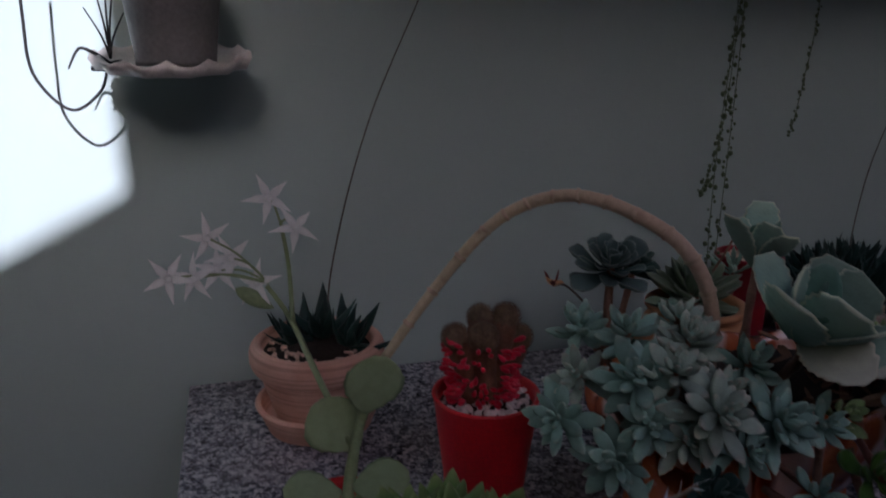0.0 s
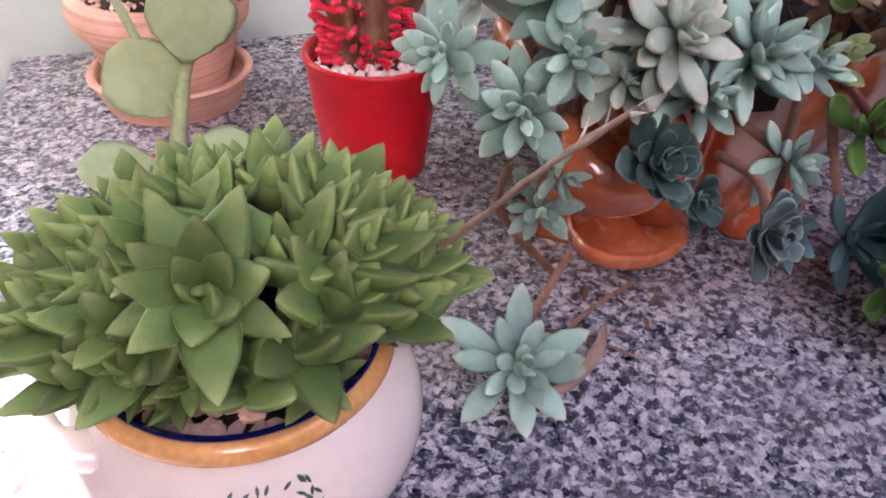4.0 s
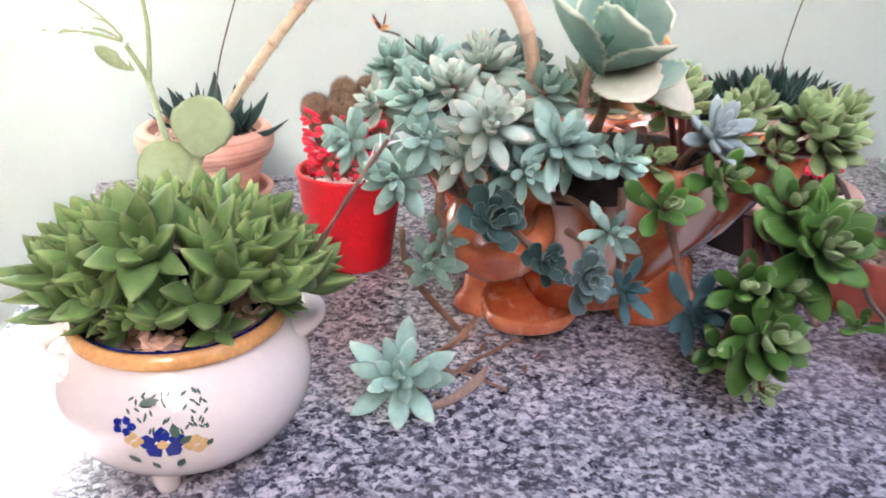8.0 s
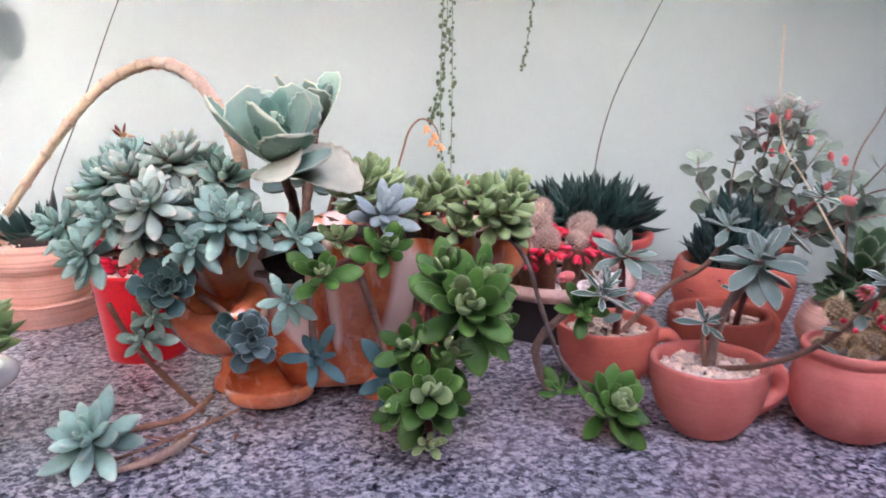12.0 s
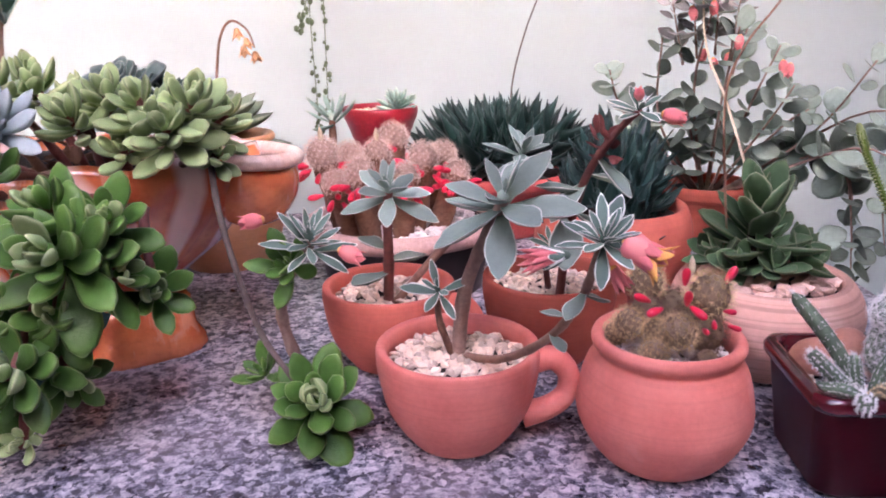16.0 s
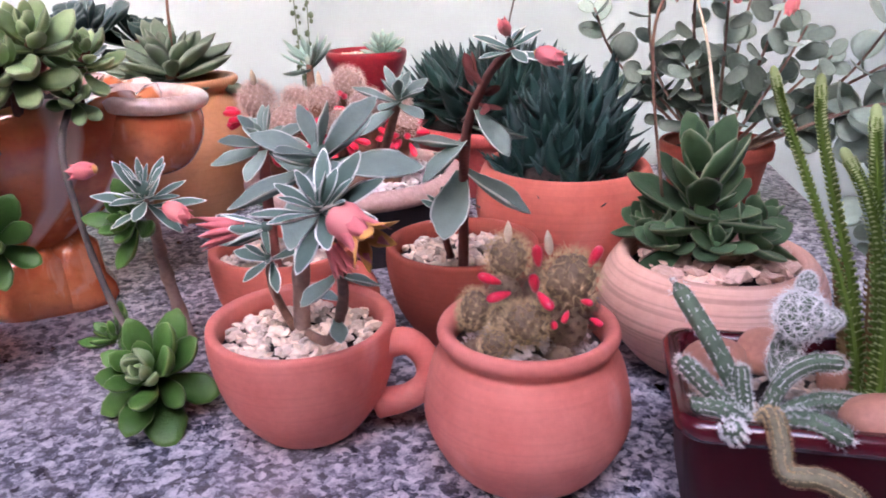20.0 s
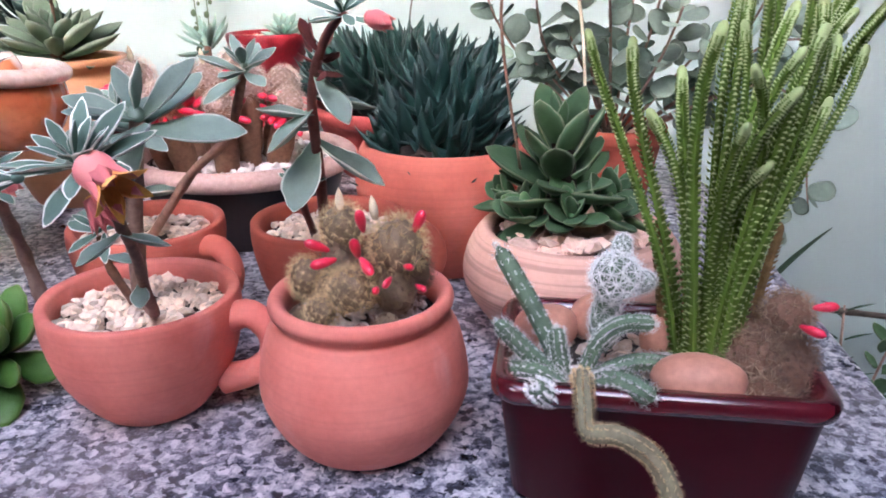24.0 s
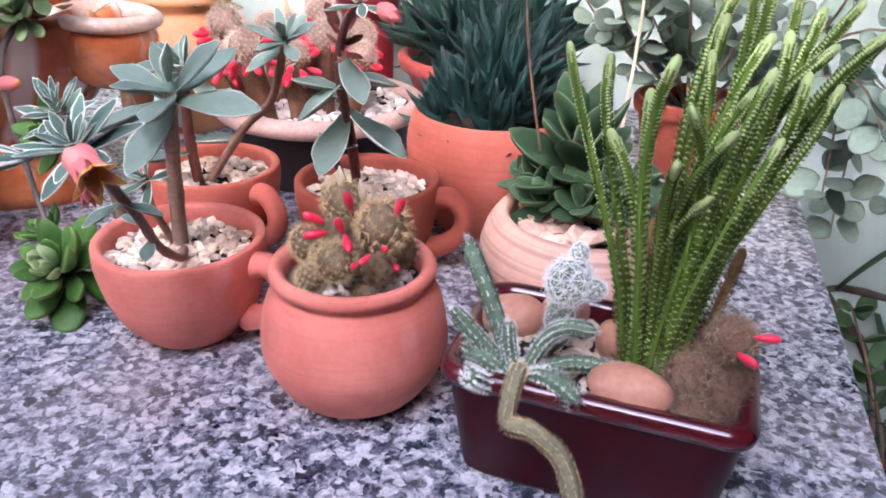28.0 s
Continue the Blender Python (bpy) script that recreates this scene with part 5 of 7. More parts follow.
for k in range(5, len(line) - 3, 3):
    r = 0.0066 - 0.0018 * k / len(line)
    piece("leaf_scar", mesh_from(lathe([(r * 0.9, -0.0030), (r * 1.16, -0.0010), (r * (1.24 + 0.14 * rnd.random()), 0.0005), (r * 0.9, 0.0032)], 14), "leaf_scar", M_ARCH), stem, aim(line[k], line[k + 1] - line[k - 1] + Vector((0, 0, 0.006 * rnd.uniform(-1, 1))), rnd.uniform(0, 90)))

# velvet-leaved plant with pink flowers beside the planter
def coral_flower(parent, at, axis, size, open_by=16.0, seed=0, leaf=None, name="flower", slim=1.0):
    bm = lathe([(0.0, -size * 0.10), (size * 0.10, -size * 0.08), (size * 0.20, size * 0.04), (size * 0.22, size * 0.20), (size * 0.17, size * 0.34), (0.0, size * 0.36)], 12, 2)
    head = part(name, bm, M_CORAL, parent, "coral bell flower with yellow tips", aim(at, axis, seed * 40))
    if open_by <= 4:
        bm = lathe([(0.0, -size * 0.05), (size * 0.20, size * 0.05), (size * 0.34, size * 0.35), (size * 0.30, size * 0.68), (size * 0.12, size * 0.95), (0.0, size * 1.02)], 14, 3)
        part("bud", bm, M_PINK, head, "closed pink bud")
    if leaf is None:
        bm = lathe([(0.0, -size * 0.08), (size * 0.20, -size * 0.02), (size * 0.31, size * 0.14), (size * 0.30, size * 0.36), (size * 0.26, size * 0.50), (size * 0.23, size * 0.52), (size * 0.24, size * 0.36), (0.0, size * 0.10)], 20, 3)
        part("tube", bm, M_PINK, head, "ribbed pink flower tube")
    for k in range(5 if slim == 1.0 else 9):
        turn = 72 * k if slim == 1.0 else 40 * k
        if leaf is None:
            piece("petal", F_CORAL, head, pose(0, 0, 0, 0, 0, turn) @ pose(0, size * 0.18, size * 0.48, 72, 0, 0) @ Matrix.Diagonal((size * 0.56, size * 0.58, size * 0.56, 1)))
            piece("petal", F_PINK, head, pose(0, 0, 0, 0, 0, turn) @ pose(0, size * 0.22, size * 0.02, 86, 0, 0) @ Matrix.Diagonal((size * 0.60, size * 0.94, size * 0.60, 1)))
        else:
            piece("petal", leaf, head, pose(0, 0, 0, 0, 0, turn) @ pose(0, size * 0.18, size * 0.02, 90 - open_by, 0, 0) @ Matrix.Diagonal((size * 0.82 * slim, size, size * 0.82, 1)))
    return head


plant = thing("velvet_echeveria", (0.690, 0.475, TOP), "small velvet-leaved plant with coral bells beside the planter", "succulent")
part("stem", tube([(0.004, 0.015, 0.0), (-0.012, 0.025, 0.05), (0.004, -0.012, 0.100), (0.026, -0.055, 0.134)], (0.0048, 0.0042, 0.003), 8, 6, knots=0.25), M_STEM_GREY, plant, "rough grey bare stem")
rosette(plant, (0.028, -0.062, 0.144), (0.15, -0.4, 0.9), 22, 0.033, F_PULVW, L_PULVW, low=-6, seed=31, drop=0.5, width=0.6)
rosette(plant, (0.010, -0.052, 0.120), (-0.2, -0.8, 0.5), 14, 0.032, F_SEDUM, L_SEDUM, low=0, seed=32)
coral_flower(plant, (0.050, -0.080, 0.138), (0.9, -0.3, -0.35), 0.017, 2, 1, F_PINK)
coral_flower(plant, (-0.004, -0.056, 0.154), (-0.9, -0.2, -0.1), 0.016, 2, 2, F_PINK)

# ---------------------------------------------------------------- haworthia mound in the white planter
plant = thing("window_haworthia", (0.101, 0.396, TOP + 0.100), "dense mound of pale green pointed haworthia rosettes", "succulent")
rnd = random.Random(11)
spots = [((-0.018, -0.046, 0.078), (-0.12, -0.72, 0.70), 17, 0.043, 10)]
for i in range(44):
    az, up = i * GOLD + 20, 0.06 + 0.94 * (i + 0.5) / 44
    d = Vector((math.cos(radians(az)) * math.sqrt(1 - up * up), math.sin(radians(az)) * math.sqrt(1 - up * up), up))
    if d.y < -0.25 and (d.x + 0.2) ** 2 < 0.06 and up > 0.45:
        continue
    if d.y < -0.25 and up < 0.22 and d.x > -0.55:
        continue
    p = Vector((d.x * 0.080, d.y * 0.055, 0.026 + d.z * 0.056))
    spots.append((tuple(p), tuple(d * 0.62 + Vector((0, -0.06, 0.85))), rnd.choice((9, 10, 12)), rnd.uniform(0.034, 0.044), 26))
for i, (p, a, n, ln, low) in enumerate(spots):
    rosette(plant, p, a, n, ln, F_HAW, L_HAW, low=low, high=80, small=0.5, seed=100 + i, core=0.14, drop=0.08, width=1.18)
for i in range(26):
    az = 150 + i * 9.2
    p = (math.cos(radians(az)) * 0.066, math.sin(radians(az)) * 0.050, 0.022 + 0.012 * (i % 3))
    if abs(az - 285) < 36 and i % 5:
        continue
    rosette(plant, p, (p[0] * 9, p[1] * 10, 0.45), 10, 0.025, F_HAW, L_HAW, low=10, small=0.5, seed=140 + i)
piece("leaf", F_HAW, plant, aim((0.070, -0.008, 0.022), (0, 0, 1)) @ pose(0, 0, 0, 0, 0, -122) @ pose(0, 0, 0, -42, 0, 0) @ Matrix.Diagonal((0.056, 0.062, 0.05, 1)))
part("rootstock", lathe([(0.020, 0.0), (0.026, 0.012), (0.03, 0.03), (0.025, 0.045), (0, 0.05)], 24, 2), M_SOIL, plant, "dark tangled base")
tw = part("flower_stalk", tube([(0.078, -0.004, 0.040), (0.096, -0.032, 0.082), (0.113, -0.058, 0.122), (0.128, -0.082, 0.154)], (0.0016, 0.0014, 0.0012), 6, 5, knots=0.5, every=4), M_STEM_GREY, plant, "thin dry flower stalk")
for k, (x, y, z) in enumerate(((0.122, -0.073, 0.142), (0.126, -0.079, 0.150), (0.128, -0.082, 0.155), (0.124, -0.077, 0.147), (0.117, -0.066, 0.132))):
    piece("petal", F_PETAL, tw, aim((x, y, z), (0.3 + 0.5 * (k % 2), -0.3, 0.8), k * 80) @ pose(0, 0, 0, 78 - 30 * (k % 2), 0, 0) @ Matrix.Diagonal((0.0055, 0.013, 0.0055, 1)))

# ---------------------------------------------------------------- paddle plant with white star flowers
plant = thing("paddle_plant", (0.066, 0.605, TOP + 0.07), "succulent with round paddle leaves and white star flowers", "succulent")
part("stem", tube([(0.0, 0.0, 0.0), (0.012, 0.020, 0.05), (0.025, 0.028, 0.09), (0.045, 0.045, 0.12)], (0.0062, 0.005, 0.0042), 10, 5, knots=0.12), M_STEM_GREEN, plant, "thick pale green stem")
for at, axis, ln in (((0.022, 0.016, 0.086), (0.25, -0.05, 1.0), 0.062), ((0.010, 0.026, 0.044), (-0.55, 0.1, 0.9), 0.062), ((0.006, 0.0, 0.02), (0.9, -0.1, 0.12), 0.055), ((-0.004, -0.005, 0.02), (-1.0, -0.1, 0.15), 0.055)):
    y = Vector(axis).normalized()
    z = Vector((0.12, -1.0, 0.25) if axis[2] > 0.5 else (0, -0.35, 1))
    x = y.cross(z).normalized()
    z = x.cross(y)
    m = Matrix((x, y, z)).transposed().to_4x4()
    m.translation = at
    piece("leaf", F_PADDLE, plant, m @ Matrix.Diagonal((ln, ln, ln, 1)))
stalk = part("flower_stalk", tube([(0.010, 0.022, 0.05), (-0.016, 0.08, 0.100), (-0.036, 0.150, 0.135), (-0.058, 0.176, 0.165)], (0.0036, 0.0032, 0.0026), 8, 5), M_STEM_GREEN, plant, "pale green flower stalk")
part("flower_stalk", tube([(-0.034, 0.145, 0.132), (-0.034, 0.175, 0.185), (-0.040, 0.182, 0.235)], (0.0028, 0.0024, 0.002), 8, 5), M_STEM_GREEN, plant, "pale green flower stalk")
part("bud", lathe([(0, 0), (0.005, 0.008), (0.009, 0.024), (0.006, 0.040), (0, 0.046)], 12, 2), M_STEM_GREEN, plant, "pale green swollen bud", aim((-0.052, 0.172, 0.140), (-0.8, 0.1, 0.5)))
for i, (x, z) in enumerate(((0.015, 1.077), (0.040, 1.047), (-0.051, 1.037), (-0.091, 1.000), (-0.065, 0.998), (-0.042, 1.002), (-0.028, 1.014), (-0.002, 0.987))):
    rnd = random.Random(i)
    at = Vector((x - 0.066, 0.79 - 0.605 + rnd.uniform(-0.012, 0.012), z - TOP - 0.07))
    axis = Vector((rnd.uniform(-0.6, 0.4), -0.8, rnd.uniform(-0.1, 0.8)))
    neck = Vector((-0.056, 0.176, 0.168)) if i > 1 else Vector((-0.040, 0.182, 0.232))
    part("pedicel", tube([neck, neck.lerp(at, 0.5) + Vector((0, 0.004, 0.006)), at], (0.0014, 0.0012), 6, 4), M_STEM_GREEN, plant)
    star = part("flower", bud_core(0.0042), M_PETAL, plant, "white five-pointed star flower", aim(at, axis, rnd.uniform(0, 72)))
    for k in range(5):
        piece("petal", F_PETAL, star, pose(0, 0, 0, 0, 0, 72 * k) @ pose(0, 0.002, 0, 18, 0, 0) @ Matrix.Diagonal((0.025, 0.025, 0.025, 1)))


# ---------------------------------------------------------------- dark spiky haworthias
def spiky(name, at, label, spots, seed, length, n=22, stalk=None, width=1.6, low=8, drop=0.12):
    root = thing(name, at, label, "succulent")
    for i, (dx, dy, dz) in enumerate(spots):
        rosette(root, (dx, dy, dz), (dx * 10, dy * 10, 0.95), n, length, F_HAWDARK, L_HAWDARK, low=low, high=84, small=0.45, seed=seed + i, core=0.12, width=width, drop=drop, bend=0.75, jitter=20)
    part("rootstock", lathe([(0.045, -0.02), (0.05, 0.0), (0.03, 0.012), (0, 0.016)], 20, 2), M_SOIL, root, "dark tangled base")
    if stalk:
        part("flower_stalk", tube([Vector(p) - Vector(at) for p in stalk], (0.0012, 0.001, 0.0007), 6, 6), M_STALK, root, "long thin flower stalk")
    return root


spiky("dark_haworthia", (0.075, 0.905, TOP + 0.108), "dark green spiky haworthia rosette", [(0.0, 0.0, 0.016), (0.034, -0.016, 0.006), (-0.032, 0.012, 0.006)], 200, 0.068, 10,
      [(0.082, 0.91, 0.89), (0.092, 0.93, 0.95), (0.125, 0.98, 1.05), (0.166, 1.0, 1.16), (0.225, 1.0, 1.29), (0.26, 1.0, 1.37)], 1.55)
ring = [(0.0, 0.0, 0.03)] + [(0.048 * math.cos(k * 1.257), 0.042 * math.sin(k * 1.257), 0.016) for k in range(5)]
tufts = [(0.042 * math.cos(k * 1.047 + 0.3), 0.038 * math.sin(k * 1.047 + 0.3), 0.026 + 0.008 * (k % 2)) for k in range(6)] + [(0.024 * math.cos(k * 1.571 + 0.9), 0.024 * math.sin(k * 1.571 + 0.9), 0.054) for k in range(4)]
spiky("dark_haworthia", (0.982, 0.622, TOP + 0.100), "dense dark blue-green spiky haworthia clump in a clay bowl", tufts + [(0.034, 0.028, 0.068), (-0.006, 0.014, 0.074), (-0.046, -0.030, 0.016), (0.010, -0.050, 0.014)], 220, 0.049, 21, width=1.8, low=-10, drop=1.05)
spiky("dark_haworthia", (0.911, 0.938, TOP + 0.082), "dense dark spiky haworthia clump near the wall", [(x * 1.7, y * 1.1, z + 0.038) for x, y, z in ring] + [(-0.098, 0.0, 0.034), (0.098, 0.01, 0.034), (-0.05, 0.02, 0.058), (0.05, 0.02, 0.062), (0.0, -0.035, 0.040), (-0.045, -0.04, 0.03), (0.045, -0.04, 0.03), (0.02, 0.03, 0.066), (-0.022, 0.03, 0.062)], 240, 0.066, 18,
      [(0.925, 0.95, 0.88), (0.930, 0.955, 0.96), (0.965, 0.975, 1.06), (1.03, 1.0, 1.17), (1.07, 1.0, 1.25)], 1.5, drop=0.55)

# green rosette in the pale bowl
plant = thing("green_rosette", (1.068, 0.487, TOP + 0.068), "broad dark green rosette with many fleshy pointed leaves", "succulent")
rosette(plant, (-0.006, 0.0, 0.072), (-0.08, -0.10, 1.0), 15, 0.052, F_BOWL, L_BOWL, low=20, high=74, small=0.62, seed=300, drop=0.75, core=0.13, width=0.80, bend=0.95)
rosette(plant, (-0.002, 0.0, 0.038), (0.0, -0.1, 1.0), 8, 0.047, F_BOWL, L_BOWL, low=2, high=34, small=0.8, width=0.8, seed=299, drop=0.2, core=0.2)
for i, (dx, dy, dz) in enumerate(((0.026, -0.016, 0.028), (-0.024, -0.016, 0.024), (0.003, -0.022, 0.026), (0.036, 0.008, 0.030), (-0.034, 0.008, 0.028), (0.0, 0.030, 0.026))):
    rosette(plant, (dx, dy, dz), (dx * 18, dy * 18, 0.6), 10, 0.031, F_BOWL, L_BOWL, low=12, small=0.5, seed=301 + i)
part("rootstock", tube([(0, 0, 0.0), (-0.002, 0, 0.04), (-0.004, 0, 0.075)], (0.012, 0.010, 0.008), 10, 4), M_SOIL, plant, "dark woody base")
part("flower_stalk", tube([(0.02, 0.03, 0.03), (0.026, 0.15, 0.13), (0.02, 0.21, 0.20), (0.018, 0.22, 0.34)], (0.0014, 0.0012, 0.0010), 7, 6), M_BUDWHITE, plant, "pale dry flower stalk")
part("flower_stalk", tube([(-0.03, 0.0, 0.05), (-0.045, -0.01, 0.15), (-0.030, 0.0, 0.19), (0.0, 0.01, 0.225), (0.03, 0.02, 0.27)], (0.0010, 0.0009, 0.0007), 6, 6), M_STEM, plant, "thin brown flower stalk")

# ---------------------------------------------------------------- echeveria in the amber pot, tiny ones behind
plant = thing("olive_echeveria", (0.555, 0.815, TOP + 0.145), "olive-green echeveria rosette in an amber pot", "succulent")
rosette(plant, (0, 0, 0.034), (0.05, -0.15, 1), 38, 0.080, F_OLIVE, L_OLIVEECH, low=2, high=80, seed=320, drop=0.4)
part("stem", tube([(0, 0, -0.01), (0, 0, 0.03)], 0.008, 8, 3), M_STEM, plant)
stalk = part("flower_stalk", tube([(0.006, -0.004, 0.03), (0.020, -0.030, 0.09), (0.030, -0.040, 0.125), (0.045, -0.050, 0.140), (0.062, -0.055, 0.130), (0.068, -0.055, 0.112)], (0.0017, 0.0014, 0.001), 6, 6), M_STEM, plant, "thin brown flower stalk")
for i, (x, y, z) in enumerate(((0.050, -0.052, 0.132), (0.060, -0.055, 0.122), (0.068, -0.055, 0.108), (0.056, -0.054, 0.114))):
    for k in range(5):
        piece("petal", F_YELLOW, stalk, aim((x, y, z), (0.2, -0.2, -1), 72 * k + i * 20) @ pose(0, 0, 0, 62, 0, 0) @ Matrix.Diagonal((0.012, 0.014, 0.012, 1)))
plant = thing("dark_echeveria", (0.445, 0.84, TOP), "tall dark blue-green echeveria behind the arching stem", "succulent")
rosette(plant, (0, 0, 0.215), (-0.1, -0.4, 0.9), 30, 0.058, F_GREYECH, L_GREYECH, low=-4, seed=330, drop=0.4)
rosette(plant, (0.05, 0.03, 0.20), (0.3, -0.3, 0.9), 24, 0.048, F_DARKECH, L_DARKECH, low=-4, seed=331, drop=0.4)
part("stem", tube([(0.005, 0.0, 0.0), (0.0, 0.0, 0.10), (0, 0, 0.205)], (0.007, 0.006, 0.005), 8, 4, knots=0.15), M_STEM, plant)
part("stem", tube([(0.004, 0.0, 0.08), (0.03, 0.015, 0.14), (0.05, 0.03, 0.195)], (0.005, 0.0045), 8, 4, knots=0.15), M_STEM, plant)
plant = thing("tiny_succulent", (0.747, 0.962, TOP + 0.166), "tiny pale blue spiky rosette in a dark red pot", "succulent")
rosette(plant, (0.024, -0.010, 0.012), (0.1, -0.2, 1), 40, 0.034, F_GLAUC, L_GLAUC, low=10, seed=340, width=0.8, drop=0.4)
plant = thing("pale_succulent", (0.685, 0.915, TOP), "pale grey-green succulent with narrow upright leaves behind a dish", "succulent")
part("stem", tube([(0, 0, 0), (0.0, 0.0, 0.10), (0, 0, 0.165)], (0.006, 0.005, 0.004), 8, 4, knots=0.15), M_STEM, plant)
rosette(plant, (0, 0, 0.165), (-0.2, -0.2, 1), 14, 0.055, F_GLAUC, L_GLAUC, low=20, high=78, seed=341, width=0.5)


# ---------------------------------------------------------------- velvet echeverias in the cups
def velvet(name, at, label, stems, tops, extra_leaves=()):
    root = thing(name, at, label, "succulent", "velvet plants in cups")
    for pts, r, mat in stems:
        part("stem", tube(pts, r, 9, 6, knots=0.16, every=5), mat, root)
    for i, (p, a, n, ln, low) in enumerate(tops):
        leaf, flesh = (F_PULVW, L_PULVW) if ln < 0.029 else (F_PULV, L_PULV)
        rosette(root, p, a, n, ln, leaf, flesh, low=low, high=84, small=0.36, seed=int(at[0] * 1000) + i, drop=0.22, core=0.07, bend=0.62, width=0.90 if ln > 0.05 else 0.86 if ln > 0.03 else 0.70)
    for (p, az, el, ln) in extra_leaves:
        piece("leaf", F_PULV, root, pose(*p, 0, 0, az) @ pose(0, 0, 0, el, 0, 0) @ Matrix.Diagonal((ln * 1.25, ln, ln, 1)))
    return root


O = Vector((0.816, 0.388, TOP + 0.060))
v = velvet("velvet_echeveria", tuple(O), "velvet grey-green echeveria with white-edged leaves and a coral flower", [
    ([(0.0, 0.0, 0.0), (0.005, -0.004, 0.05), (0.018, -0.018, 0.092), (0.027, -0.028, 0.116)], (0.0052, 0.0044, 0.0036), M_STEM_GREY),
    ([(0.006, -0.006, 0.004), (0.026, -0.040, 0.018), (0.044, -0.082, 0.048), (0.056, -0.112, 0.082), (0.058, -0.140, 0.120)], (0.0028, 0.0025, 0.0021), M_STEM),
    ([(-0.004, 0.0, 0.004), (-0.012, -0.006, 0.03), (-0.013, -0.008, 0.048)], (0.0026, 0.0022), M_STEM),
], [((0.027, -0.028, 0.119), (-0.02, -0.34, 0.94), 12, 0.055, -24),
    ((0.058, -0.145, 0.126), (-0.1, -0.45, 0.85), 19, 0.0275, -6),
    ((-0.013, -0.009, 0.054), (-0.2, -0.6, 0.7), 9, 0.027, -4)],
    [((0.046, -0.090, 0.056), 200, -25, 0.016), ((0.052, -0.105, 0.072), 60, -5, 0.016), ((0.056, -0.12, 0.09), 140, -30, 0.020), ((0.056, -0.12, 0.09), -60, -30, 0.020)])
coral_flower(v, (0.066, -0.153, 0.126), (0.78, -0.42, -0.45), 0.021, 5, 1)
rosette(v, (0.063, -0.151, 0.127), (0.78, -0.42, -0.45), 7, 0.012, F_PULVW, L_PULVW, low=50, high=66, small=0.7, seed=88, core=0.1, drop=0.0, name="calyx")
coral_flower(v, (0.034, -0.153, 0.121), (-0.95, -0.4, -0.05), 0.016, 6, 2, F_PINK, slim=0.5)
rosette(v, (0.040, -0.150, 0.120), (-0.95, -0.4, -0.05), 10, 0.016, F_PULVW, L_PULVW, low=66, high=84, small=0.7, seed=89, core=0.12, drop=0.0, name="calyx")
coral_flower(v, (0.062, -0.147, 0.112), (0.5, -0.3, -0.8), 0.012, 8, 3, F_PINK, slim=0.7)
O = Vector((0.766, 0.515, TOP + 0.060))
v = velvet("velvet_echeveria", tuple(O), "velvet grey-green echeveria with two bare stems in an orange cup", [
    ([(0.0, -0.02, 0.0), (0.002, -0.028, 0.045), (0.002, -0.026, 0.080), (0.004, -0.028, 0.095)], (0.0044, 0.0038, 0.0034), M_STEM_RED),
    ([(0.006, -0.016, 0.0), (0.05, -0.03, 0.055), (0.085, -0.05, 0.085), (0.102, -0.060, 0.125)], (0.0034, 0.003, 0.0026), M_STEM),
], [((0.004, -0.028, 0.098), (-0.02, -0.42, 0.9), 14, 0.048, -22), ((0.103, -0.060, 0.131), (0.05, -0.4, 0.9), 12, 0.034, -10)],
    [((0.0, -0.026, 0.03), 140, -5, 0.040), ((0.0, -0.026, 0.04), -60, -8, 0.038), ((0.0, -0.028, 0.05), 40, 0, 0.035)])
O = Vector((0.902, 0.515, TOP + 0.063))
v = velvet("velvet_echeveria", tuple(O), "tall velvet echeveria with a reddish stem and a pink bud", [
    ([(0.003, -0.028, 0.0), (0.005, -0.045, 0.06), (0.010, -0.075, 0.11), (0.024, -0.098, 0.145), (0.038, -0.104, 0.160)], (0.0038, 0.0033, 0.0027, 0.0018), M_STEM_RED),
    ([(-0.006, -0.026, 0.01), (-0.010, -0.036, 0.035), (-0.008, -0.044, 0.05)], (0.0026, 0.0022), M_STEM_RED),
], [((0.036, -0.105, 0.162), (-0.05, -0.3, 0.9), 12, 0.026, -16), ((-0.008, -0.046, 0.052), (-0.2, -0.6, 0.7), 9, 0.020, 0)],
    [((0.004, -0.048, 0.078), 165, -52, 0.050), ((0.006, -0.050, 0.080), -100, -38, 0.052), ((0.007, -0.056, 0.09), 30, -15, 0.040), ((0.010, -0.07, 0.105), 120, -45, 0.040), ((0.012, -0.075, 0.112), -70, -20, 0.038), ((0.016, -0.085, 0.125), -130, -50, 0.036), ((0.010, -0.07, 0.10), 90, 0, 0.036)])
coral_flower(v, (0.050, -0.112, 0.158), (0.75, -0.4, -0.2), 0.015, 2, 4, F_PINK)
coral_flower(v, (0.034, -0.110, 0.168), (-0.2, -0.6, 0.5), 0.010, 2, 5, F_PINK)
for k in range(11):
    piece("dry_leaf", F_DRYRED, v, pose(0.014 + 0.004 * (k % 3), -0.088 - 0.003 * (k % 3), 0.128 + 0.005 * (k % 4), 0, 0, k * 67) @ pose(0, 0, 0, -45 + 31 * (k % 4), 20, 0) @ Matrix.Diagonal((0.017, 0.0125, 0.016, 1)))


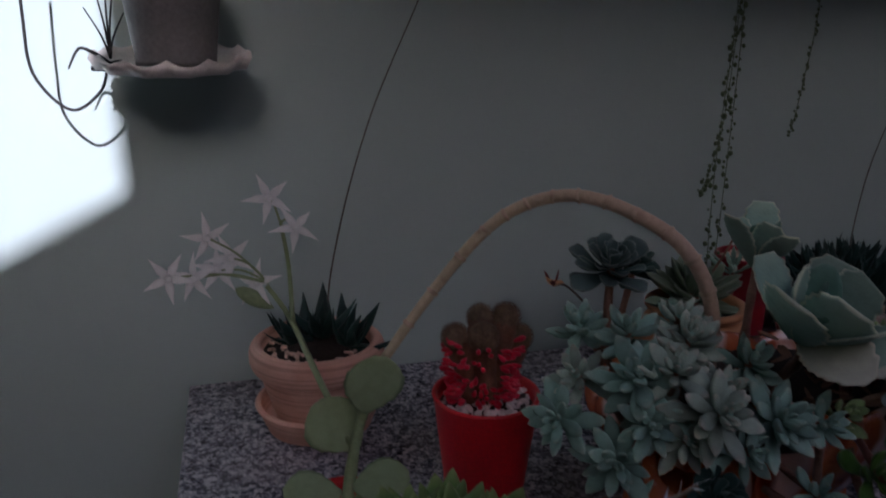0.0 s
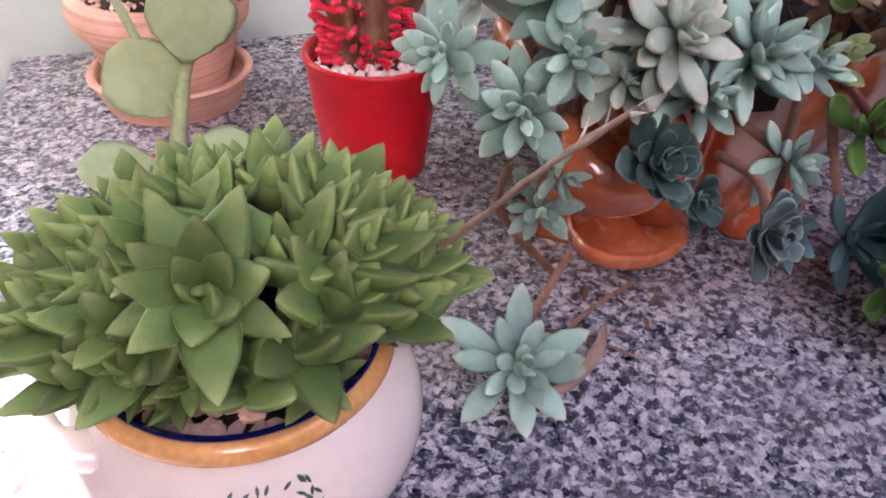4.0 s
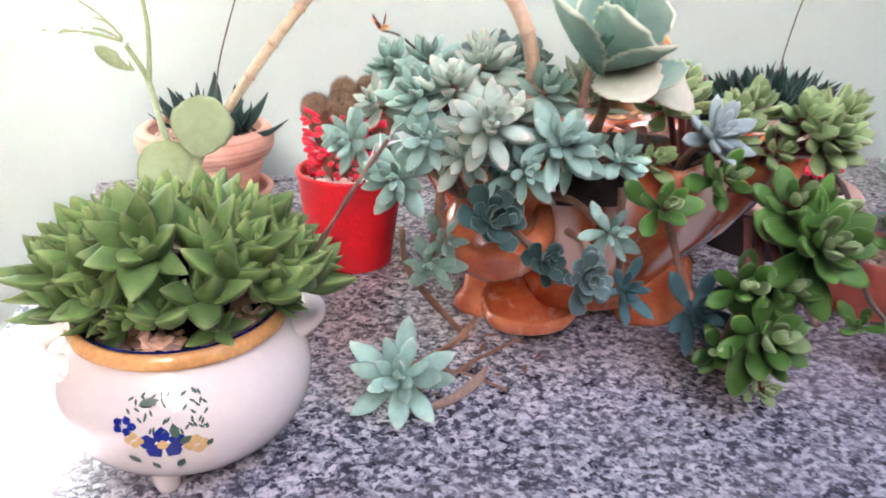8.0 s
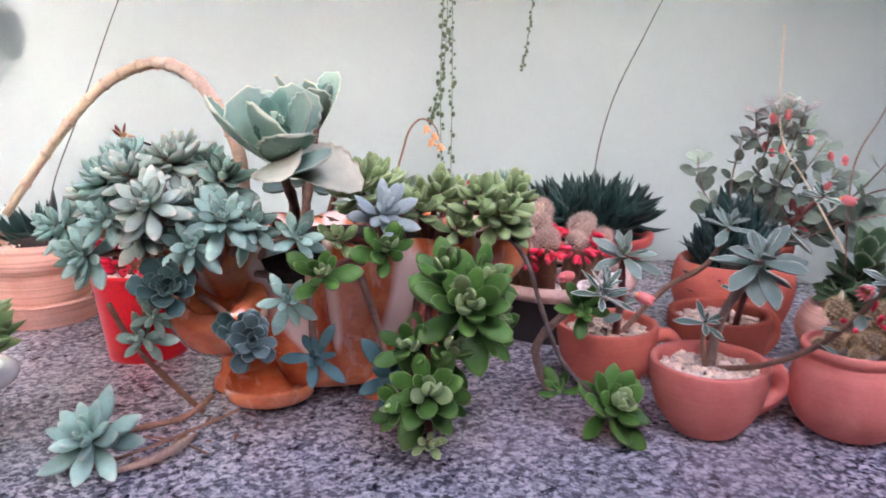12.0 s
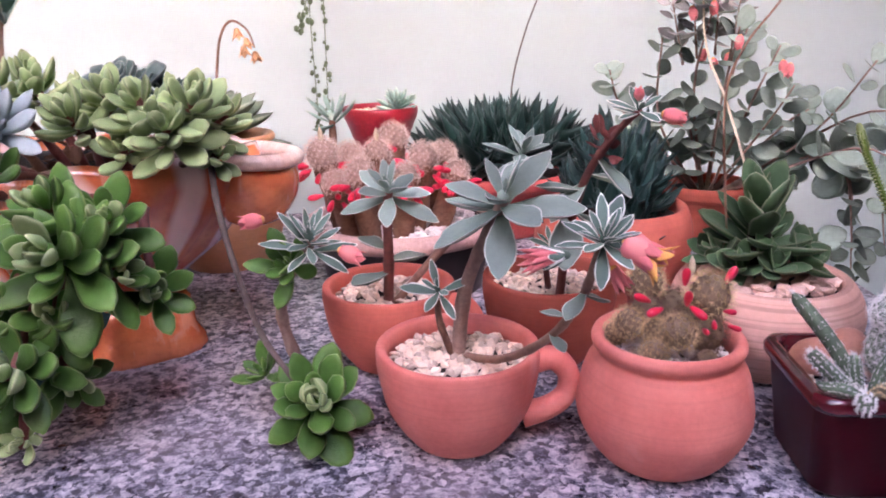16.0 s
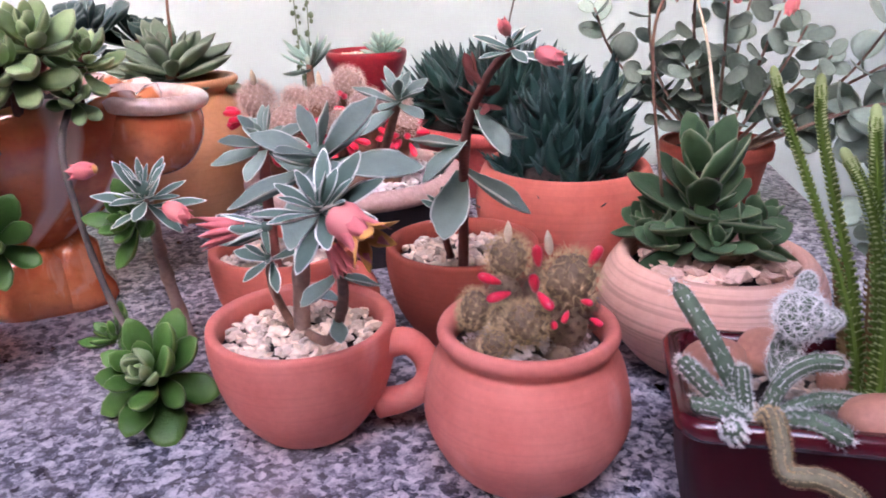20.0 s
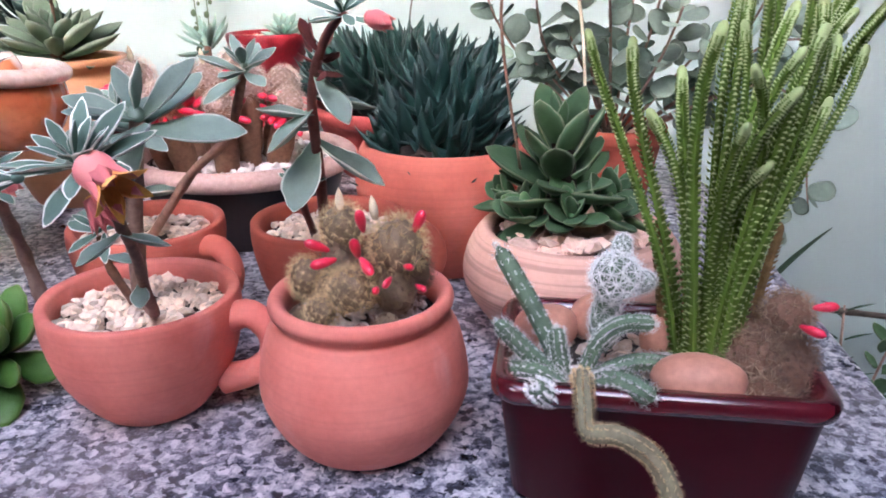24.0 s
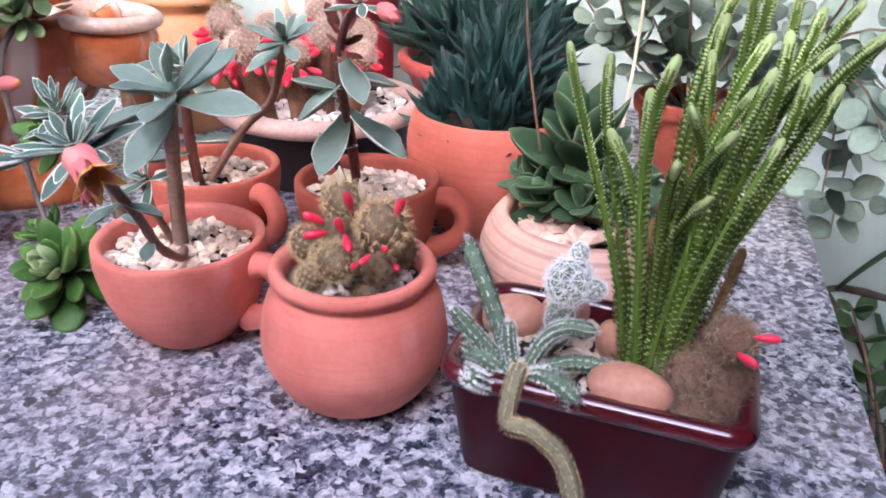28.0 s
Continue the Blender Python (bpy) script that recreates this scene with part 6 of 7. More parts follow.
# ---------------------------------------------------------------- cacti
def ball_cactus(parent, at, axis, r, tall, seed, spine_mat, flesh, spines=9, sp_len=0.32, bumps=110, lie=0.35, name="stem", fat=1.0):
    """A globe with warts, each with a star of spines."""
    rnd = random.Random(seed)
    pts = [Vector((math.cos(i * 2.39996) * math.sqrt(1 - z * z), math.sin(i * 2.39996) * math.sqrt(1 - z * z), z)) for i in range(bumps) for z in (1 - 2 * (i + 0.5) / bumps,)]
    bm = bmesh.new()
    bmesh.ops.create_icosphere(bm, subdivisions=4, radius=1)
    arr = np.array([p[:] for p in pts])
    for v in bm.verts:
        c = float((arr @ np.array(v.co.normalized()[:])).max())
        v.co = v.co * (1 + 0.11 * max(0.0, 1 - math.acos(min(1, c)) * math.sqrt(bumps) / 1.9))
    bmesh.ops.scale(bm, vec=(r, r, r * tall), verts=bm.verts)
    body = part(name, bm, flesh, parent, "", aim(at, axis, seed * 23))
    vs, fs = [], []
    for p in pts:
        if p.z < -0.6:
            continue
        base = Vector((p.x * r * 1.1, p.y * r * 1.1, p.z * r * 1.1 * tall))
        side = p.orthogonal().normalized()
        for k in range(spines):
            a = 6.283 * k / spines + rnd.uniform(-0.3, 0.3)
            d = (Matrix.Rotation(a, 3, p) @ side + p * lie * rnd.uniform(0.3, 2.0)).normalized()
            e = d.cross(p).normalized() * r * 0.013 * fat
            ln = r * sp_len * rnd.uniform(0.7, 1.2)
            o = len(vs)
            vs += [base - e, base + e, base + d * ln + p * r * 0.01, base + p * r * 0.03]
            fs += [(o, o + 1, o + 2), (o, o + 3, o + 2), (o + 1, o + 3, o + 2)]
    me = bpy.data.meshes.new("spine_coat")
    me.from_pydata(vs, [], fs)
    me.materials.append(spine_mat)
    tagged(piece("spine_coat", me, body, Matrix()), kind="stuff")
    return body


FRUIT = mesh_from(lathe([(0, 0), (0.0016, 0.001), (0.0031, 0.006), (0.0035, 0.010), (0.0026, 0.0135), (0, 0.015)], 10, 2), "fruit", M_FRUIT)
CREAM = mesh_from(lathe([(0, 0), (0.002, 0.001), (0.0036, 0.006), (0.0028, 0.013), (0, 0.018)], 10, 2), "bud", M_BUDWHITE)


def fruits(root, spots, mesh=FRUIT, size=1.0):
    for x, y, z, ax, ay, az in spots:
        piece("fruit" if mesh is FRUIT else "bud", mesh, root, aim((x, y, z), (ax, ay, az)) @ Matrix.Diagonal((size * 0.84, size * 0.84, size, 1)))


def fruit_ring(root, c, r, count, seed, size=1.0, lo=0.0, hi=0.9):
    rnd = random.Random(seed)
    rows = []
    for _ in range(count):
        a, z = rnd.uniform(math.pi * 0.95, math.pi * 2.05), rnd.uniform(lo, hi)
        d = Vector((math.cos(a) * math.sqrt(1 - z * z), math.sin(a) * math.sqrt(1 - z * z), z))
        rows.append((*(Vector(c) + d * r * 0.98), *(d + Vector((0, 0, 0.25)))))
    fruits(root, rows, size=size)


plant = thing("ball_cactus", (0.949, 0.357, TOP + 0.073), "clump of tan-spined ball cacti with red fruits", "cactus")
for i, (p, r, tall, coat) in enumerate((((-0.011, 0.016, 0.044), 0.0108, 1.15, M_SPINE_TAN), ((0.021, -0.008, 0.042), 0.0130, 1.15, M_SPINE_TAN), ((-0.002, -0.024, 0.020), 0.0108, 1.05, M_SPINE_TAN), ((-0.030, -0.004, 0.020), 0.0088, 1.2, M_SPINE_TAN),
                                        ((-0.018, -0.028, 0.010), 0.0078, 1.0, M_SPINE_TAN), ((-0.030, -0.020, 0.003), 0.0064, 1.0, M_SPINE_BROWN), ((-0.014, -0.014, 0.018), 0.0075, 1.1, M_SPINE_TAN), ((0.022, -0.014, 0.016), 0.0110, 1.2, M_SPINE_BROWN),
                                        ((0.008, 0.022, 0.020), 0.0110, 1.3, M_SPINE_BROWN), ((-0.014, 0.010, 0.022), 0.0100, 1.4, M_SPINE_BROWN), ((0.018, -0.030, 0.004), 0.0070, 1.0, M_SPINE_BROWN), ((0.006, -0.010, 0.018), 0.0085, 1.3, M_SPINE_BROWN),
                                        ((-0.034, 0.012, 0.008), 0.0080, 1.1, M_SPINE_TAN), ((0.030, 0.010, 0.018), 0.0090, 1.2, M_SPINE_BROWN), ((0.004, -0.036, 0.000), 0.0055, 1.0, M_SPINE_BROWN))):
    p = p if p[2] > 0.03 else (p[0] * 0.90, p[1] * 0.84, p[2] + 0.003)
    ball_cactus(plant, p, (p[0] * 6, p[1] * 6, 1), r * 0.90, tall, 400 + i, coat, M_CACTUS, spines=18, sp_len=0.58, bumps=84, lie=1.1, fat=0.6)
fruits(plant, [(0.0045, -0.010, 0.050, -0.1, -0.35, 1.0), (0.003, -0.019, 0.040, -0.1, -0.5, 0.9), (-0.014, -0.004, 0.038, -1.0, -0.3, 0.5), (-0.009, -0.013, 0.037, -0.9, -0.5, -0.1), (0.029, -0.010, 0.050, 0.4, -0.2, 0.9), (0.004, -0.021, 0.041, 0.5, -0.8, -0.3)], size=0.92)
fruits(plant, [(0.025, -0.021, 0.037, 0.5, -0.8, 0.2), (0.019, -0.023, 0.032, -0.3, -0.9, -0.2), (0.006, -0.037, 0.009, 0.2, -1.0, 0.0), (0.030, -0.018, 0.026, 0.6, -0.8, 0.0), (-0.030, -0.018, 0.004, -0.6, -0.8, 0.0), (0.012, -0.024, 0.027, 0.0, -1.0, 0.1)], size=0.62)
fruits(plant, [(-0.011, 0.014, 0.053, 0, -0.1, 1), (0.010, -0.006, 0.055, -0.1, -0.1, 1)], CREAM, 0.75)

plant = thing("ball_cactus", (0.240, 0.724, TOP + 0.098), "tall clump of brown ball cacti covered in red fruits", "cactus")
for i, (p, r) in enumerate((((-0.036, 0.002, 0.080), 0.0140), ((-0.008, -0.010, 0.082), 0.0165), ((0.022, 0.004, 0.098), 0.0140), ((-0.004, 0.016, 0.096), 0.0130), ((0.040, 0.006, 0.072), 0.0130))):
    ball_cactus(plant, p, (p[0] * 6, p[1] * 6 - 0.2, 1), r, 1.05, 420 + i, M_SPINE_BROWN, M_CACTUS, spines=11, sp_len=0.34, bumps=110, lie=0.4)
    part("trunk", tube([(p[0] * 0.35, p[1] * 0.5, -0.012), (p[0] * 0.6, p[1] * 0.8, p[2] * 0.45), p], (0.012, 0.013, 0.014), 10, 4, knots=0.1), M_DRY, plant, "brown corky cactus trunk")
rnd = random.Random(30)
rows = []
for k in range(130):
    a, z = rnd.uniform(math.pi * 0.9, math.pi * 2.1), rnd.uniform(0.0, 1.0)
    r = 0.024 + 0.006 * z + rnd.uniform(-0.003, 0.003)
    rows.append((-0.006 + r * 1.15 * math.cos(a), r * 0.9 * math.sin(a), 0.004 + z * 0.074, math.cos(a), math.sin(a), rnd.uniform(-0.3, 0.6)))
fruits(plant, rows, size=0.95)

plant = thing("ball_cactus", (0.765, 0.715, TOP + 0.066), "branching ball cacti with red fruits in a white-pebbled dish", "cactus")
rows = [((x - 0.765, y - 0.715, z - 0.822), r, 1.05) for x, y, z, r in (
    (0.697, 0.684, 0.908, 0.0165), (0.737, 0.640, 0.897, 0.0140), (0.768, 0.758, 0.913, 0.0155), (0.752, 0.712, 0.904, 0.0140), (0.800, 0.690, 0.902, 0.0150), (0.822, 0.728, 0.898, 0.0140),
    (0.782, 0.655, 0.890, 0.0125), (0.722, 0.725, 0.900, 0.0140), (0.712, 0.655, 0.884, 0.0125), (0.835, 0.695, 0.884, 0.0130))]
for i, (p, r, tall) in enumerate(rows):
    ball_cactus(plant, p, (p[0] * 4, p[1] * 4, 1), r * 0.90, tall, 440 + i, M_SPINE_GREY, M_CACTUS_PALE, spines=14, sp_len=0.50, bumps=120, lie=1.0, fat=0.7)
    part("trunk", tube([(p[0] * 0.7, p[1] * 0.7, -0.008), (p[0] * 0.85, p[1] * 0.85, p[2] * 0.5), p], (0.011, 0.012, 0.013), 10, 4, knots=0.1), M_DRY, plant, "brown corky cactus trunk")
    fruit_ring(plant, (p[0], p[1], p[2] - 0.006), r * 1.08, 9, 60 + i, 1.1, -0.9, 0.0)
fruits(plant, [(-0.068, -0.034, 0.100, 0, -0.2, 1), (-0.013, -0.006, 0.095, 0, -0.3, 1)], CREAM, 0.9)

plant = thing("ball_cactus", (1.148, 0.330, TOP + 0.060), "spent brown ball cactus with two red fruits", "cactus")
for i, (p, r) in enumerate((((0.005, -0.007, 0.033), 0.0098), ((-0.002, -0.004, 0.020), 0.0110), ((-0.012, -0.014, 0.014), 0.0110), ((0.002, -0.020, 0.008), 0.0100), ((-0.008, -0.026, 0.002), 0.0090), ((0.008, -0.010, 0.012), 0.0095))):
    ball_cactus(plant, p, (0.1 * i - 0.3, -0.3, 1), r, 0.9, 460 + i, M_SPINE_DULL if i % 2 == 0 else M_SPINE_BROWN, M_DRY, spines=20, sp_len=0.50 if i == 0 else 0.75, bumps=80, lie=0.9, fat=0.8)
fruits(plant, [(0.013, -0.012, 0.038, 1, -0.1, 0.12), (0.006, -0.018, 0.032, 0.75, -0.65, -0.1)], size=0.8)

plant = thing("web_cactus", (1.074, 0.340, TOP + 0.060), "small white cactus covered in woven pale spines", "cactus")
for i, (p, axis, r, tall) in enumerate((((0.0, -0.012, 0.048), (0.1, -0.3, 1), 0.0102, 1.1), ((-0.003, -0.009, 0.024), (0, 0, 1), 0.0068, 2.4), ((0.003, -0.006, 0.061), (0.1, 0, 1), 0.0042, 1.5), ((0.011, -0.014, 0.047), (1, 0, 0.15), 0.0050, 1.4))):
    ball_cactus(plant, p, axis, r, tall, 470 + i, M_SPINE_WHITE, M_FINGER, spines=13, sp_len=0.85, bumps=62, lie=0.10, fat=2.0)


def finger(parent, pts, r, seed, flesh=M_FINGER, ribs=9, spine=M_SPINE_WHITE, sp=0.55, name="stem"):
    """A ribbed cactus finger with rows of short bristles."""
    line = smooth_line(pts, 6)
    n, rnd = len(line), random.Random(seed)
    rings, side, vs, fs = [], None, [], []
    for i, p in enumerate(line):
        d = (line[min(i + 1, n - 1)] - line[max(i - 1, 0)]).normalized()
        side = d.orthogonal().normalized() if side is None else (side - d * side.dot(d)).normalized()
        other = d.cross(side)
        f = i / (n - 1)
        rr = r * (0.8 + 0.2 * math.sin(f * 2.6)) * (1 if f < 0.86 else math.sqrt(max(0.03, 1 - ((f - 0.86) / 0.14) ** 2)))
        ring = []
        for s in range(ribs * 2):
            a = math.pi * s / ribs
            w = 1.0 if s % 2 == 0 else 0.84
            out = side * math.cos(a) + other * math.sin(a)
            ring.append(p + out * rr * w)
            if s % 2 == 0:
                for u in range(2):
                    base = p + out * rr + d * (u * 0.5 * (line[1] - line[0]).length)
                    for _ in range(5):
                        way = (out + Vector((rnd.uniform(-1, 1), rnd.uniform(-1, 1), rnd.uniform(-1, 1))) * 0.9).normalized()
                        e = way.cross(d).normalized() * r * 0.045
                        o = len(vs)
                        vs += [base - e, base + e, base + way * r * sp]
                        fs.append((o, o + 1, o + 2))
        rings.append(ring)
    body = part(name, rings_mesh(rings), flesh, parent)
    me = bpy.data.meshes.new("spine_coat")
    me.from_pydata(vs, [], fs)
    me.materials.append(spine)
    tagged(piece("spine_coat", me, body, Matrix()), kind="stuff")


plant = thing("finger_cactus", (1.056, 0.310, TOP + 0.060), "grey-green finger cactus with pale bristles and one trailing stem", "cactus")
finger(plant, [(-0.004, 0.002, 0.0), (-0.018, 0.012, 0.030), (-0.037, 0.032, 0.058)], 0.00468, 1)
finger(plant, [(-0.006, 0.0, 0.002), (-0.022, 0.002, 0.016), (-0.038, 0.004, 0.032)], 0.00454, 2)
finger(plant, [(-0.006, -0.004, 0.002), (-0.020, -0.002, 0.010), (-0.032, 0.006, 0.006)], 0.00468, 3)
finger(plant, [(0.002, 0.002, 0.002), (0.010, 0.004, 0.022), (0.020, 0.002, 0.032), (0.034, 0.002, 0.032)], 0.00427, 4)
finger(plant, [(0.004, 0.002, 0.002), (0.024, 0.002, 0.012), (0.042, 0.004, 0.010), (0.054, 0.008, 0.004)], 0.00454, 5)
finger(plant, [(0.004, -0.006, 0.004), (0.016, -0.016, 0.013), (0.030, -0.026, 0.010)], 0.00537, 6)
finger(plant, [(-0.004, 0.004, 0.0), (-0.008, 0.004, 0.015), (-0.010, 0.006, 0.028)], 0.00413, 7)
finger(plant, [(-0.008, -0.008, 0.002), (-0.016, -0.020, 0.008), (-0.022, -0.030, 0.018)], 0.00454, 8)
finger(plant, [(0.0, 0.0, 0.0), (0.0, -0.014, 0.014), (-0.001, -0.030, 0.012), (0.0, -0.040, 0.003), (0.012, -0.046, 0.005), (0.026, -0.050, -0.004), (0.034, -0.058, -0.022), (0.037, -0.064, -0.042), (0.046, -0.075, -0.053)], 0.0044, 9, M_TAIL, 8, M_SPINE_TAN, 0.45, "trailing_stem")


def mossy_stem(parent, pts, r, seed, mat):
    """A thin stem wrapped in four ranks of tiny overlapping scale leaves, with a blunt smooth tip."""
    line = smooth_line(pts, 3)
    total = sum((b - a).length for a, b in zip(line, line[1:]))
    steps = max(12, int(total / 0.0013))
    bm = tube(pts, (r * 0.55, r * 0.52, r * 0.5), 5, 3)
    side, rnd = None, random.Random(seed)
    for i in range(steps):
        f = i / (steps - 1) * (len(line) - 1)
        j = min(int(f), len(line) - 2)
        p, d = line[j].lerp(line[j + 1], f - j), (line[j + 1] - line[j]).normalized()
        side = d.orthogonal().normalized() if side is None else (side - d * side.dot(d)).normalized()
        other = d.cross(side)
        rr = r * (1.0 - 0.22 * i / (steps - 1))
        for k in range(2):
            a = k * math.pi + (i % 2) * math.pi / 2 + seed + rnd.uniform(-0.12, 0.12)
            out = side * math.cos(a) + other * math.sin(a)
            tan = d.cross(out)
            foot = p + out * rr * 0.35 - d * rr * 0.15
            tip = p + out * rr * rnd.uniform(1.08, 1.30) + d * rr * 0.62
            w = tan * rr * 0.58
            mid = p + out * rr * 0.72 + d * rr * 0.10
            q = [bm.verts.new(v) for v in (foot, mid - w, tip, mid + w, mid + out * rr * 0.16 - d * rr * 0.22)]
            bm.faces.new((q[0], q[1], q[4]))
            bm.faces.new((q[1], q[2], q[4]))
            bm.faces.new((q[2], q[3], q[4]))
            bm.faces.new((q[3], q[0], q[4]))
    core = len(bm.verts) - steps * 10
    # blunt pale end
    d = (line[-1] - line[-2]).normalized()
    e = line[-1]
    club = len(bm.verts)
    tube([e - d * r * 1.5, e, e + d * r * 1.2, e + d * r * 1.8], (r * 0.60, r * 0.70, r * 0.62, r * 0.2), 8, 3, bm=bm)
    me = bpy.data.meshes.new("stem")
    bm.to_mesh(me)
    bm.free()
    me.materials.append(mat)
    rim = me.attributes.new("rim", "FLOAT", "POINT")
    for i in range(core, len(me.vertices)):
        rim.data[i].value = 0.53 if i >= club else (0.0, 0.30, 1.0, 0.30, 0.1)[(i - core) % 5]
    for poly in me.polygons:
        poly.use_smooth = poly.vertices[0] >= club
    return piece("stem", me, parent, Matrix())


plant = thing("watch_chain_plant", (1.116, 0.334, TOP + 0.060), "tall bushy clump of bright green scaly upright stems", "succulent")
rnd = random.Random(9)
tips = [(-0.055, 0.031, 0.152), (-0.036, 0.026, 0.148), (-0.029, 0.001, 0.120), (-0.010, -0.014, 0.157), (-0.004, -0.039, 0.123), (0.007, 0.006, 0.157), (0.022, -0.014, 0.148), (0.014, -0.034, 0.135), (0.034, -0.004, 0.168),
        (0.040, 0.026, 0.182), (0.054, 0.016, 0.162), (0.063, 0.026, 0.179), (0.082, 0.036, 0.169), (0.014, 0.031, 0.182), (0.022, 0.026, 0.188), (0.065, 0.046, 0.171), (0.073, 0.021, 0.167), (0.000, -0.034, 0.144),
        (0.026, -0.024, 0.157), (0.053, 0.041, 0.173), (0.030, 0.036, 0.190), (0.010, 0.015, 0.170), (0.046, 0.006, 0.150), (0.028, 0.012, 0.164), (0.060, 0.010, 0.146), (-0.016, 0.012, 0.136), (0.036, -0.016, 0.128), (0.010, -0.026, 0.104)]
for i, (x, y, z) in enumerate(tips):
    foot = (x * 0.15 + rnd.uniform(-0.004, 0.004), y * 0.12 - 0.010 + rnd.uniform(-0.008, 0.006), -0.006)
    sway, dip = rnd.uniform(-0.010, 0.010), rnd.uniform(-0.008, 0.008)
    foot, tip = Vector(foot), Vector((x, y, z))
    mids = [foot.lerp(tip, u) + Vector((sway * v, dip * v, (z + 0.006) * (h - u))) for u, h, v in ((0.14, 0.34, 0.5), (0.46, 0.68, 1.0), (0.78, 0.89, 0.7))]
    mossy_stem(plant, [foot, *mids, tip], rnd.uniform(0.0031, 0.0038), i, M_CRASSULA)
for i in range(5):
    mossy_stem(plant, [(-0.012 + 0.008 * i, -0.004, -0.004), (-0.016 + 0.011 * i, 0.004, 0.03), (-0.020 + 0.014 * i, 0.012, 0.062 + 0.01 * (i % 2))], 0.0042, 50 + i, M_CRASSULA_DRY)


# ---------------------------------------------------------------- shrub with round leaves, and hanging things
def leafy_branch(root, pts, pairs, size, leaf, r=0.0016, seed=0, from_=0.25):
    rnd = random.Random(seed)
    br = part("branch", tube(pts, (r * 1.4, r * 0.85, r * 0.55), 6, 5), M_STEM_GREY, root)
    line = smooth_line(pts, 8)
    for i in range(pairs):
        f = from_ + (1 - from_) * i / max(pairs - 1, 1)
        j = min(int(f * (len(line) - 1)), len(line) - 2)
        p, d = line[j], (line[j + 1] - line[j]).normalized()
        for k in range(2):
            ln = size * rnd.uniform(0.7, 1.15) * (1.1 - 0.4 * f)
            out = (Matrix.Rotation(rnd.uniform(-0.4, 0.4) + i * 1.57 + k * math.pi, 3, d) @ d.orthogonal().normalized() + d * 0.5).normalized()
            up = (Vector((rnd.uniform(-0.5, 0.5), -0.6, 0.7)))
            x = out.cross(up).normalized()
            z = x.cross(out)
            m = Matrix((x, out, z)).transposed().to_4x4()
            m.translation = p + out * ln * 0.15
            piece("leaf", leaf, br, m @ Matrix.Diagonal((ln, ln, ln, 1)))
    return br


S = (1.16, 0.84, TOP + 0.065)
plant = thing("round_leaved_shrub", S, "loose grey-green shrub with round leaves and pink bells", "plant")
for i, (end, bow, pairs) in enumerate((((1.100, 0.70, 1.050), (-0.02, 0, 0.02), 9), ((1.115, 0.675, 1.020), (0.0, 0, 0.02), 9), ((1.060, 0.74, 1.010), (-0.03, 0, 0.0), 9), ((1.015, 0.78, 0.975), (-0.04, 0, 0.02), 8),
                                       ((1.180, 0.72, 1.000), (0.01, 0, 0.02), 8), ((1.262, 0.680, 0.985), (0.03, -0.01, 0.0), 7), ((1.300, 0.650, 0.930), (0.04, -0.02, 0.05), 7), ((1.285, 0.62, 0.870), (0.04, -0.03, 0.05), 8), ((1.350, 0.75, 0.760), (0.06, -0.02, 0.09), 8),
                                       ((1.23, 0.74, 0.93), (0.03, 0, 0.03), 7),
                                       ((1.10, 0.76, 0.93), (-0.01, -0.01, 0.02), 8), 
                                       ((1.19, 0.70, 0.96), (0.01, -0.02, 0.02), 8), ((1.07, 0.80, 0.90), (-0.03, 0.0, 0.03), 7), ((1.17, 0.78, 1.02), (0.0, 0.0, 0.02), 8), ((1.275, 0.695, 0.780), (0.05, -0.02, 0.08), 8), ((1.300, 0.730, 0.735), (0.06, -0.01, 0.10), 8))):
    e = Vector(end) - Vector(S)
    leafy_branch(plant, [(e.x * 0.08, e.y * 0.08, 0.0), tuple(e * 0.5 + Vector(bow)), tuple(e)], pairs - 1 if end[2] < 0.9 else pairs - 2, 0.042 if end[2] < 0.9 else 0.032, F_SHRUB, seed=500 + i)
for i, (x, y, z) in enumerate(((1.075, 0.70, 1.055), (1.100, 0.695, 1.060), (1.120, 0.690, 1.050), (1.060, 0.715, 1.045))):
    e = Vector((x, y, z)) - Vector(S)
    leafy_branch(plant, [tuple(e * 0.72), tuple(e * 0.87), tuple(e)], 6, 0.022, F_MAUVE, 0.001, 560 + i)
for i, p in enumerate(((1.112, 0.665, 1.012), (1.095, 0.695, 1.045), (1.133, 0.78, 0.985), (1.120, 0.775, 0.995), (1.15, 0.78, 0.99), (1.075, 0.70, 1.04), (1.16, 0.655, 0.985), (1.18, 0.71, 0.985))):
    coral_flower(plant, Vector(p) - Vector(S), (0.2 * (i % 3 - 1), -0.2, -1), 0.0135, 2, i, F_PINK)


def pearl_string(root, pts, seed, size=0.0034):
    """One hanging strand with bead leaves on both sides."""
    rnd = random.Random(seed)
    bm = tube(pts, 0.0007, 5, 6)
    line = smooth_line(pts, 34)
    for i, p in enumerate(line):
        if rnd.random() < 0.22:
            continue
        off = Vector((rnd.uniform(-1, 1), rnd.uniform(-1, 1), rnd.uniform(-0.5, 0.5))).normalized() * size * 1.3
        s = size * rnd.uniform(0.45, 1.2)
        bmesh.ops.create_icosphere(bm, subdivisions=1, radius=s, matrix=Matrix.Translation(p + off) @ Matrix.Diagonal((1, 1, 1.25, 1)))
    part("strand", bm, L_PEARL, root, "thin strand of bead-like leaves")


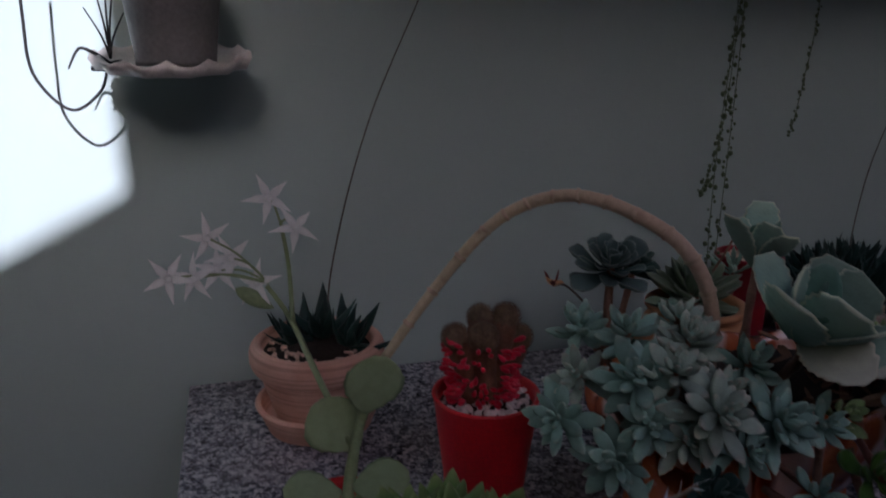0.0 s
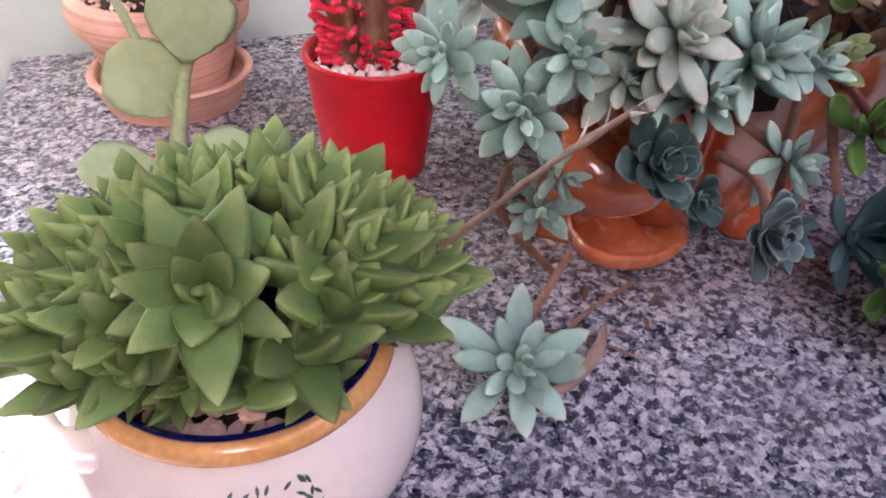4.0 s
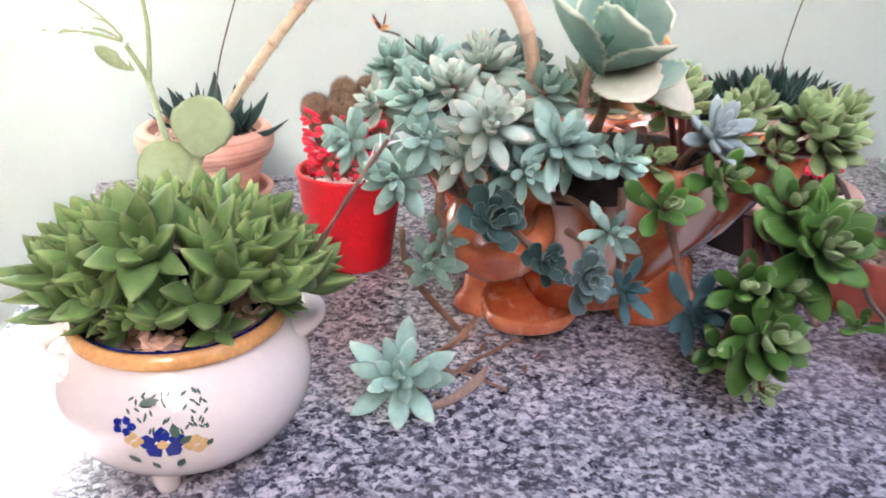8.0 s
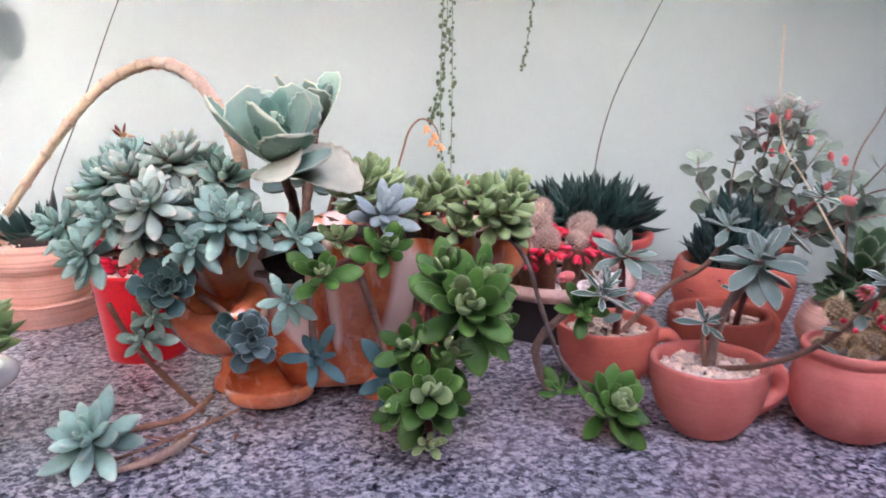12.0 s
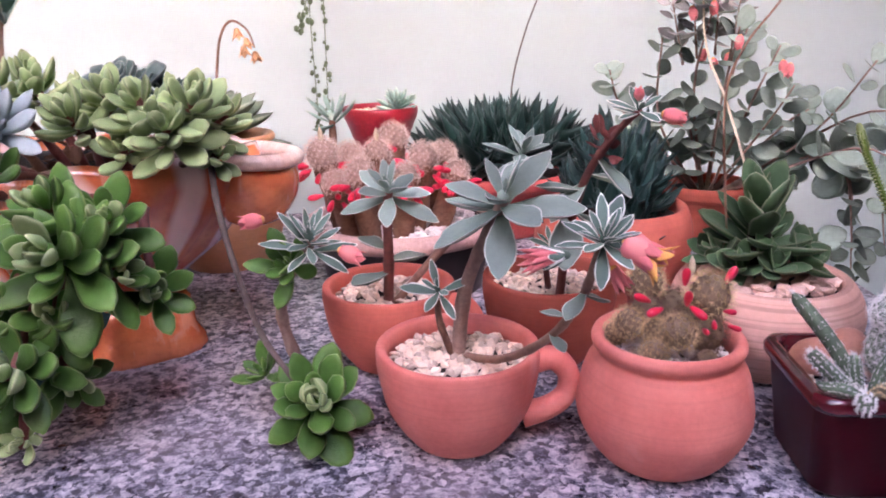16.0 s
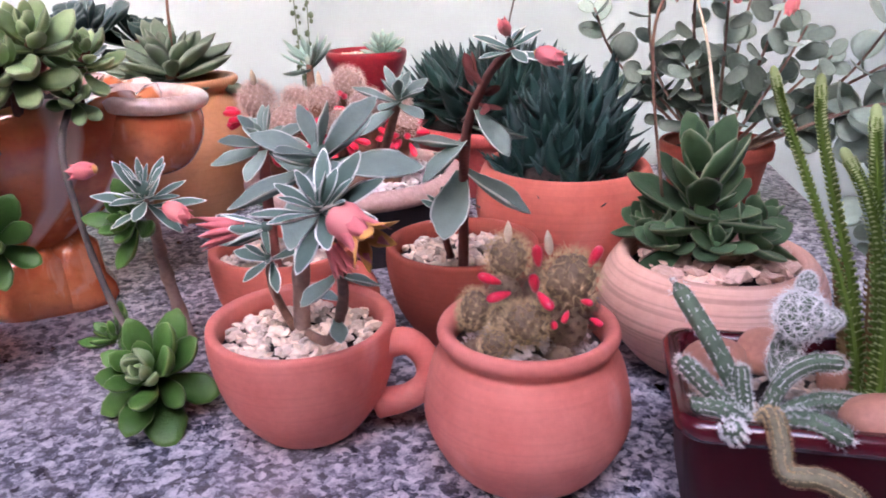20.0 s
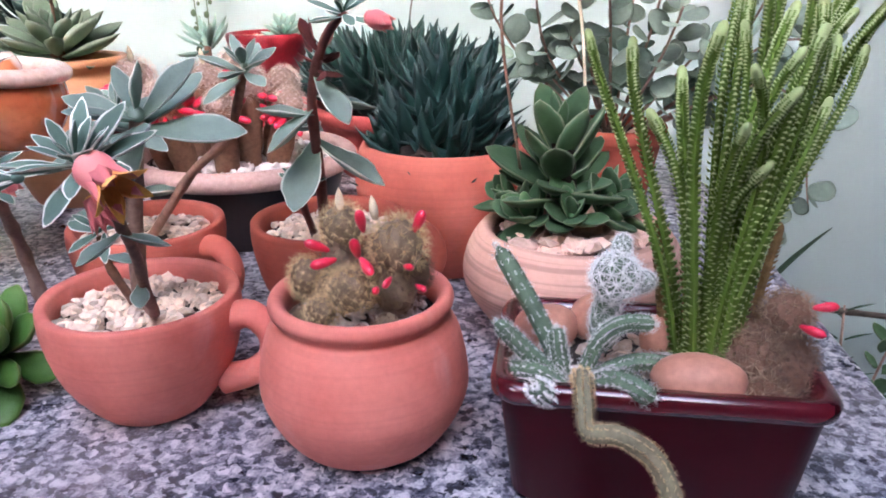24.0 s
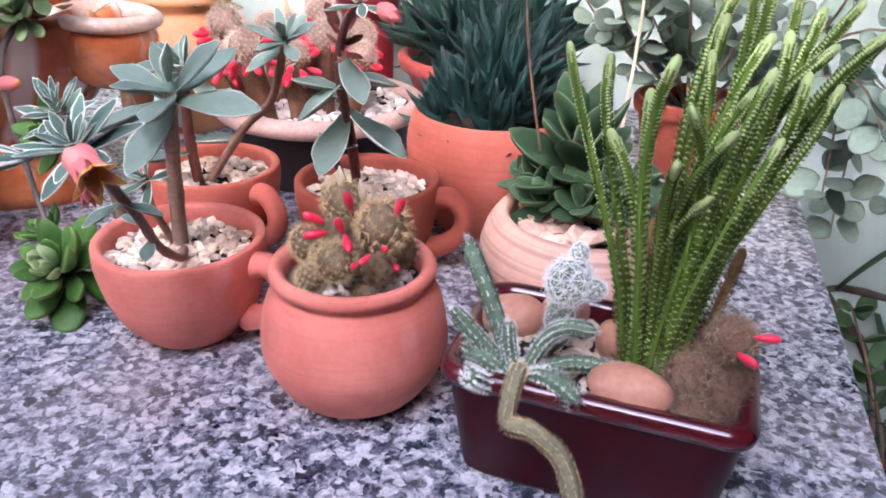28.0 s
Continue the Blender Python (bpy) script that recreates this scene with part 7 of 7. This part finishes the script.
P = (0.665, WALL, 1.62)
plant = thing("string_of_pearls", P, "hanging strands of small round bead leaves", "plant")
pearl_string(plant, [(0.0, 0.0, 0.0), (0.0, -0.10, -0.06), (0.004, -0.125, -0.30), (-0.004, -0.125, -0.55), (0.000, -0.125, -0.745)], 1)
pearl_string(plant, [(0.004, 0.0, 0.0), (0.012, -0.10, -0.06), (0.014, -0.125, -0.30), (0.015, -0.125, -0.52), (0.012, -0.125, -0.715)], 2)
pearl_string(plant, [(-0.004, 0.0, 0.0), (0.008, -0.09, -0.06), (0.010, -0.12, -0.28), (0.004, -0.12, -0.50), (-0.022, -0.12, -0.60)], 3)
P = (0.82, WALL, 1.60)
plant = thing("string_of_pearls", P, "short hanging strand with few bead leaves", "plant")
pearl_string(plant, [(0.0, 0.0, 0.0), (0.0, -0.09, -0.08), (0.004, -0.10, -0.30), (-0.006, -0.10, -0.42), (-0.018, -0.10, -0.50)], 4, 0.0022)

# wall bracket with a scalloped plate and a grey pot
B0 = (-0.082, WALL, 1.15)
br = thing("iron_bracket", B0, "black wrought-iron wall bracket with curled scrolls", "bracket")
part("arm", tube([(0.0, 0.0, 0.0550), (0.0, -0.06, 0.0552), (0.0, -0.11, 0.0552), (-0.05, -0.115, 0.0552), (-0.09, -0.12, 0.0560)], 0.003, 8, 5), M_WIRE, br)
part("back_plate", box(-0.010, -0.004, 0.048, 0.010, 0.0, 0.062, 0.001), M_WIRE, br, smooth=False)
part("scroll", tube([(-0.04, -0.06, 0.058), (-0.07, -0.10, 0.062), (-0.082, -0.125, 0.030), (-0.116, -0.125, 0.010), (-0.150, -0.125, 0.050), (-0.153, -0.125, 0.112), (-0.150, -0.125, 0.19)], 0.0018, 7, 8), M_WIRE, br, "thin curled wire")
part("scroll", tube([(-0.066, -0.11, 0.058), (-0.085, -0.125, 0.074), (-0.100, -0.125, 0.078), (-0.113, -0.125, 0.056)], (0.0026, 0.002, 0.001), 7, 6), M_WIRE, br, "thin curled wire")
plate = thing("scalloped_plate", (-0.082, 0.965, 1.207), "white lacquered plate with a scalloped edge on a bracket", "plate")
plate.matrix_basis = pose(-0.082, 0.965, 1.207, 7, 0, 0)
rg = []
for f, z in ((0.3, 0.0), (0.72, 0.0), (0.80, 0.008), (0.86, 0.020), (0.83, 0.021), (0.76, 0.010), (0.70, 0.004), (0.3, 0.003)):
    rg.append([(0.103 * f * math.cos(2 * math.pi * i / 96) * (1 + (0.05 * abs(math.sin(12 * math.pi * i / 96)) if f > 0.79 else 0)), 0.103 * f * math.sin(2 * math.pi * i / 96) * (1 + (0.05 * abs(math.sin(12 * math.pi * i / 96)) if f > 0.79 else 0)), z - (0.007 * abs(math.sin(12 * math.pi * i / 96)) if f > 0.79 else 0)) for i in range(96)])
part("dish", rings_mesh(rg), M_WHITEMETAL, plate)
pot("grey_pot", (-0.078, 0.965, 1.2125), [(0, 0), (0.044, 0), (0.046, 0.003), (0.056, 0.085), (0.061, 0.088), (0.062, 0.104), (0.059, 0.105), (0.055, 0.09), (0, 0.085)], M_GREYPOT, "grey plastic pot on a scalloped plate", (0.055, 0.094), k=2)
plant = thing("wiry_plant", (-0.150, 0.955, 1.213), "bare wiry stems on a scalloped plate", "plant")
for i, e in enumerate(((-0.010, 0.0, 0.085), (0.012, 0.0, 0.09), (-0.022, -0.005, 0.06), (0.020, -0.005, 0.055), (0.002, 0.0, 0.10))):
    part("stem", tube([(0, 0, 0.004), (e[0] * 0.3, e[1], e[2] * 0.5), e], (0.0016, 0.0012, 0.0008), 6, 4), M_WIRE, plant)

# plants standing on the floor beyond the table
F = (1.52, 0.92, 0.0)
pot("floor_pot", F, [(0, 0), (0.09, 0), (0.10, 0.01), (0.13, 0.22), (0.14, 0.23), (0.142, 0.26), (0.13, 0.262), (0.122, 0.24), (0, 0.22)], M_CLAY_ORANGE, "large terracotta pot standing on the floor", (0.122, 0.235), k=2)
plant = thing("floor_plant", (1.52, 0.92, 0.235), "dark leafy plant with woody stems growing on the floor", "plant")
for i, (x, y, z) in enumerate(((-0.10, 0.05, 0.30), (0.02, 0.08, 0.30), (0.08, 0.05, 0.26), (-0.02, -0.04, 0.24), (0.12, -0.02, 0.22), (-0.06, -0.02, 0.2))):
    leafy_branch(plant, [(x * 0.1, y * 0.1, 0), (x * 0.5, y * 0.5, z * 0.6), (x, y, z)], 8, 0.05, F_STRAP if i % 2 else F_BOWL, 0.003, 600 + i)
for az, el, ln, p in ((28, 40, 0.16, (-0.13, 0.03, 0.33)), (-60, 50, 0.25, (0.0, 0.0, 0.1)), (100, 48, 0.26, (0.0, 0.0, 0.1))):
    piece("leaf", F_STRAP, plant, pose(*p, 0, 0, az - 90) @ pose(0, 0, 0, el, 0, 0) @ Matrix.Diagonal((ln * 0.6, ln, ln * 0.6, 1)))
part("stem", tube([(0.0, 0.0, 0.0), (-0.06, 0.05, 0.22), (-0.13, 0.06, 0.315), (0.02, 0.08, 0.29), (0.15, 0.09, 0.27)], (0.006, 0.005, 0.004), 8, 5, knots=0.2), M_STALK, plant, "dark woody stem")
